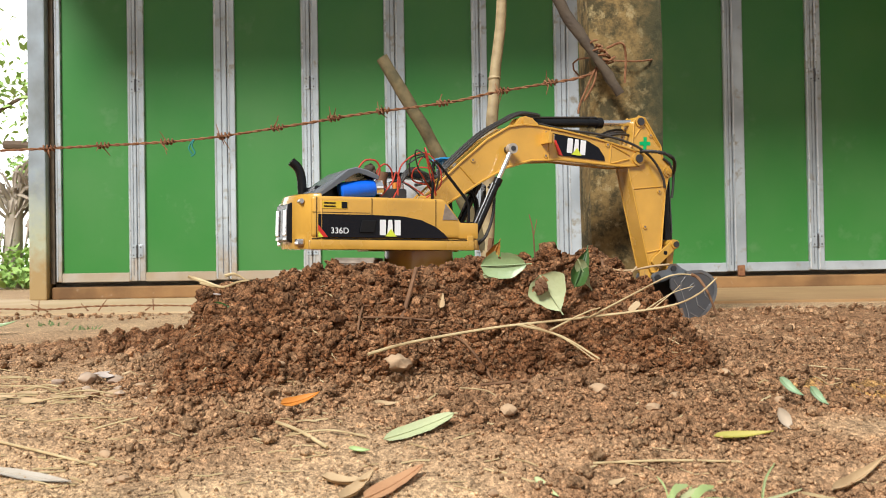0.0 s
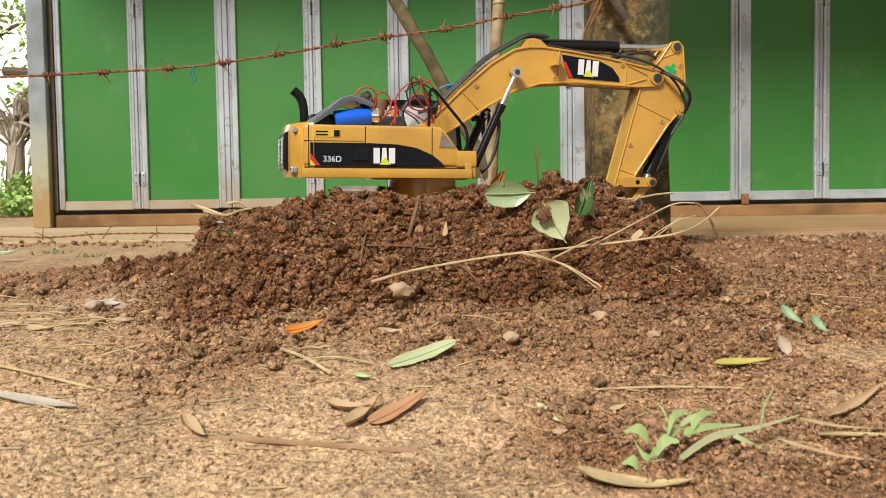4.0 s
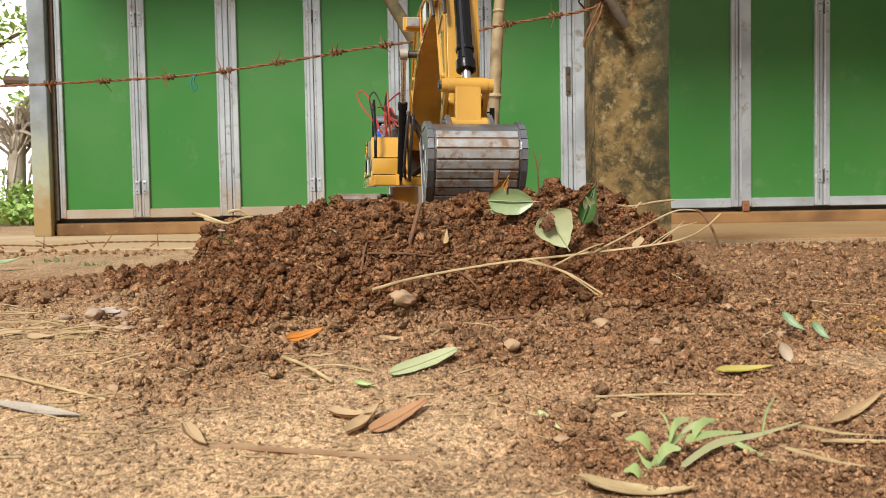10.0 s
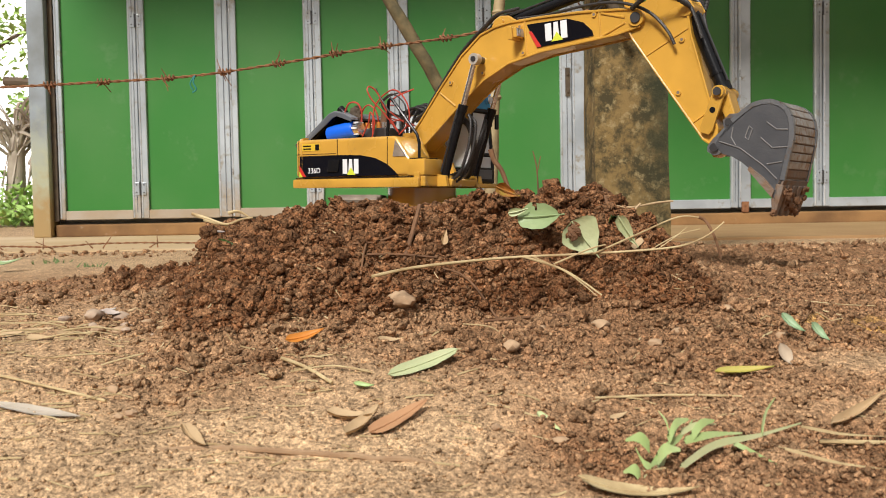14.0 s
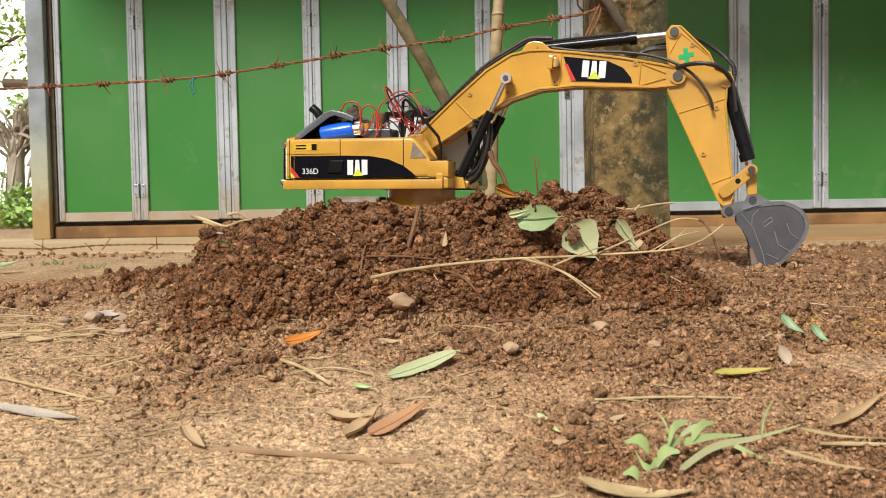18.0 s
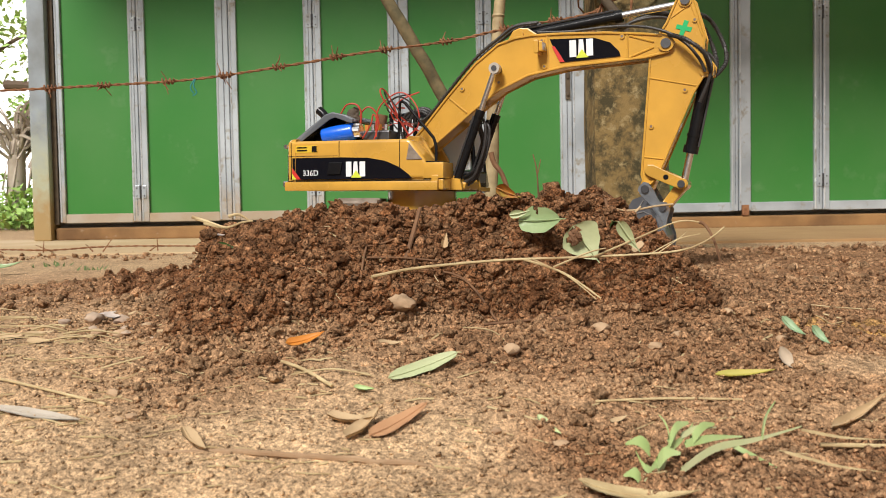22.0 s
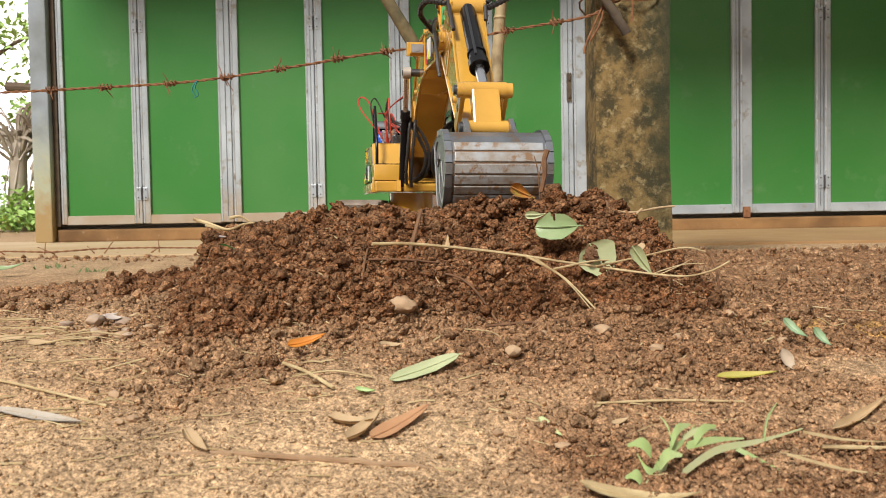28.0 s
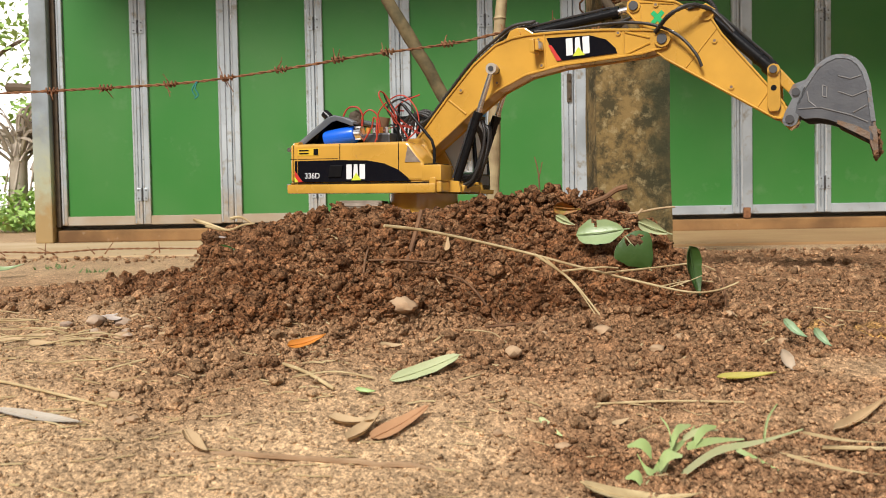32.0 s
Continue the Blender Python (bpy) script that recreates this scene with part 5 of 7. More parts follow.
def arm_poses(t):
    """The poses of all moving parts of the machine at t."""
    sw, al, be, ep = (radians(v) for v in joint_at(t))
    f = Vector((PIN_F.x, PIN_F.z))
    b, c, p = (f + flat(al, q) for q in (PIN_B, PIN_C, PIN_P))
    q, r, l, k = (p + flat(al + be, s) for s in (PIN_Q, PIN_R, PIN_L, PIN_K))
    e = l + LINK * Vector((math.cos(al + be + ep), math.sin(al + be + ep)))
    d = e - k
    far = min(d.length, (TIP + BAR) * 0.999)
    s = (TIP * TIP - BAR * BAR + far * far) / (2 * far)
    h = math.sqrt(max(0.0, TIP * TIP - s * s))
    u = d.normalized()
    j = k + s * u - h * Vector((-u.y, u.x))
    g = Vector(PIN_G)
    ang = lambda m, n: math.atan2(n.y - m.y, n.x - m.x)
    out = {"house": placed(sw, (0, 0), 0), "boom": placed(sw, f, al), "stick": placed(sw, p, al + be), "bucket": placed(sw, k, ang(k, j)),
           "rocker": placed(sw, l, ang(l, e)), "push": placed(sw, e, ang(e, j)), "stick_barrel": placed(sw, c, ang(c, q)), "stick_rod": placed(sw, q, ang(c, q)),
           "bucket_barrel": placed(sw, r, ang(r, e)), "bucket_rod": placed(sw, e, ang(r, e))}
    for i, y in enumerate((-0.043, 0.043)):
        out["boom_barrel_%d" % i], out["boom_rod_%d" % i] = placed(sw, g, ang(g, b), y), placed(sw, b, ang(g, b), y)
    return out

# ---- garage doors and apron ----
DOOR_Y = 4.6
SEAMS = (-1.389, -0.967, -0.579, -0.184, 0.209, 0.613, 1.0, 1.38, 1.77, 2.165, 2.56)
WIDTHS = ((0.039, 0.037), (0.060, 0.037), (0.042, 0.038), (0.050, 0.046), (0.036, 0.036), (0.056, 0.058), (0.040, 0.040), (0.036, 0.058), (0.040, 0.032), (0.040, 0.040), (0.040, 0.040))
tagged(new("apron", Mesh().box(-2.7, 3.4, 3.15, 4.78, -0.10, 0.092).data("apron", APRON, 0.01)), "dusty reddish concrete apron before the doors", "pavement", kind="structure")
tagged(new("mud_film", Mesh().box(0.30, 3.4, 3.14, 4.574, 0.05, 0.0965).data("mud_film", OCHREMUD, 0.002)), "dried ochre mud film over the apron", "mud", kind="structure")
tagged(new("plinth", Mesh().box(-1.785, 3.4, 4.575, 4.67, 0.092, 0.149).data("plinth", MORTAR, 0.008)), "mud-stained concrete threshold under the doors", "threshold", kind="structure")
# Unseen wall added to keep skylight off the right-hand doors.
tagged(new("added_wall_right", Mesh().box(2.57, 3.4, 1.6, 4.78, -0.1, 2.06).data("added_wall_right", WALLM)), "unseen plain wall added to darken the right doors", "wall", kind="structure")
tagged(new("wall_back", Mesh().box(-1.92, 2.57, 4.68, 4.78, 0.093, 2.06).data("wall_back", WALLM)), "plain wall behind the doors", "wall", kind="structure")
# Unseen overhang added to shade the doors, deeper where the right ones go darker.
tagged(new("eave", Mesh().box(-2.0, 3.9, 3.56, 5.2, 2.06, 2.12).box(0.30, 3.9, 3.16, 3.56, 2.06, 2.12).data("eave", OLDWOOD)), "unseen roof overhang added to shade the doors", "roof", kind="structure")
# Unseen wall added to give the bucket's side something dark to reflect.
tagged(new("added_wall_left", Mesh().box(-4.6, -4.4, -9.0, 4.0, -0.1, 3.0).data("added_wall_left", WALLM)), "unseen plaster wall added as a dark reflection", "wall", kind="structure")
corner = thing("corner_post", Mesh().box(-1.872, -1.792, 4.54, 4.66, 0.092, 2.05), stained(mat("grey_post_paint", (0.30, 0.35, 0.39), 0.6, second=(0.19, 0.21, 0.21), scale=7, amount=0.9, bump=0.2), ((0.40, 0.42, 0.28), 0.66, 0.40), ((0.34, 0.215, 0.075), 0.40, 0.20)), "grey painted corner post, mossy and mud-stained at its foot", "post", bevel=0.006)
part("jamb", Mesh().box(-1.788, -1.769, 4.58, 4.66, 0.165, 2.05), DARKWOOD, corner, "dark door jamb")


def build_leaf(x0, x1, i):
    """One folding door leaf: a green sheet in a metal frame."""
    leaf = tagged(new("door_%d" % (i + 1), Mesh().box(x0 + 0.03, x1 - 0.03, DOOR_Y + 0.004, DOOR_Y + 0.012, 0.20, 2.05).data("door", DOORGREEN)), "green sheet-metal folding garage door leaf with a grey frame", "door", "folding door leaves", "structure")
    wl, wr = (WIDTHS[i - 1][1] if i else 0.028), WIDTHS[i][0]
    metal = MUDDYALU if i < 4 else ALU
    for xa, xb in ((x0 + 0.0015, x0 + wl), (x1 - wr, x1 - 0.0015)):
        stile = part("stile", Mesh().box(xa, xb, DOOR_Y - 0.012, DOOR_Y + 0.02, 0.172, 2.05), metal, leaf, bevel=0.004)
        part("bead", Mesh().tube([(xa + 0.007, DOOR_Y - 0.0125, 0.176), (xa + 0.007, DOOR_Y - 0.0125, 2.045)], 0.0038, 8), BEADM, stile, smooth=True)
    part("bottom_rail", Mesh().box(x0 + wl, x1 - wr, DOOR_Y - 0.010, DOOR_Y + 0.02, 0.170, 0.212), DIRTYFRAME if i < 3 else ALU, leaf, "grey bottom rail", bevel=0.003)
    part("stile_groove", Mesh().box(x1 - wr * 0.45, x1 - wr * 0.39, DOOR_Y - 0.0135, DOOR_Y - 0.011, 0.2, 2.04), GREYHOOD, leaf)
    return leaf


leaves = []
for i, (a, b) in enumerate(zip((-1.767,) + SEAMS[:-1], SEAMS)):
    leaves.append(build_leaf(a, b, i))
for i, s in enumerate(SEAMS[:-1]):
    if i % 2 == 0:
        for z in (0.28, 1.05):
            hg = part("hinge", Mesh().box(s - 0.026, s + 0.026, DOOR_Y - 0.0165, DOOR_Y - 0.012, z, z + 0.06), ALU, leaves[i], "small steel hinge", bevel=0.002)
            part("hinge_knuckle", Mesh().tube([(s, DOOR_Y - 0.017, z), (s, DOOR_Y - 0.017, z + 0.06)], 0.005, 8), STEEL, hg)
            for dx in (-0.017, 0.017):
                for dz in (0.012, 0.048):
                    part("screw", Mesh().tube([(s + dx, DOOR_Y - 0.018, z + dz), (s + dx, DOOR_Y - 0.016, z + dz)], 0.0035, 8), STEEL, hg)
part("door_latch", Mesh().box(0.582, 0.604, DOOR_Y - 0.022, DOOR_Y - 0.012, 0.70, 0.83).box(0.588, 0.598, DOOR_Y - 0.030, DOOR_Y - 0.012, 0.715, 0.735).box(0.588, 0.598, DOOR_Y - 0.030, DOOR_Y - 0.012, 0.795, 0.815), DARKWOOD, leaves[5], "rusty door bolt plate", bevel=0.003)
part("drop_bolt", Mesh().box(1.392, 1.424, DOOR_Y - 0.03, DOOR_Y - 0.012, 0.150, 0.200), RUST, leaves[7], "rusty floor bolt", bevel=0.004)

# ---- fence ----
post_m = Mesh()
rows = []
for i in range(27):
    z = -0.1 + i * 0.055
    row = []
    for j in range(24):
        a = 2 * math.pi * j / 24
        cx, sy = math.cos(a), math.sin(a)
        k = 0.079 / max(abs(cx), abs(sy)) ** 0.82 * (1 + 0.02 * noise.noise(Vector((cx * 3, sy * 3, z * 9))))
        row.append((cx * k + 0.0045 * noise.noise(Vector((z * 4, 1, 0))), sy * k, z))
    rows += row
post_m.add(rows, [(i * 24 + j, i * 24 + (j + 1) % 24, (i + 1) * 24 + (j + 1) % 24, (i + 1) * 24 + j) for i in range(26) for j in range(24)] + [tuple(range(26 * 24, 27 * 24))])
thing("fence_post", post_m, POSTM, "square mossy old concrete fence post with pale patches", "post", smooth=True, at=pose(0.389, 2.08, 0.02))

WIRE = [(-1.15, 2.0, 0.470), (-0.92, 2.0, 0.472), (-0.70, 2.0, 0.479), (-0.49, 2.0, 0.489), (-0.28, 2.0, 0.516), (-0.155, 2.0, 0.535), (0.025, 2.0, 0.556), (0.115, 2.0, 0.574), (0.20, 1.99, 0.586), (0.30, 1.985, 0.602), (0.345, 1.975, 0.628)]


def twisted(pts, r, turn, steps=9):
    line = curve_points(pts, steps)
    run, a, b = 0.0, [], []
    for i, p in enumerate(line):
        run += (line[i] - line[i - 1]).length if i else 0
        w = Vector((0, math.cos(run * turn), math.sin(run * turn))) * r * 0.95
        a.append(p + w)
        b.append(p - w)
    return Mesh().tube(a, r, 6).tube(b, r, 6), line


wm, wline = twisted(WIRE, 0.0017, 165, 26)
fence_wire = thing("barbed_wire", wm, RUST, "rusty twisted barbed wire strung to the post", "wire", smooth=True)
rng = random.Random(21)
run, due = 0.0, 0.03
for a, b in zip(wline, wline[1:]):
    run += (b - a).length
    if run > due and a.x < 0.31:
        due = run + rng.uniform(0.095, 0.125)
        d = (b - a).normalized()
        bm_ = Mesh()
        for s in range(4):
            ang = rng.uniform(0, 6.28)
            out = (d.orthogonal().normalized() * math.cos(ang) + d.cross(d.orthogonal().normalized()) * math.sin(ang))
            bm_.tube([a + d * (0.003 * s - 0.006), a + d * (0.003 * s - 0.006) + out * 0.006, a + d * rng.uniform(-0.012, 0.012) + out * rng.uniform(0.018, 0.030)], 0.0017, 5, 0.0007)
        ring = [a + d * (u * 0.0011 - 0.010) + (d.orthogonal().normalized() * math.cos(u * 0.9) + d.cross(d.orthogonal().normalized()) * math.sin(u * 0.9)) * (0.0052 + 0.001 * math.sin(u * 1.7)) for u in range(24)]
        bm_.tube(ring, 0.0019, 5)
        part("barb", bm_, RUST, fence_wire)
tie = Mesh()
for k in range(1):
    ring = [(0.385 + 0.092 * math.cos(u * 0.35 + k), 2.08 + 0.10 * math.sin(u * 0.35 + k), 0.640 + 0.006 * k + 0.010 * math.sin(u * 0.8 + k)) for u in range(19)]
    tie.tube(ring, 0.0019, 6)
for k in range(7):
    u0 = rng.uniform(0, 6.28)
    c = Vector((0.318 + 0.005 * k, 1.957, 0.652 - 0.005 * k))
    tie.tube([c + Vector((0.011 * math.cos(u0 + u * 0.6), 0.016 * math.sin(u0 + u * 0.6), 0.005 * math.cos(u * 0.6) + 0.0008 * u)) for u in range(12)], 0.0020, 6)
tie.tube(curve_points([(0.335, 1.975, 0.640), (0.315, 1.97, 0.600), (0.290, 1.97, 0.545), (0.286, 1.97, 0.525)], 6), 0.0022, 6)
tie.tube(curve_points([(0.330, 1.975, 0.645), (0.320, 1.97, 0.590), (0.298, 1.972, 0.55)], 6), 0.0022, 6)
tie.tube(curve_points([(0.345, 1.97, 0.655), (0.372, 1.955, 0.662), (0.382, 1.965, 0.640), (0.380, 1.97, 0.585)], 6), 0.0024, 6)
thing("tie_wire", tie, RUST, "rusty wire wound round the post", "wire", smooth=True)
thread = Mesh().tube(curve_points([(-0.488, 1.997, 0.489), (-0.492, 1.995, 0.475), (-0.486, 1.995, 0.462), (-0.494, 1.995, 0.455)], 5), 0.0016, 5)
thread.tube(curve_points([(-0.490, 1.996, 0.488), (-0.498, 1.994, 0.472), (-0.492, 1.994, 0.460)], 5), 0.0014, 5)
thing("thread", thread, mat("teal_thread", (0.02, 0.22, 0.20), 0.7), "teal plastic thread knotted on the wire", "thread")


def stake(name, pts, radii, material, label, knots=(), gnarl=0.002):
    m = Mesh().tube(curve_points(pts, 8), [radii[0] + (radii[1] - radii[0]) * i / (8 * (len(pts) - 1)) for i in range(8 * (len(pts) - 1) + 1)], 12)
    for p, r in knots:
        m.tube([(p[0], p[1], p[2] - 0.006), p, (p[0], p[1], p[2] + 0.006)], [r * 0.9, r * 1.15, r * 0.9], 12)
    for i, v in enumerate(m.v):
        k = 1 + 0.05 * noise.noise(Vector(v) * 40)
        m.v[i] = (v[0] + gnarl * noise.noise(Vector(v) * 25) + gnarl * 0.6 * noise.noise(Vector(v) * 70), v[1] + gnarl * noise.noise(Vector(v) * 25 + Vector((5, 0, 0))), v[2])
    return thing(name, m, material, label, "stake", smooth=True)


stake("wooden_stake", [(-0.110, 2.06, 0.662), (-0.050, 2.06, 0.560), (0.012, 2.06, 0.445), (0.085, 2.05, 0.295), (0.165, 2.05, 0.10)], (0.0135, 0.0135), OLDWOOD, "leaning weathered wooden stake with a cut top")
stake("bamboo_stake", [(0.152, 2.06, 0.95), (0.142, 2.06, 0.76), (0.126, 2.06, 0.61), (0.110, 2.05, 0.40), (0.098, 2.05, 0.09)], (0.0098, 0.0150), BAMBOO, "upright dry bamboo stake split at the foot", (((0.126, 2.06, 0.615), 0.0125), ((0.113, 2.05, 0.44), 0.0138)))
stake("branch", [(0.215, 1.965, 0.83), (0.262, 1.96, 0.725), (0.315, 1.955, 0.645), (0.368, 1.955, 0.560)], (0.0125, 0.0095), DARKWOOD, "dark dry branch wired to the post", gnarl=0.004)

# ---- leaves, stalks and stones on the ground ----
def leaf_mesh(length, width, cup=0.2, bend=0.1, blunt=0.6, holes=(), wave=0.0, nx=18, ny=8, full=0.8):
    """A leaf blade along x, cupped across and bent along, with a little thickness."""
    m = Mesh()
    idx = {}
    for i in range(nx + 1):
        u = i / nx
        half = 0.5 * width * (math.sin(math.pi * u ** blunt) ** full if 0 < u < 1 else 0.02)
        for j in range(ny + 1):
            v = 2 * j / ny - 1
            half_ = half * (1 + 0.16 * noise.noise(Vector((u * 5.0, 9.0 if j > ny / 2 else 2.0, length * 900))))
            z = cup * width * (v * v - 0.3) * (half * 2 / width) + bend * length * ((u - 0.5) ** 2 * 4 - 0.5) + wave * width * math.sin(9 * u + 2 * v)
            idx[i, j] = len(m.v)
            m.v.append(((u - 0.5) * length, v * half_, z))
    n = len(m.v)
    m.v += [(x, y, z - 0.0005) for x, y, z in m.v]
    for i in range(nx):
        for j in range(ny):
            u, v = (i + 0.5) / nx, 2 * (j + 0.5) / ny - 1
            if any((u - hu) ** 2 + ((v - hv) * 0.45) ** 2 < hr * hr for hu, hv, hr in holes):
                continue
            q = (idx[i, j], idx[i + 1, j], idx[i + 1, j + 1], idx[i, j + 1])
            m.f += [q, tuple(k + n for k in q[::-1])]
    return m


def frame_of(a, b, normal):
    """A pose midway from a to b, x along, z near the given normal."""
    a, b = Vector(a), Vector(b)
    x = (b - a).normalized()
    y = Vector(normal).cross(x).normalized()
    z = x.cross(y)
    m = Matrix((x, y, z)).transposed().to_4x4()
    m.translation = (a + b) / 2
    return m


def leaf(name, a, b, width, material, label, normal=(0, -0.5, 0.85), rib=True, **kw):
    length = (Vector(b) - Vector(a)).length
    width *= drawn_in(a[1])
    ob = thing(name, leaf_mesh(length, width, **kw), material, label, "leaf", smooth=True, at=frame_of(a, b, normal))
    if rib:
        bend = kw.get("bend", 0.1)
        cup = kw.get("cup", 0.2)
        pts = [((u / 8 - 0.5) * length, 0, bend * length * ((u / 8 - 0.5) ** 2 * 4 - 0.5) - 0.3 * cup * width * math.sin(math.pi * u / 8) + 0.0002) for u in range(9)]
        part("midrib", Mesh().tube(pts, 0.0006, 5, 0.0003), material, ob)
    return ob


def stem(name, pts, r, material, label, category="stick", r1=None, at=None, wobble=0.0):
    line = curve_points(pts, 6)
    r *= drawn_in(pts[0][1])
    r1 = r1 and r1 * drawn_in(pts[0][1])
    if wobble:
        line = [p + Vector((noise.noise(p * 60), noise.noise(p * 60 + Vector((9, 0, 0))), noise.noise(p * 60 + Vector((0, 9, 0))))) * wobble for p in line]
    return thing(name, Mesh().tube(line, r, 7, r1), material, label, category, smooth=True, at=at)


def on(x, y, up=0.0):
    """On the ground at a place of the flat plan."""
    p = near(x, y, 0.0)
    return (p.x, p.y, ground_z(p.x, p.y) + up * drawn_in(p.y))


leaf("orange_leaf", on(-0.148, 0.923, 0.015), on(-0.114, 0.943, 0.020), 0.0105, LEAFORANGE, "fallen orange leaf lying on the soil", normal=(0, -0.75, 0.66), cup=0.2)
leaf("pale_leaf", on(-0.047, 0.820, 0.004), on(0.012, 0.857, 0.012), 0.0135, LEAFPALE, "long pale green fallen leaf on the ground", normal=(0, -0.75, 0.66), cup=0.12, bend=0.04, blunt=0.9, full=0.45)
leaf("brown_leaf", on(-0.052, 0.671, 0.003), on(-0.013, 0.725, 0.007), 0.0135, LEAFBROWN, "dry reddish brown fallen leaf", normal=(0.1, -0.35, 0.93), cup=0.12, bend=0.04, full=0.5)
leaf("tan_leaf", on(-0.068, 0.668, 0.003), on(-0.047, 0.706, 0.010), 0.011, LEAFTAN, "curled dry tan fallen leaf", normal=(0, -0.2, 1), cup=0.4, full=0.5)
leaf("tan_leaf", on(-0.086, 0.719, 0.004), on(-0.052, 0.697, 0.006), 0.012, LEAFTAN, "flat dry tan fallen leaf", normal=(0, -0.15, 1), cup=0.3, full=0.4)
leaf("yellow_leaf", on(0.217, 0.786, 0.008), on(0.263, 0.781, 0.008), 0.009, LEAFYELLOW, "fallen yellow leaf edged with green", normal=(0, -0.45, 0.9), cup=0.3, bend=0.04)
leaf("tan_leaf", on(-0.182, 0.680, 0.008), on(-0.158, 0.645, 0.003), 0.010, LEAFTAN, "bent dry tan leaf on the sand", normal=(0.4, -0.5, 0.7), cup=0.4)
leaf("grey_leaf", on(-0.350, 0.756, 0.004), on(-0.266, 0.715, 0.004), 0.012, mat("grey_dry_leaf", (0.50, 0.44, 0.36), 0.9, second=(0.40, 0.34, 0.26), scale=60, amount=0.8), "flat grey dry leaf strip on the sand", normal=(0, -0.3, 0.95), cup=0.1, bend=0.02, blunt=0.9)
leaf("dry_leaf", on(0.268, 0.680, 0.004), on(0.325, 0.722, 0.006), 0.008, LEAFTAN, "long curled dry leaf on the ground", cup=0.6)
leaf("pale_leaf", on(0.075, 0.556, 0.004), on(0.142, 0.548, 0.004), 0.013, STRAW, "flat pale straw-coloured leaf on the near ground", normal=(0, -0.25, 0.97), cup=0.1)
leaf("seedling_leaf", on(0.320, 0.930, 0.030), on(0.334, 0.908, 0.012), 0.0085, SEEDLING, "small wilted pale green leaf", normal=(0.2, -0.9, 0.3), cup=0.3, bend=0.15)
leaf("seedling_leaf", on(0.339, 0.905, 0.020), on(0.350, 0.892, 0.002), 0.0085, SEEDLING, "small wilted pale green leaf", normal=(0.2, -0.9, 0.3), cup=0.3, bend=0.15)
leaf("sprout", on(0.066, 0.700, 0.006), on(0.080, 0.676, 0.004), 0.006, GRASS, "tiny green sprout among crumbs", cup=0.4, rib=False)
leaf("sprout", on(-0.073, 0.789, 0.004), on(-0.056, 0.785, 0.004), 0.005, JUICY, "tiny pale green sprout on the soil", cup=0.4, rib=False)
leaf("green_scrap", on(-0.254, 1.115, 0.012), on(-0.236, 1.12, 0.014), 0.009, LEAFDARK, "dark green leaf scrap in the heap", normal=(0, -0.9, 0.4), rib=False)
leaf("white_chip", on(0.290, 0.848, 0.015), on(0.297, 0.838, 0.000), 0.011, mat("pale_chip", (0.50, 0.40, 0.29), 0.8, scale=60), "pale dry husk standing in the soil", normal=(0.1, -1, 0.2), rib=False, cup=0.3, blunt=0.9)
leaf("wood_chip", on(0.217, 1.124, 0.010), on(0.229, 1.126, 0.014), 0.008, LEAFTAN, "flat tan wood chip on the heap", normal=(0, -0.8, 0.6), rib=False, cup=0.05, bend=0.01, blunt=0.95, full=0.18)
for x, y, n, s in ((-0.435, 1.055, 1, 0.03), (-0.41, 1.0, -1, 0.026), (-0.455, 1.02, 1, 0.034), (-0.395, 1.03, 1, 0.02), (-0.052, 0.94, 1, 0.022), (0.125, 0.70, 1, 0.014)):
    leaf("pale_flake", on(x - s / 2, y, 0.003), on(x + s / 2, y + 0.008 * n, 0.004), s * 0.35, LEAFTAN, "pale dry leaf flake on the ground", rib=False, cup=0.2)

stem("dry_stalk", [on(-0.40, 0.835, 0.002), on(-0.375, 0.826, 0.003), on(-0.313, 0.789, 0.003), on(-0.262, 0.758, 0.002)], 0.0012, STRAW, "thin dry straw on the sand", "straw")
stem("twig", [on(-0.142, 0.860, 0.008), on(-0.118, 0.832, 0.005), on(-0.091, 0.796, 0.003)], 0.0016, STRAW, "pale broken twig on the soil", "twig")
stem("twig", [on(-0.128, 0.82, 0.003), on(-0.095, 0.832, 0.004), on(-0.062, 0.828, 0.003)], 0.0008, STRAW, "thin pale stem on the soil", "twig")
stem("root", [on(-0.215, 0.66, -0.002), on(-0.18, 0.655, -0.001), on(-0.143, 0.652, 0.0), on(-0.085, 0.636, 0.0008), on(-0.045, 0.624, 0.001), on(-0.007, 0.621, -0.001)], 0.0022, mat("buried_root", (0.38, 0.25, 0.14), 0.9, second=(0.28, 0.17, 0.09), scale=50, amount=0.9, bump=0.4), "half-buried dry root on the near ground", "root", wobble=0.002)
stem("dry_stalk", [on(0.115, 0.748, 0.002), on(0.17, 0.744, 0.003), on(0.225, 0.742, 0.002)], 0.001, STRAW, "thin dry straw on the soil", "straw")
stem("dry_stalk", [on(0.245, 0.640, 0.003), on(0.30, 0.628, 0.004), on(0.36, 0.62, 0.003)], 0.0016, STRAW, "dry straw near the grass", "straw")
rng = random.Random(31)
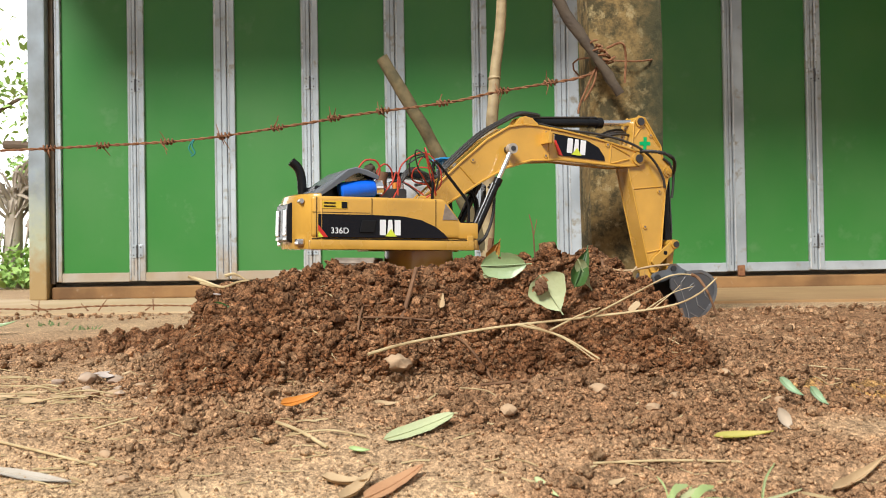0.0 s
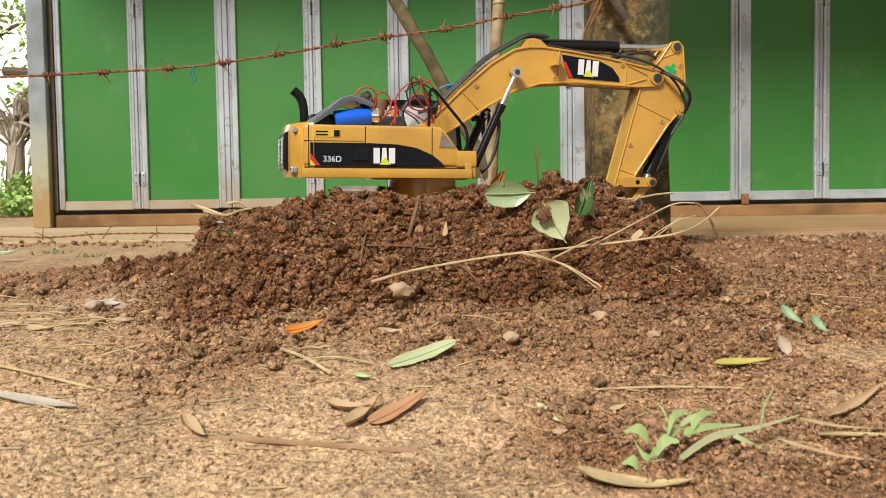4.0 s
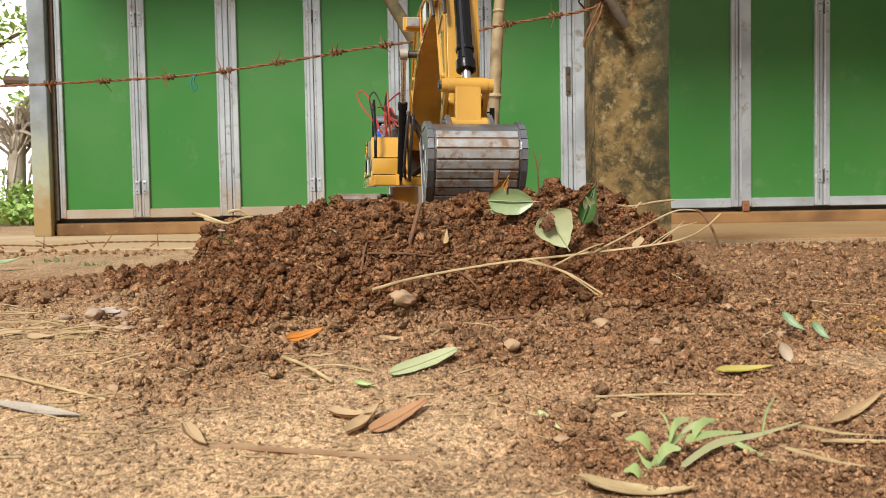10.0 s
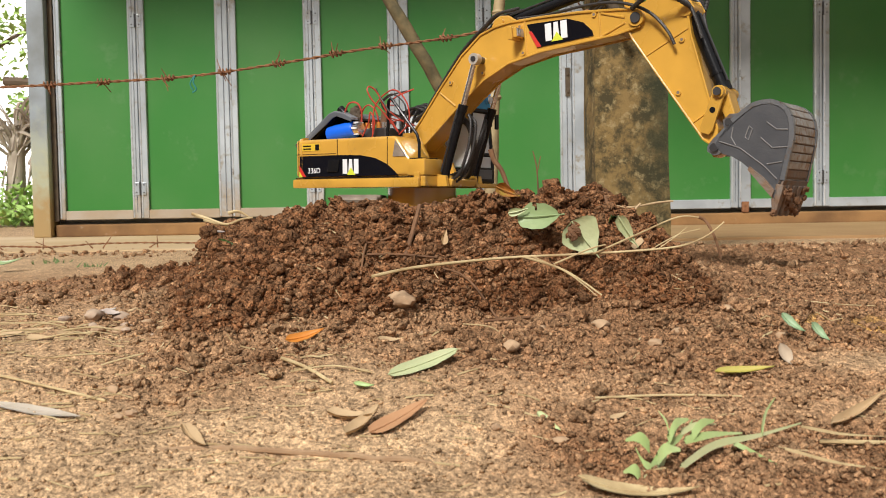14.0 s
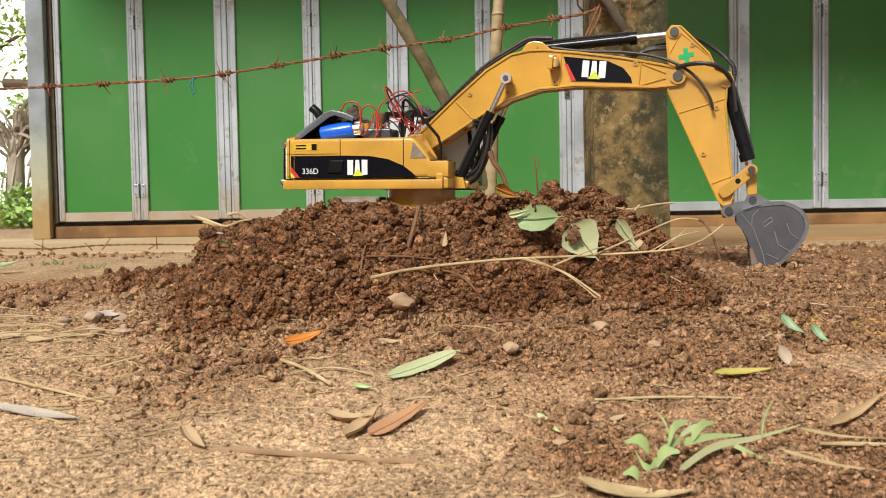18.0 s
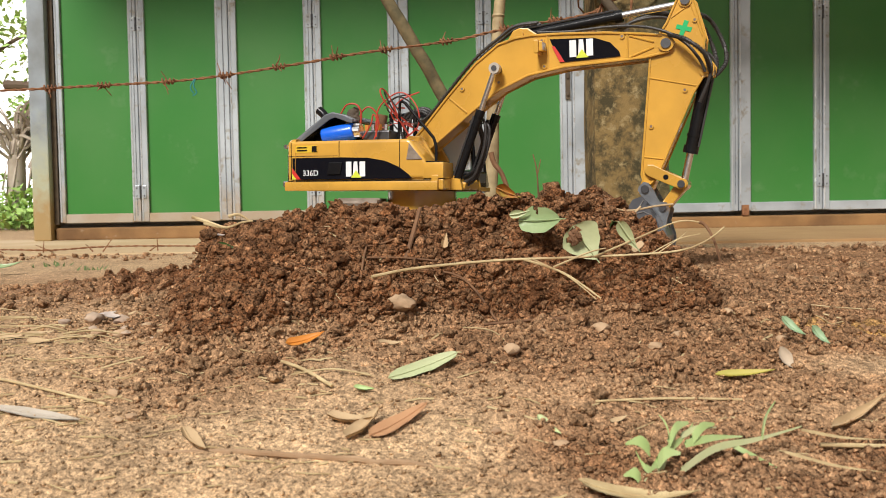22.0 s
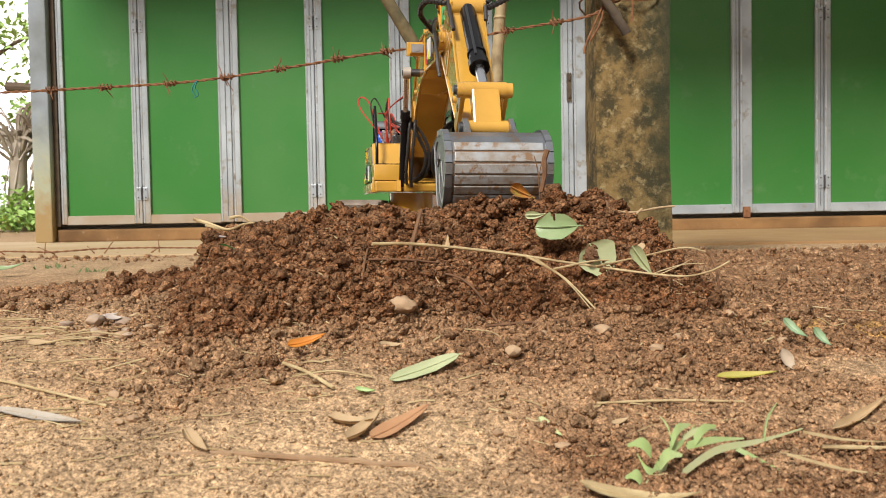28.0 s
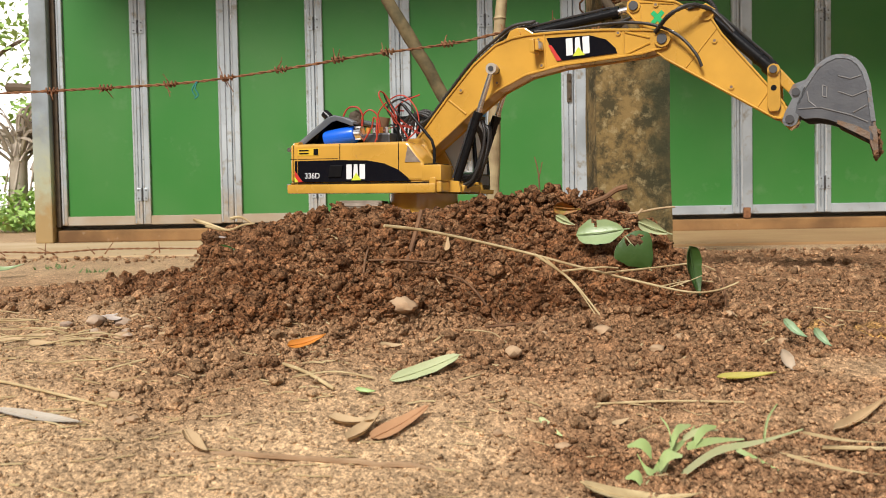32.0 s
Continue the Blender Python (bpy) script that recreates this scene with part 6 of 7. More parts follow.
for x0, y0, x1, y1 in ((-0.60, 1.12, -0.43, 1.13), (-0.56, 1.09, -0.44, 1.12), (-0.62, 1.07, -0.50, 1.085), (-0.40, 1.038, -0.375, 1.09), (-0.47, 1.0, -0.41, 1.01), (-0.50, 0.96, -0.44, 0.965), (-0.39, 0.985, -0.33, 1.0), (-0.36, 0.90, -0.30, 0.905), (0.42, 1.15, 0.50, 1.12), (0.46, 1.02, 0.53, 1.0), (-0.30, 0.86, -0.27, 0.885), (0.02, 0.99, 0.06, 0.965), (-0.28, 0.755, -0.245, 0.77), (0.36, 0.80, 0.40, 0.76)):
    mid = ((x0 + x1) / 2 + rng.uniform(-0.006, 0.006), (y0 + y1) / 2 + rng.uniform(-0.01, 0.01))
    stem("straw_bit", [on(x0, y0, 0.004), on(*mid, 0.006), on(x1, y1, 0.003)], rng.uniform(0.0004, 0.0008), STRAW, "scattered dry straw on the ground", "straw")
r_ = random.Random(58)
for _ in range(12):
    x, y, a = r_.uniform(-0.58, -0.34), r_.uniform(0.94, 1.26), r_.uniform(-0.6, 1.1)
    n = r_.uniform(0.012, 0.034)
    stem("straw_bit", [on(x - n * math.cos(a), y - n * math.sin(a), 0.006), on(x, y + r_.uniform(-0.008, 0.008), 0.010), on(x + n * math.cos(a), y + n * math.sin(a), 0.006)], r_.uniform(0.0005, 0.0011), STRAW, "scattered dry straw on the ground", "straw")
for _ in range(8):
    x, y, n = r_.uniform(-0.52, -0.28), r_.uniform(1.0, 1.28), r_.uniform(0.005, 0.011)
    leaf("pale_flake", on(x - n, y, 0.007), on(x + n, y + r_.uniform(-0.012, 0.012), 0.009), n * r_.uniform(0.6, 1.0), LEAFTAN if r_.random() < 0.5 else HUSK, "pale dry leaf flake on the ground", rib=False, cup=0.15, full=0.4)
stem("standing_twig", [on(-0.043, 1.112, 0.002), on(-0.036, 1.150, 0.016), on(-0.026, 1.205, 0.022)], 0.0027, TWIG, "brown stick standing in the heap", "stick", 0.0024)
stem("twig", [on(-0.085, 1.122, 0.010), on(-0.087, 1.090, 0.010), on(-0.088, 1.066, 0.004)], 0.0012, TWIG, "brown twig on the heap", "twig")
stem("twig", [on(-0.084, 1.100, 0.008), on(-0.045, 1.112, 0.008), on(-0.006, 1.125, 0.008)], 0.0012, TWIG, "brown twig lying across the heap", "twig")
stem("twig", [on(0.045, 1.085, 0.006), on(0.10, 1.09, 0.008), on(0.135, 1.085, 0.004)], 0.0016, TWIG, "brown twig lying on the heap", "twig")
stem("twig", [on(-0.05, 1.10, 0.006), on(0.02, 1.12, 0.01), on(0.06, 1.10, 0.008)], 0.0014, TWIG, "brown twig lying on the heap", "twig")
stem("twig", [on(-0.10, 1.115, 0.008), on(-0.075, 1.125, 0.010), on(-0.055, 1.14, 0.010)], 0.0012, TWIG, "brown twig lying on the heap", "twig")
stem("root", [on(0.208, 1.268, -0.01), on(0.205, 1.235, 0.014), on(0.204, 1.21, 0.004)], 0.0018, TWIG, "brown root hanging from the heap", "root")
thing("upright_twig", Mesh().tube(curve_points([on(0.127, 1.285, -0.01), near(0.125, 1.285, 0.268), near(0.120, 1.285, 0.292)], 5), 0.0009, 6, 0.0005).tube([near(0.125, 1.285, 0.262), near(0.130, 1.285, 0.285)], 0.0005, 5), TWIG, "thin forked twig standing on the heap", "twig")
thing("tan_curl", leaf_mesh(0.020, 0.007, cup=0.6, bend=0.2), LEAFTAN, "curled tan leaf in the heap", "leaf", at=frame_of(on(0.001, 1.16, 0.012), on(0.006, 1.195, 0.012), (0.2, -0.9, 0.4)))
dead = Mesh()
for pts in ([(-0.316, 1.27, 0.212), (-0.296, 1.265, 0.206), (-0.270, 1.255, 0.198), (-0.250, 1.25, 0.204), (-0.235, 1.25, 0.206)], [(-0.312, 1.268, 0.210), (-0.285, 1.262, 0.202), (-0.262, 1.255, 0.192), (-0.248, 1.24, 0.176)], [(-0.268, 1.262, 0.212), (-0.255, 1.262, 0.214), (-0.240, 1.26, 0.205)], [(-0.30, 1.266, 0.204), (-0.27, 1.258, 0.197), (-0.245, 1.255, 0.193)]):
    dead.tube(curve_points([near(p[0], p[1] - 0.015, p[2] + 0.007) for p in pts], 6), 0.0017, 6, 0.0009)
thing("straw_tuft", dead, STRAW, "broken dry straw tuft on the heap's crest", "straw", smooth=True)
for pts in ([(0.20, 1.245, 0.225), (0.235, 1.25, 0.217), (0.275, 1.27, 0.222), (0.30, 1.28, 0.224)], [(0.210, 1.24, 0.20), (0.235, 1.235, 0.21), (0.25, 1.24, 0.222)]):
    stem("twig", [near(*p) for p in pts], 0.0014, LEAFTAN, "pale twig on the heap's edge", "twig")

# short broken straws and husks on the sand
r_ = random.Random(77)
bits = Mesh()
for _ in range(420):
    y = 0.50 + 0.75 * r_.random() ** 0.8
    x = r_.uniform(-0.47, 0.02) * y / 0.9 if r_.random() < 0.75 else r_.uniform(0.0, 0.5) * y
    a, n = r_.uniform(-0.7, 0.7) + (math.pi if r_.random() < 0.5 else 0), r_.uniform(0.003, 0.013)
    line = [on(x + u * n * math.cos(a), y + u * n * math.sin(a), 0.0012) for u in (-1, 0, 1)]
    bits.tube(line, r_.uniform(0.0003, 0.0008), 4)
tagged(new("straw_litter", bits.data("straw_litter", STRAW)), "short broken straw bits scattered on the sand", "straw", kind="stuff")

rng = random.Random(12)


def stone(x, y, r, material, label, level=3, flat_=0.75):
    v, f = lump(rng, level)
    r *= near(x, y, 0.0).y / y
    v = np.array([0.35 * q / np.linalg.norm(q) + 0.65 * q for q in v])
    m = Mesh().add([tuple(q * (1, 1, flat_) * r) for q in v], [tuple(int(i) for i in q) for q in f])
    return thing("stone", m, material, label, "stone", "loose stones", smooth=True, at=Matrix.Translation(Vector(on(x, y, r * 0.4))) @ Matrix.Rotation(rng.uniform(0, 6.28), 4, "Z"))


stone(-0.044, 1.052, 0.0165, STONE, "rounded tan stone at the foot of the heap")
for x, y, r in ((0.164, 1.031, 0.010), (0.063, 0.915, 0.0085), (-0.379, 1.082, 0.011), (-0.354, 1.076, 0.010), (-0.332, 1.104, 0.008), (0.036, 0.686, 0.0042), (0.0785, 0.663, 0.0055), (-0.27, 0.80, 0.0055), (0.20, 0.93, 0.008), (0.235, 0.98, 0.009), (-0.16, 1.0, 0.005), (0.10, 1.0, 0.007), (0.30, 1.04, 0.007), (-0.02, 0.995, 0.006), (-0.235, 0.735, 0.005), (-0.243, 0.728, 0.004), (0.33, 0.96, 0.006)):
    stone(x, y, r, STONE, "small brown stone on the soil", 2)

for x, y, r in ((-0.412, 1.165, 0.0120), (-0.385, 1.180, 0.0110), (-0.44, 1.145, 0.008), (-0.36, 1.12, 0.006), (-0.40, 1.125, 0.006), (-0.345, 1.07, 0.0055), (-0.30, 1.02, 0.005)):
    stone(x, y, r, PEBBLE, "small pinkish pebble beside the heap", 2, 0.6)

# grass tuft close by
tuft = tagged(new("grass_tuft"), "pale green uprooted grass tuft on the soil", "grass")
tuft.matrix_basis = Matrix.Translation(on(0.134, 0.588, 0.004))


def blade(name, pts, w, material, label=""):
    """A juicy blade through points (across, away, up) in millimetres."""
    line = curve_points([(a / 1000, b / 1000, c / 1000) for a, b, c in pts], 6)
    k = len(line) - 1
    m = Mesh()
    for i, p in enumerate(line):
        h = w * (0.55 + 0.45 * math.sin(math.pi * min(1.0, i / k + 0.25))) * (1 - 0.7 * (i / k) ** 3)
        m.v += [tuple(p + Vector((0, -0.25, 0.45)) * h), tuple(p + Vector((0, -0.35, -0.35)) * h), tuple(p + Vector((0, 0.4, 0)) * h)]
    for i in range(k):
        for j in range(3):
            m.f.append((3 * i + j, 3 * i + (j + 1) % 3, 3 * i + 3 + (j + 1) % 3, 3 * i + 3 + j))
    part(name, m, material, tuft, label, smooth=True)


for pts, w, material in (([(-14, -6, -8), (-4, 0, 4), (8, 4, 12), (16, 8, 20)], 0.008, JUICY), ([(-16, -8, -10), (-6, -4, -4), (0, 0, 6), (6, 4, 16)], 0.007, PALESTEM), ([(6, -4, -4), (28, 6, 6), (56, 14, 9), (84, 22, 14)], 0.006, PALESTEM),
                         ([(58, 14, 10), (61, 16, 22), (68, 20, 30)], 0.005, JUICY), ([(10, 2, 10), (26, 6, 12), (46, 12, 11)], 0.006, JUICY), ([(40, 10, 6), (52, 8, 0), (64, 6, -6)], 0.004, JUICY),
                         ([(2, 4, 10), (0, 6, 20), (-4, 8, 26)], 0.004, JUICY), ([(8, 4, 14), (18, 6, 18), (30, 10, 17)], 0.005, PALESTEM), ([(-10, -6, -4), (-16, -8, 0), (-20, -6, 8)], 0.006, JUICY)):
    blade("stem" if material == PALESTEM else "blade", pts, w, material)
for pts, w in (([(-12, -4, 8), (-18, -6, 14), (-26, -8, 13)], 0.010), ([(0, 0, 12), (4, 0, 20), (12, 2, 22)], 0.010), ([(-8, -6, 2), (-4, -10, 8), (4, -12, 8)], 0.011), ([(14, 4, 12), (20, 4, 19), (28, 6, 20)], 0.009), ([(-18, -8, -8), (-22, -10, -3), (-28, -12, -4)], 0.010)):
    blade("leaflet", pts, w, JUICY)
for pts in ([(84, 22, 12), (110, 26, 6), (140, 34, 2)], [(70, 10, 2), (100, 6, -6), (130, 4, -10)]):
    blade("dry_blade", pts, 0.0024, STRAW, "dry straw-coloured blade")

# wire lying at the apron's edge
gw, gline = twisted([(-1.75, 2.98, 0.112), (-1.36, 2.98, 0.116), (-1.175, 2.97, 0.112), (-1.04, 3.0, 0.118), (-0.86, 3.0, 0.118), (-0.62, 2.98, 0.112)], 0.0017, 120, 14)
ground_wire = thing("fallen_wire", gw, RUST, "old barbed wire lying along the apron's edge", "wire")
for x, dx, h in ((-1.32, -0.03, 0.030), (-1.20, 0.005, 0.05), (-1.17, -0.05, 0.03), (-1.02, 0.03, 0.055), (-1.05, -0.02, 0.03), (-0.855, 0.0, 0.055), (-0.88, 0.03, 0.02), (-1.45, 0.02, 0.04)):
    part("barb", Mesh().tube([(x, 2.975, 0.105), (x + dx, 2.97, 0.110 + 0.6 * h)], 0.0022, 5, 0.0010), RUST, ground_wire)
for x, y, r in ((-0.95, 2.4, 0.05), (-0.78, 2.2, 0.035)):
    m = Mesh()
    for i in range(16):
        a, s = rng.uniform(0, 6.28), rng.uniform(0.2, 1)
        p = Vector((x + math.cos(a) * r * s, y + math.sin(a) * r * s, 0.0))
        p.z = ground_z(p.x, p.y)
        q = p + Vector((rng.uniform(-0.012, 0.012), rng.uniform(-0.01, 0.01), rng.uniform(0.005, 0.015)))
        m.add([p + Vector((-0.003, 0, 0)), p + Vector((0.003, 0, 0)), q, p + Vector((0, 0.003, 0))], [(0, 1, 2), (1, 3, 2), (3, 0, 2)])
    thing("weed", m, WEEDM, "small green weed on bare ground", "plant")
leaf("green_leaf", (-0.98, 2.1, 0.112), (-0.90, 2.12, 0.120), 0.02, LEAFGREEN, "long green leaf on the bare ground", normal=(0, -0.4, 0.9))

# ---- garden beside the doors ----
# Glowing sheet added so the sky shows white; the world sky is greyer.
sky_glow = bpy.data.materials.new("glowing_sky_sheet")
sky_glow.use_nodes = True
sky_glow.node_tree.nodes["Principled BSDF"].inputs["Base Color"].default_value = (0.8, 0.8, 0.8, 1)
sky_glow.node_tree.nodes["Principled BSDF"].inputs["Emission Color"].default_value = (1.0, 1.0, 1.0, 1)
sky_glow.node_tree.nodes["Principled BSDF"].inputs["Emission Strength"].default_value = 1.1
tagged(new("backdrop", Mesh().box(-140, -20, 150, 151, -2, 90).data("backdrop", sky_glow)), "glowing white sheet for the sky far behind the garden", "sky", kind="structure")


def leafy(name, label, boxes, count, size, material, seed, trunk=None):
    """A plant of many small leaves within balls (x, y, z, r), with its stem."""
    r_ = random.Random(seed)
    plant = tagged(new(name), label, "tree" if trunk else "shrub")
    m = Mesh()
    for _ in range(count):
        cx, cy, cz, cr = boxes[r_.randrange(len(boxes))]
        d = Vector((r_.gauss(0, 1), r_.gauss(0, 1), r_.gauss(0, 1))).normalized() * cr * r_.random() ** 0.45
        p = Vector((cx, cy, cz)) + d
        if p.z < 0.1:
            continue
        s = size * r_.uniform(0.6, 1.3)
        t = Euler((r_.uniform(-1, 1), r_.uniform(-1, 1), r_.uniform(0, 6.28))).to_matrix()
        m.add([p + t @ Vector(q) * s for q in ((-0.5, 0, 0), (-0.1, 0.24, 0.06), (0.5, 0, -0.05), (-0.1, -0.24, 0.06))], [(0, 1, 2), (0, 2, 3)])
    part("crown", m, material, plant)
    if trunk:
        for pts, r0, r1 in trunk:
            part("trunk" if r0 > 0.05 else "limb", Mesh().tube(curve_points(pts, 5), r0, 8, r1), TRUNKM, plant, smooth=True)
    return plant


leafy("garden_shrub", "bright green leafy garden shrub in daylight", [(-3.3, 7.6, 0.10, 0.32), (-3.6, 7.9, 0.15, 0.40), (-3.0, 7.9, 0.15, 0.35), (-3.9, 8.0, 0.15, 0.4), (-3.2, 8.4, 0.35, 0.3)], 2600, 0.09, FOLIAGE, 1)
leafy("garden_shrub", "bright green leafy garden shrub in daylight", [(-3.15, 8.6, 0.75, 0.22), (-3.0, 8.6, 0.45, 0.3), (-4.3, 8.4, 0.3, 0.5)], 700, 0.09, FOLIAGE, 2)
leafy("garden_tree", "sparse bright green tree crown against the sky", [(-3.9, 9.2, 1.85, 0.35), (-3.6, 9.2, 1.45, 0.25), (-4.3, 9.4, 1.7, 0.5), (-3.75, 9.0, 1.15, 0.16), (-4.1, 9.3, 2.3, 0.5), (-3.5, 9.3, 1.75, 0.18)], 620, 0.10, FOLIAGE, 3, [([(-4.9, 9.4, 0.0), (-4.8, 9.4, 0.9), (-4.5, 9.4, 1.9)], 0.09, 0.05), ([(-4.6, 9.4, 1.4), (-4.0, 9.2, 1.75), (-3.7, 9.2, 1.9)], 0.03, 0.012), ([(-4.0, 9.2, 1.4), (-3.65, 9.1, 1.35), (-3.4, 9.0, 1.1)], 0.045, 0.03)])
palm = tagged(new("dry_banana_plant"), "dead banana plant with hanging brown fronds", "plant")
r_ = random.Random(5)
part("stem", Mesh().tube([(-3.45, 8.0, 0.05), (-3.42, 8.0, 0.45), (-3.40, 8.0, 0.85)], 0.09, 9, 0.06), DRYPALM, palm, smooth=True)
for i in range(60):
    a = r_.uniform(-1.5, 1.5)
    out, drop = r_.uniform(0.30, 0.75), r_.uniform(0.10, 0.60)
    top = Vector((-3.42 + math.sin(a) * out * 0.5, 8.0 + r_.uniform(-0.2, 0.2), r_.uniform(0.80, 1.08)))
    tip = Vector((-3.42 + math.sin(a) * out, 7.95 + r_.uniform(-0.35, 0.3), top.z - drop))
    m = Mesh().tube(curve_points([(-3.41, 8.0, r_.uniform(0.55, 0.85)), top, (top + tip) / 2 + Vector((math.sin(a) * 0.12, 0, 0.06)), tip], 5), [0.003 + 0.011 * abs(math.sin(2.2 * math.pi * k / 15 + i)) for k in range(16)], 4)
    part("frond", m, DRYPALM, palm)

# ---- leaves and stalks that the digging moves ----
def turned(p, a, tilt=(0.0, 0.0)):
    """A pose at p, turned by a degrees about y, then tipped."""
    return Matrix.Translation(p) @ Matrix.Rotation(radians(a), 4, "Y") @ Matrix.Rotation(radians(tilt[0]), 4, "X") @ Matrix.Rotation(radians(tilt[1]), 4, "Z")


# Leaf sizes shrink with the same pull toward the camera.
NEARER = 0.752


def moving_leaf(name, length, width, material, label, back=None, **kw):
    """A leaf whose blade faces -y, with x along it."""
    length, width = length * NEARER, width * NEARER
    m = leaf_mesh(length, width, **kw)
    m.v = [(x, -z, y) for x, y, z in m.v]
    ob = thing(name, m, material, label, "leaf", smooth=True)
    if back:
        ob.data.materials.append(back)
        ob.data.polygons.foreach_set("material_index", [i % 2 for i in range(len(ob.data.polygons))])
    part("midrib", Mesh().tube([(-length * 0.5, -0.0004, 0), (0, -0.0012 + kw.get("cup", 0.2) * width * 0.3, 0), (length * 0.62, -0.0004, 0.001)], 0.0007, 5, 0.0006), material, ob)
    return ob


LEAF_A = moving_leaf("broad_leaf", 0.056, 0.034, LEAFGREEN, "broad green leaf with a chewed hole on the heap", cup=0.15, bend=0.03, holes=((0.42, 0.75, 0.07), (0.36, 0.80, 0.05)), blunt=0.85, full=0.6)
LEAF_B = moving_leaf("heart_leaf", 0.048, 0.047, LEAFPALE, "pale heart-shaped leaf with a large bite on the heap", cup=0.1, bend=0.05, holes=((0.22, -0.3, 0.16), (0.08, 0.0, 0.14)), blunt=0.62, back=LEAFDARK)
r_ = random.Random(41)
for _ in range(9):
    lv, lf = lump(r_, 2)
    c, r = (r_.uniform(-0.013, -0.004), r_.uniform(-0.006, -0.002), r_.uniform(-0.009, 0.002)), r_.uniform(0.0022, 0.0044)
    part("soil_crumb", Mesh().add([tuple(c[q] + r * p[q] for q in range(3)) for p in lv], [tuple(int(q) for q in p) for p in lf]), DUGSOIL, LEAF_B, "moist soil crumb on the leaf")
LEAF_C = moving_leaf("folded_leaf", 0.057, 0.021, LEAFDARK, "folded dark green leaf standing in the heap", cup=0.45, bend=0.1)
LEAF_D = moving_leaf("slim_leaf", 0.040, 0.015, LEAFPALE, "slim pale green leaf on the heap", cup=0.2, bend=0.06)
LEAF_E = moving_leaf("small_leaf", 0.022, 0.010, LEAFPALE, "small pale leaf on the heap", cup=0.2, bend=0.06)
LEAF_O = moving_leaf("rotting_leaf", 0.030, 0.016, LEAFROT, "rotting orange leaf on the heap", cup=0.4, bend=0.1)
stub = Mesh().tube(curve_points([(0, 0, -0.022), (0.0015, 0, -0.004), (-0.0006, 0, 0.008), (0.001, 0, 0.019)], 5), 0.0022, 7, 0.0028)
STUB = thing("twig_stub", stub, TWIG, "short knobbly brown twig in the heap", "twig", smooth=True)


STALK_C = Vector((0.0516, 0.8385, 0.1706))
stalk = Mesh()
stalk.tube(curve_points([(-0.1085, -0.0451, -0.0123), (-0.0725, -0.0226, -0.0047), (-0.0029, 0.0075, 0.0039), (0.0529, 0.0075, 0.0092), (0.1096, 0.0000, 0.0154), (0.1480, 0.0000, 0.0210), (0.1697, 0.0000, 0.0302), (0.1851, 0.0000, 0.0433)], 7), 0.0014, 7, 0.0007)
STALK = thing("straw_stalk", stalk, STRAW, "long dry branching straw stalk lying over the heap", "straw", smooth=True)
for line, r in (([(0.0159, 0.0000, 0.0065), (0.0509, -0.0075, -0.0032), (0.0807, -0.0226, -0.0214)], 0.002), ([(0.0760, 0.0000, 0.0117), (0.1175, 0.0150, 0.0306), (0.1493, 0.0150, 0.0457), (0.1703, 0.0150, 0.0458)], 0.0016), ([(0.1240, 0.0000, 0.0171), (0.1475, 0.0075, 0.0303), (0.1668, 0.0075, 0.0363)], 0.0009), ([(0.1312, 0.0000, 0.0189), (0.1433, 0.0000, 0.0282), (0.1539, 0.0000, 0.0377)], 0.0008), ([(0.0231, 0.0000, 0.0073), (0.0531, -0.0090, -0.0051), (0.0767, -0.0241, -0.0221)], 0.0012), ([(0.0423, 0.0000, 0.0012), (0.0712, 0.0000, 0.0151), (0.0857, 0.0000, 0.0197)], 0.0016)):
    part("side_stem", Mesh().tube(curve_points(line, 6), r * 0.6, 6, r * 0.35), STRAW, STALK, smooth=True)
part("rusty_curl", Mesh().tube(curve_points([(0.1674, 0.0150, 0.0464), (0.1737, 0.0150, 0.0428), (0.1799, 0.0075, 0.0298), (0.1861, 0.0075, 0.0127)], 6), 0.0014, 6, 0.001), TWIG, STALK, "dark dry stem tip", smooth=True)


def soil_load(seed, name_label):
    """Clods that fill the bucket, in the bucket's space."""
    r_ = random.Random(seed)
    spots = []
    for _ in range(1500):
        x, z = r_.uniform(-0.045, 0.070), r_.uniform(-0.115, -0.020)
        if (x - 0.010) ** 2 * 0.60 + (z + 0.068) ** 2 > 0.043 ** 2:
            continue
        s = 0.0018 + 0.0045 * r_.random() ** 3
        spots.append((x, r_.uniform(-0.046, 0.046), z, s, 1.0))
    return scatter("dug_soil", spots, SOIL, name_label, "soil", 2, r_, kind="stuff")


LOAD_1 = soil_load(3, "dug brown soil carried in the bucket and dumped")
LOAD_2 = soil_load(8, "second bucketful of dug brown soil")


def heaped_soil(seed, label):
    """A low dome of clods that the bucket pushes up along the crest."""
    r_ = random.Random(seed)
    spots = []
    while len(spots) < 900:
        x, y, z = r_.uniform(-1, 1), r_.uniform(-1, 1), r_.uniform(-0.4, 1)
        if 0.45 < x * x + y * y + z * z < 1.0 + 0.25 * noise.noise(Vector((x * 3, y * 3, z * 3 + seed))):
            spots.append((x * 0.075, y * 0.036, z * 0.040, 0.0016 + 0.0044 * r_.random() ** 3, r_.uniform(0.75, 1)))
    return scatter("heaped_soil", spots, SOIL, label, "soil", 2, r_, kind="stuff")


HEAP_1 = heaped_soil(2, "crumbly brown soil pushed up on the crest")
HEAP_2 = heaped_soil(5, "second mound of crumbly brown soil on the crest")


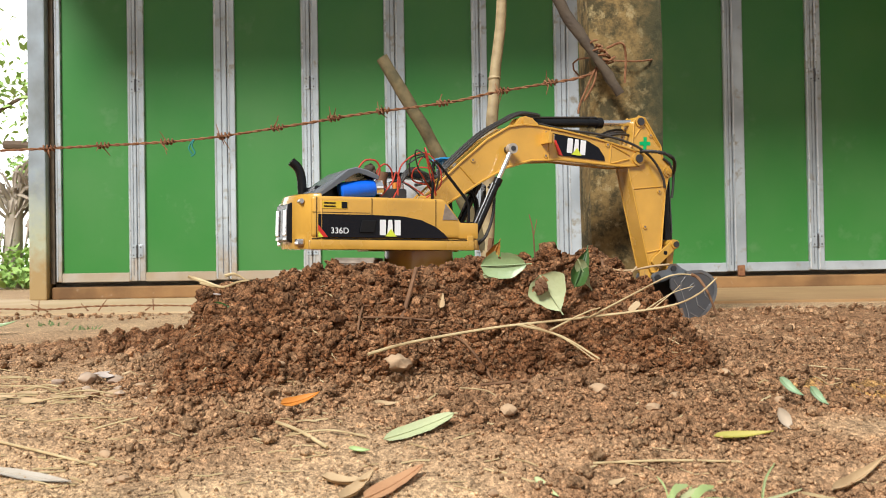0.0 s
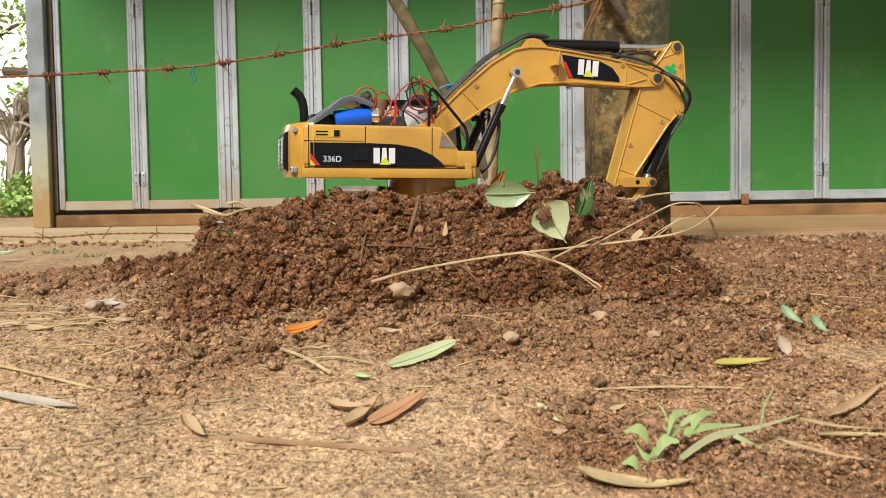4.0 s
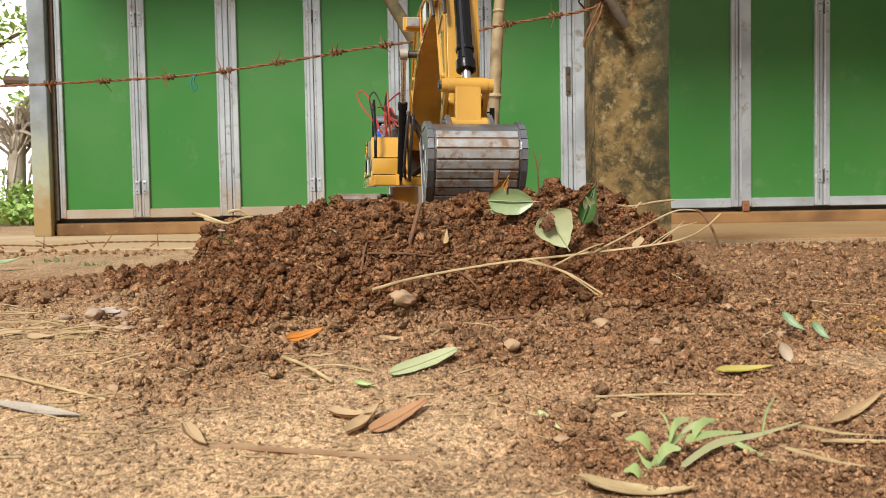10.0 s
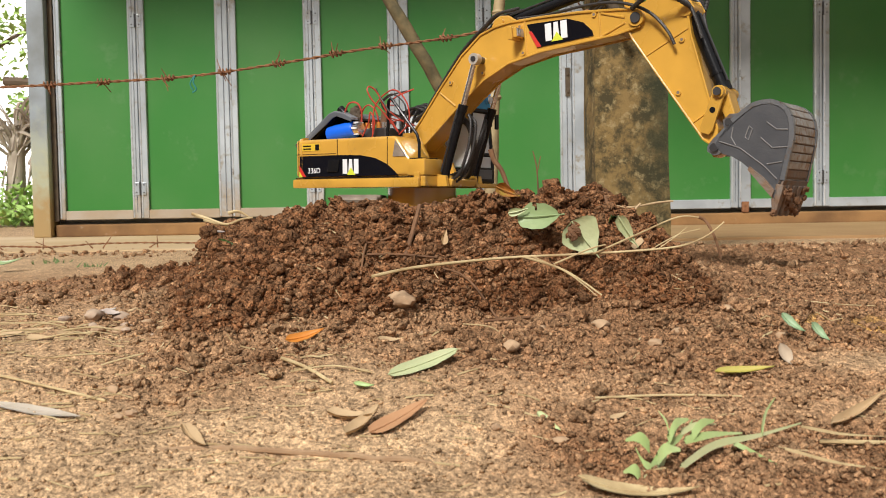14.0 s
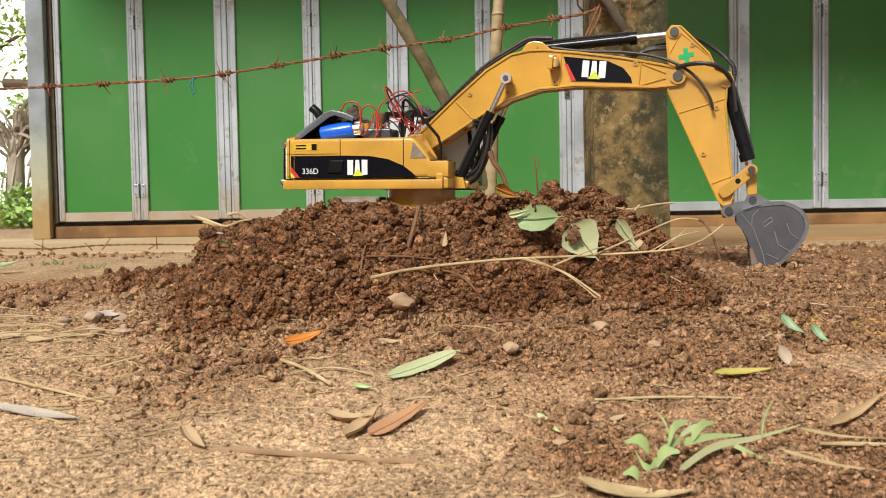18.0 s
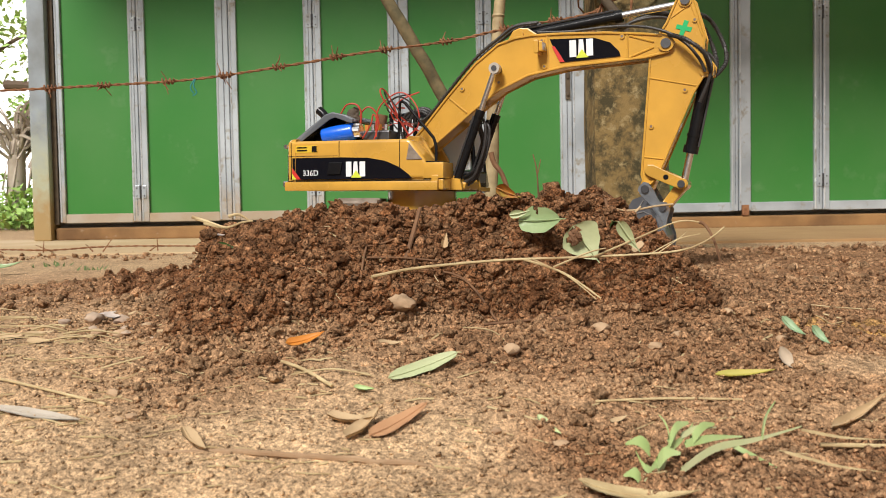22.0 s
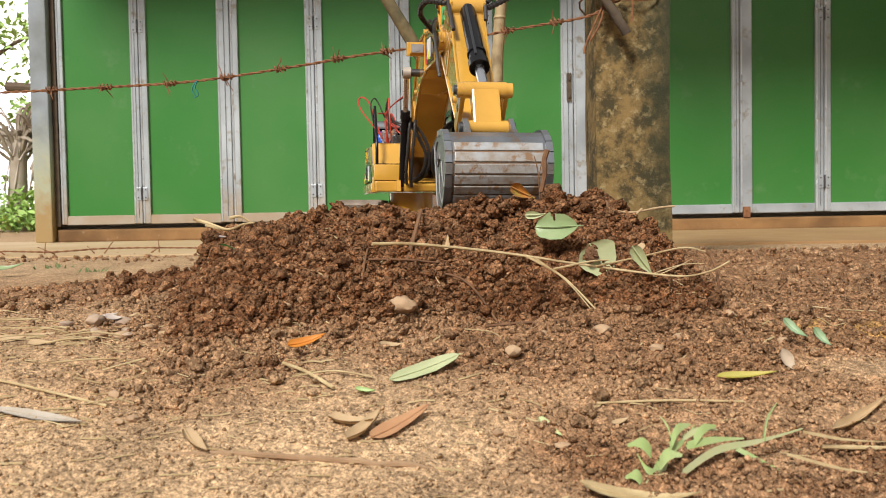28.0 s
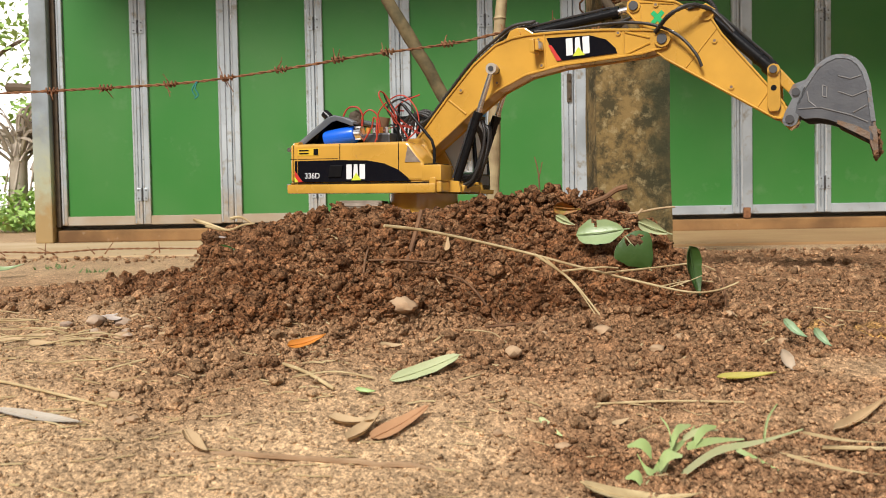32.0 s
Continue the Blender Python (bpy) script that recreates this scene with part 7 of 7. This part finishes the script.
# ---- motions ----
def carried_soil(load, pick, drop, rest):
    """Soil that lies in the ground, rides in the bucket from pick to drop, and falls to rest."""
    ride = lambda t: BASE @ arm_poses(t)["bucket"]
    buried = Matrix.Translation((0, 0, -0.06)) @ ride(pick)
    rows = [(0.0, buried), (pick - 0.4, buried), (pick, ride(pick))]
    t = pick + 0.2
    while t < drop - 1e-6:
        rows.append((t, ride(t)))
        t += 0.2
    last = ride(drop)
    q0, q1 = last.to_quaternion(), rest.to_quaternion()
    rows.append((drop, last))
    for i in range(1, 7):
        u = i / 6
        p = last.translation.lerp(rest.translation, u)
        p.z = last.translation.z + (rest.translation.z - last.translation.z) * u * u
        rows.append((drop + 0.5 * u, Matrix.Translation(p) @ q0.slerp(q1, u).to_matrix().to_4x4()))
    rows.append((32.0, rest))
    walk(load, rows)


def shifted(ob, rows):
    """Rows of t, place, turn, tip and yaw."""
    out = []
    for t, x, y, z, a, tip, yaw in rows:
        out.append((t, turned((x, y, z), a, (tip, yaw))))
    walk(ob, out)


def motions():
    keys = {"house": HOUSE, "boom": BOOM, "stick": STICK, "bucket": BUCK, "rocker": ROCKER, "push": PUSH, "stick_barrel": STICK_CYL[0], "stick_rod": STICK_CYL[1],
            "bucket_barrel": BUCKET_CYL[0], "bucket_rod": BUCKET_CYL[1], "boom_barrel_0": BOOM_CYL[0][0], "boom_rod_0": BOOM_CYL[0][1], "boom_barrel_1": BOOM_CYL[1][0], "boom_rod_1": BOOM_CYL[1][1]}
    table = [(0.2 * i, arm_poses(0.2 * i)) for i in range(161)]
    for name, ob in keys.items():
        walk(ob, [(t, p[name]) for t, p in table])
    heap = lambda x, y, z: Matrix.Translation((x, y, z)) @ Matrix.Rotation(radians(-82), 4, "Z") @ Matrix.Rotation(radians(-40), 4, "Y") @ Matrix.Translation((-0.045, 0, 0.06))
    carried_soil(LOAD_1, 5.9, 10.4, heap(0.035, 1.12, 0.120))
    carried_soil(LOAD_2, 22.4, 28.0, heap(0.050, 1.10, 0.115))
    for ob, x, y, z, t0, t1 in ((HEAP_1, 0.052, 0.958, 0.198, 10.6, 11.6), (HEAP_2, 0.098, 0.952, 0.206, 27.6, 28.9)):
        low, high = Matrix.Translation((x, y + 0.02, z - 0.075)), Matrix.Translation((x, y, z))
        walk(ob, [(0.0, low), (t0, low), (t1, high), (32.0, high)])
    shifted(LEAF_A, [(0, 0.0608, 0.9137, 0.2274, 0, 0, 0), (6, 0.0618, 0.9137, 0.2269, 0, 0, 0), (10.8, 0.0653, 0.9137, 0.2270, 4, 0, 0), (11.5, 0.0860, 0.8911, 0.2142, 8, -16, -34), (12, 0.0875, 0.8911, 0.2140, 8, -16, -34), (27, 0.0899, 0.8911, 0.2118, 10, -16, -34), (28, 0.1016, 0.8836, 0.2091, 10, -16, -34), (28.6, 0.1256, 0.8911, 0.2231, 5, -28, -15), (29.2, 0.1444, 0.8761, 0.2081, 2, -28, -15), (32, 0.1390, 0.8761, 0.2042, 2, -28, -15)])
    shifted(LEAF_B, [(0, 0.0981, 0.8686, 0.2025, 62, 0, 0), (6, 0.0986, 0.8686, 0.2025, 62, 0, 0), (10.8, 0.1024, 0.8686, 0.2011, 62, 0, 0), (11.5, 0.1243, 0.8686, 0.1980, 55, 0, 0), (27, 0.1251, 0.8686, 0.1897, 58, 0, 0), (28, 0.1378, 0.8686, 0.1789, 60, 0, 0), (28.2, 0.148, 0.8700, 0.186, 56, 60, 0), (28.4, 0.158, 0.8730, 0.190, 54, 120, 0), (28.6, 0.1640, 0.8761, 0.1950, 52, 172, 0), (29.2, 0.1690, 0.8610, 0.1880, 52, 180, 0), (32, 0.1695, 0.8610, 0.1870, 52, 180, 0)])
    shifted(LEAF_C, [(0, 0.1291, 0.8911, 0.2232, -65, 0, 30), (6, 0.1299, 0.8911, 0.2227, -65, 0, 30), (10.8, 0.1339, 0.8911, 0.2223, -65, 0, 30), (11.5, 0.1638, 0.9287, 0.2038, 60, 0, 40), (27, 0.1678, 0.9287, 0.1916, 60, 0, 40), (28, 0.1753, 0.9137, 0.1757, 62, 0, 40), (28.6, 0.1836, 0.8610, 0.1873, 70, -30, 0), (29.2, 0.2060, 0.8310, 0.1747, 66, -30, 0), (32, 0.2105, 0.8310, 0.1717, 80, -30, 0)])
    shifted(LEAF_D, [(0, 0.1321, 0.8949, 0.2191, 66, 0, 20), (6, 0.1335, 0.8949, 0.2175, 66, 0, 20), (10.8, 0.1374, 0.8949, 0.2171, 66, 0, 20), (11.5, 0.1584, 0.8535, 0.2048, 60, 0, 10), (27, 0.1606, 0.8460, 0.1958, 55, 0, 10), (28, 0.1681, 0.8385, 0.1810, 55, 0, 10), (28.6, 0.1734, 0.8761, 0.2094, 38, 0, 10), (29.2, 0.1908, 0.8686, 0.2105, 25, 0, 10), (32, 0.1845, 0.8686, 0.2076, 22, 0, 10)])
    shifted(LEAF_E, [(0, 0.0502, 0.9227, 0.2191, 0, 0, 0), (6, 0.0512, 0.9227, 0.2191, 0, 0, 0), (10.8, 0.0553, 0.9227, 0.2193, 0, 0, 0), (11.5, 0.0665, 0.8949, 0.2186, -10, 0, 0), (27, 0.0725, 0.8949, 0.2202, -5, 0, 0), (28, 0.0823, 0.8911, 0.2200, 0, 0, 0), (28.6, 0.0976, 0.8949, 0.2267, 5, 0, 0), (29.2, 0.1254, 0.8836, 0.2083, 25, 0, 0), (32, 0.1081, 0.8836, 0.2157, 30, 0, 0)])
    shifted(LEAF_O, [(0, 0.0548, 0.9513, 0.2404, -60, 0, 0), (6, 0.0564, 0.9513, 0.2399, -60, 0, 0), (10.8, 0.0595, 0.9513, 0.2406, -50, 0, 0), (11.5, 0.0618, 0.9362, 0.2375, 25, 0, 0), (27, 0.0628, 0.9362, 0.2403, 25, 0, 0), (28, 0.0745, 0.9362, 0.2416, 30, 0, 0), (28.6, 0.0828, 0.9325, 0.2460, 20, 0, 0), (29.2, 0.1127, 0.9137, 0.2319, 15, 0, 0), (32, 0.1134, 0.9137, 0.2261, 8, 20, 0)])
    shifted(STUB, [(0, 0.0522, 0.9738, 0.2352, 0, 0, 0), (6, 0.0532, 0.9738, 0.2346, 0, 0, 0), (10.8, 0.0545, 0.9588, 0.2419, 0, 0, 0), (11.5, 0.0555, 0.9513, 0.2604, -25, 0, 0), (27, 0.0555, 0.9513, 0.2612, -25, 0, 0), (28, 0.0977, 0.9513, 0.2630, 8, 0, 0), (28.6, 0.1129, 0.9513, 0.2653, 12, 0, 0), (29.2, 0.1503, 0.9287, 0.2440, 62, 0, 0), (32, 0.1552, 0.9287, 0.2386, 66, 0, 0)])
    s0 = Matrix.Translation(STALK_C)
    turn = lambda x, y, z, a: Matrix.Translation((x, y, z)) @ Matrix.Rotation(radians(a), 4, "Y")
    walk(STALK, [(0.0, s0), (10.8, s0), (11.5, turn(0.0525, 0.8385, 0.1749, 3.5)), (12.0, turn(0.0526, 0.8385, 0.1756, 3.5)), (27.0, turn(0.0520, 0.8385, 0.1789, 6)), (27.6, turn(0.0519, 0.8385, 0.1820, 10)), (28.4, turn(0.0513, 0.8272, 0.1864, 19)), (29.2, turn(0.0570, 0.8272, 0.1880, 21)), (32.0, turn(0.0591, 0.8272, 0.1880, 21))])


motions()
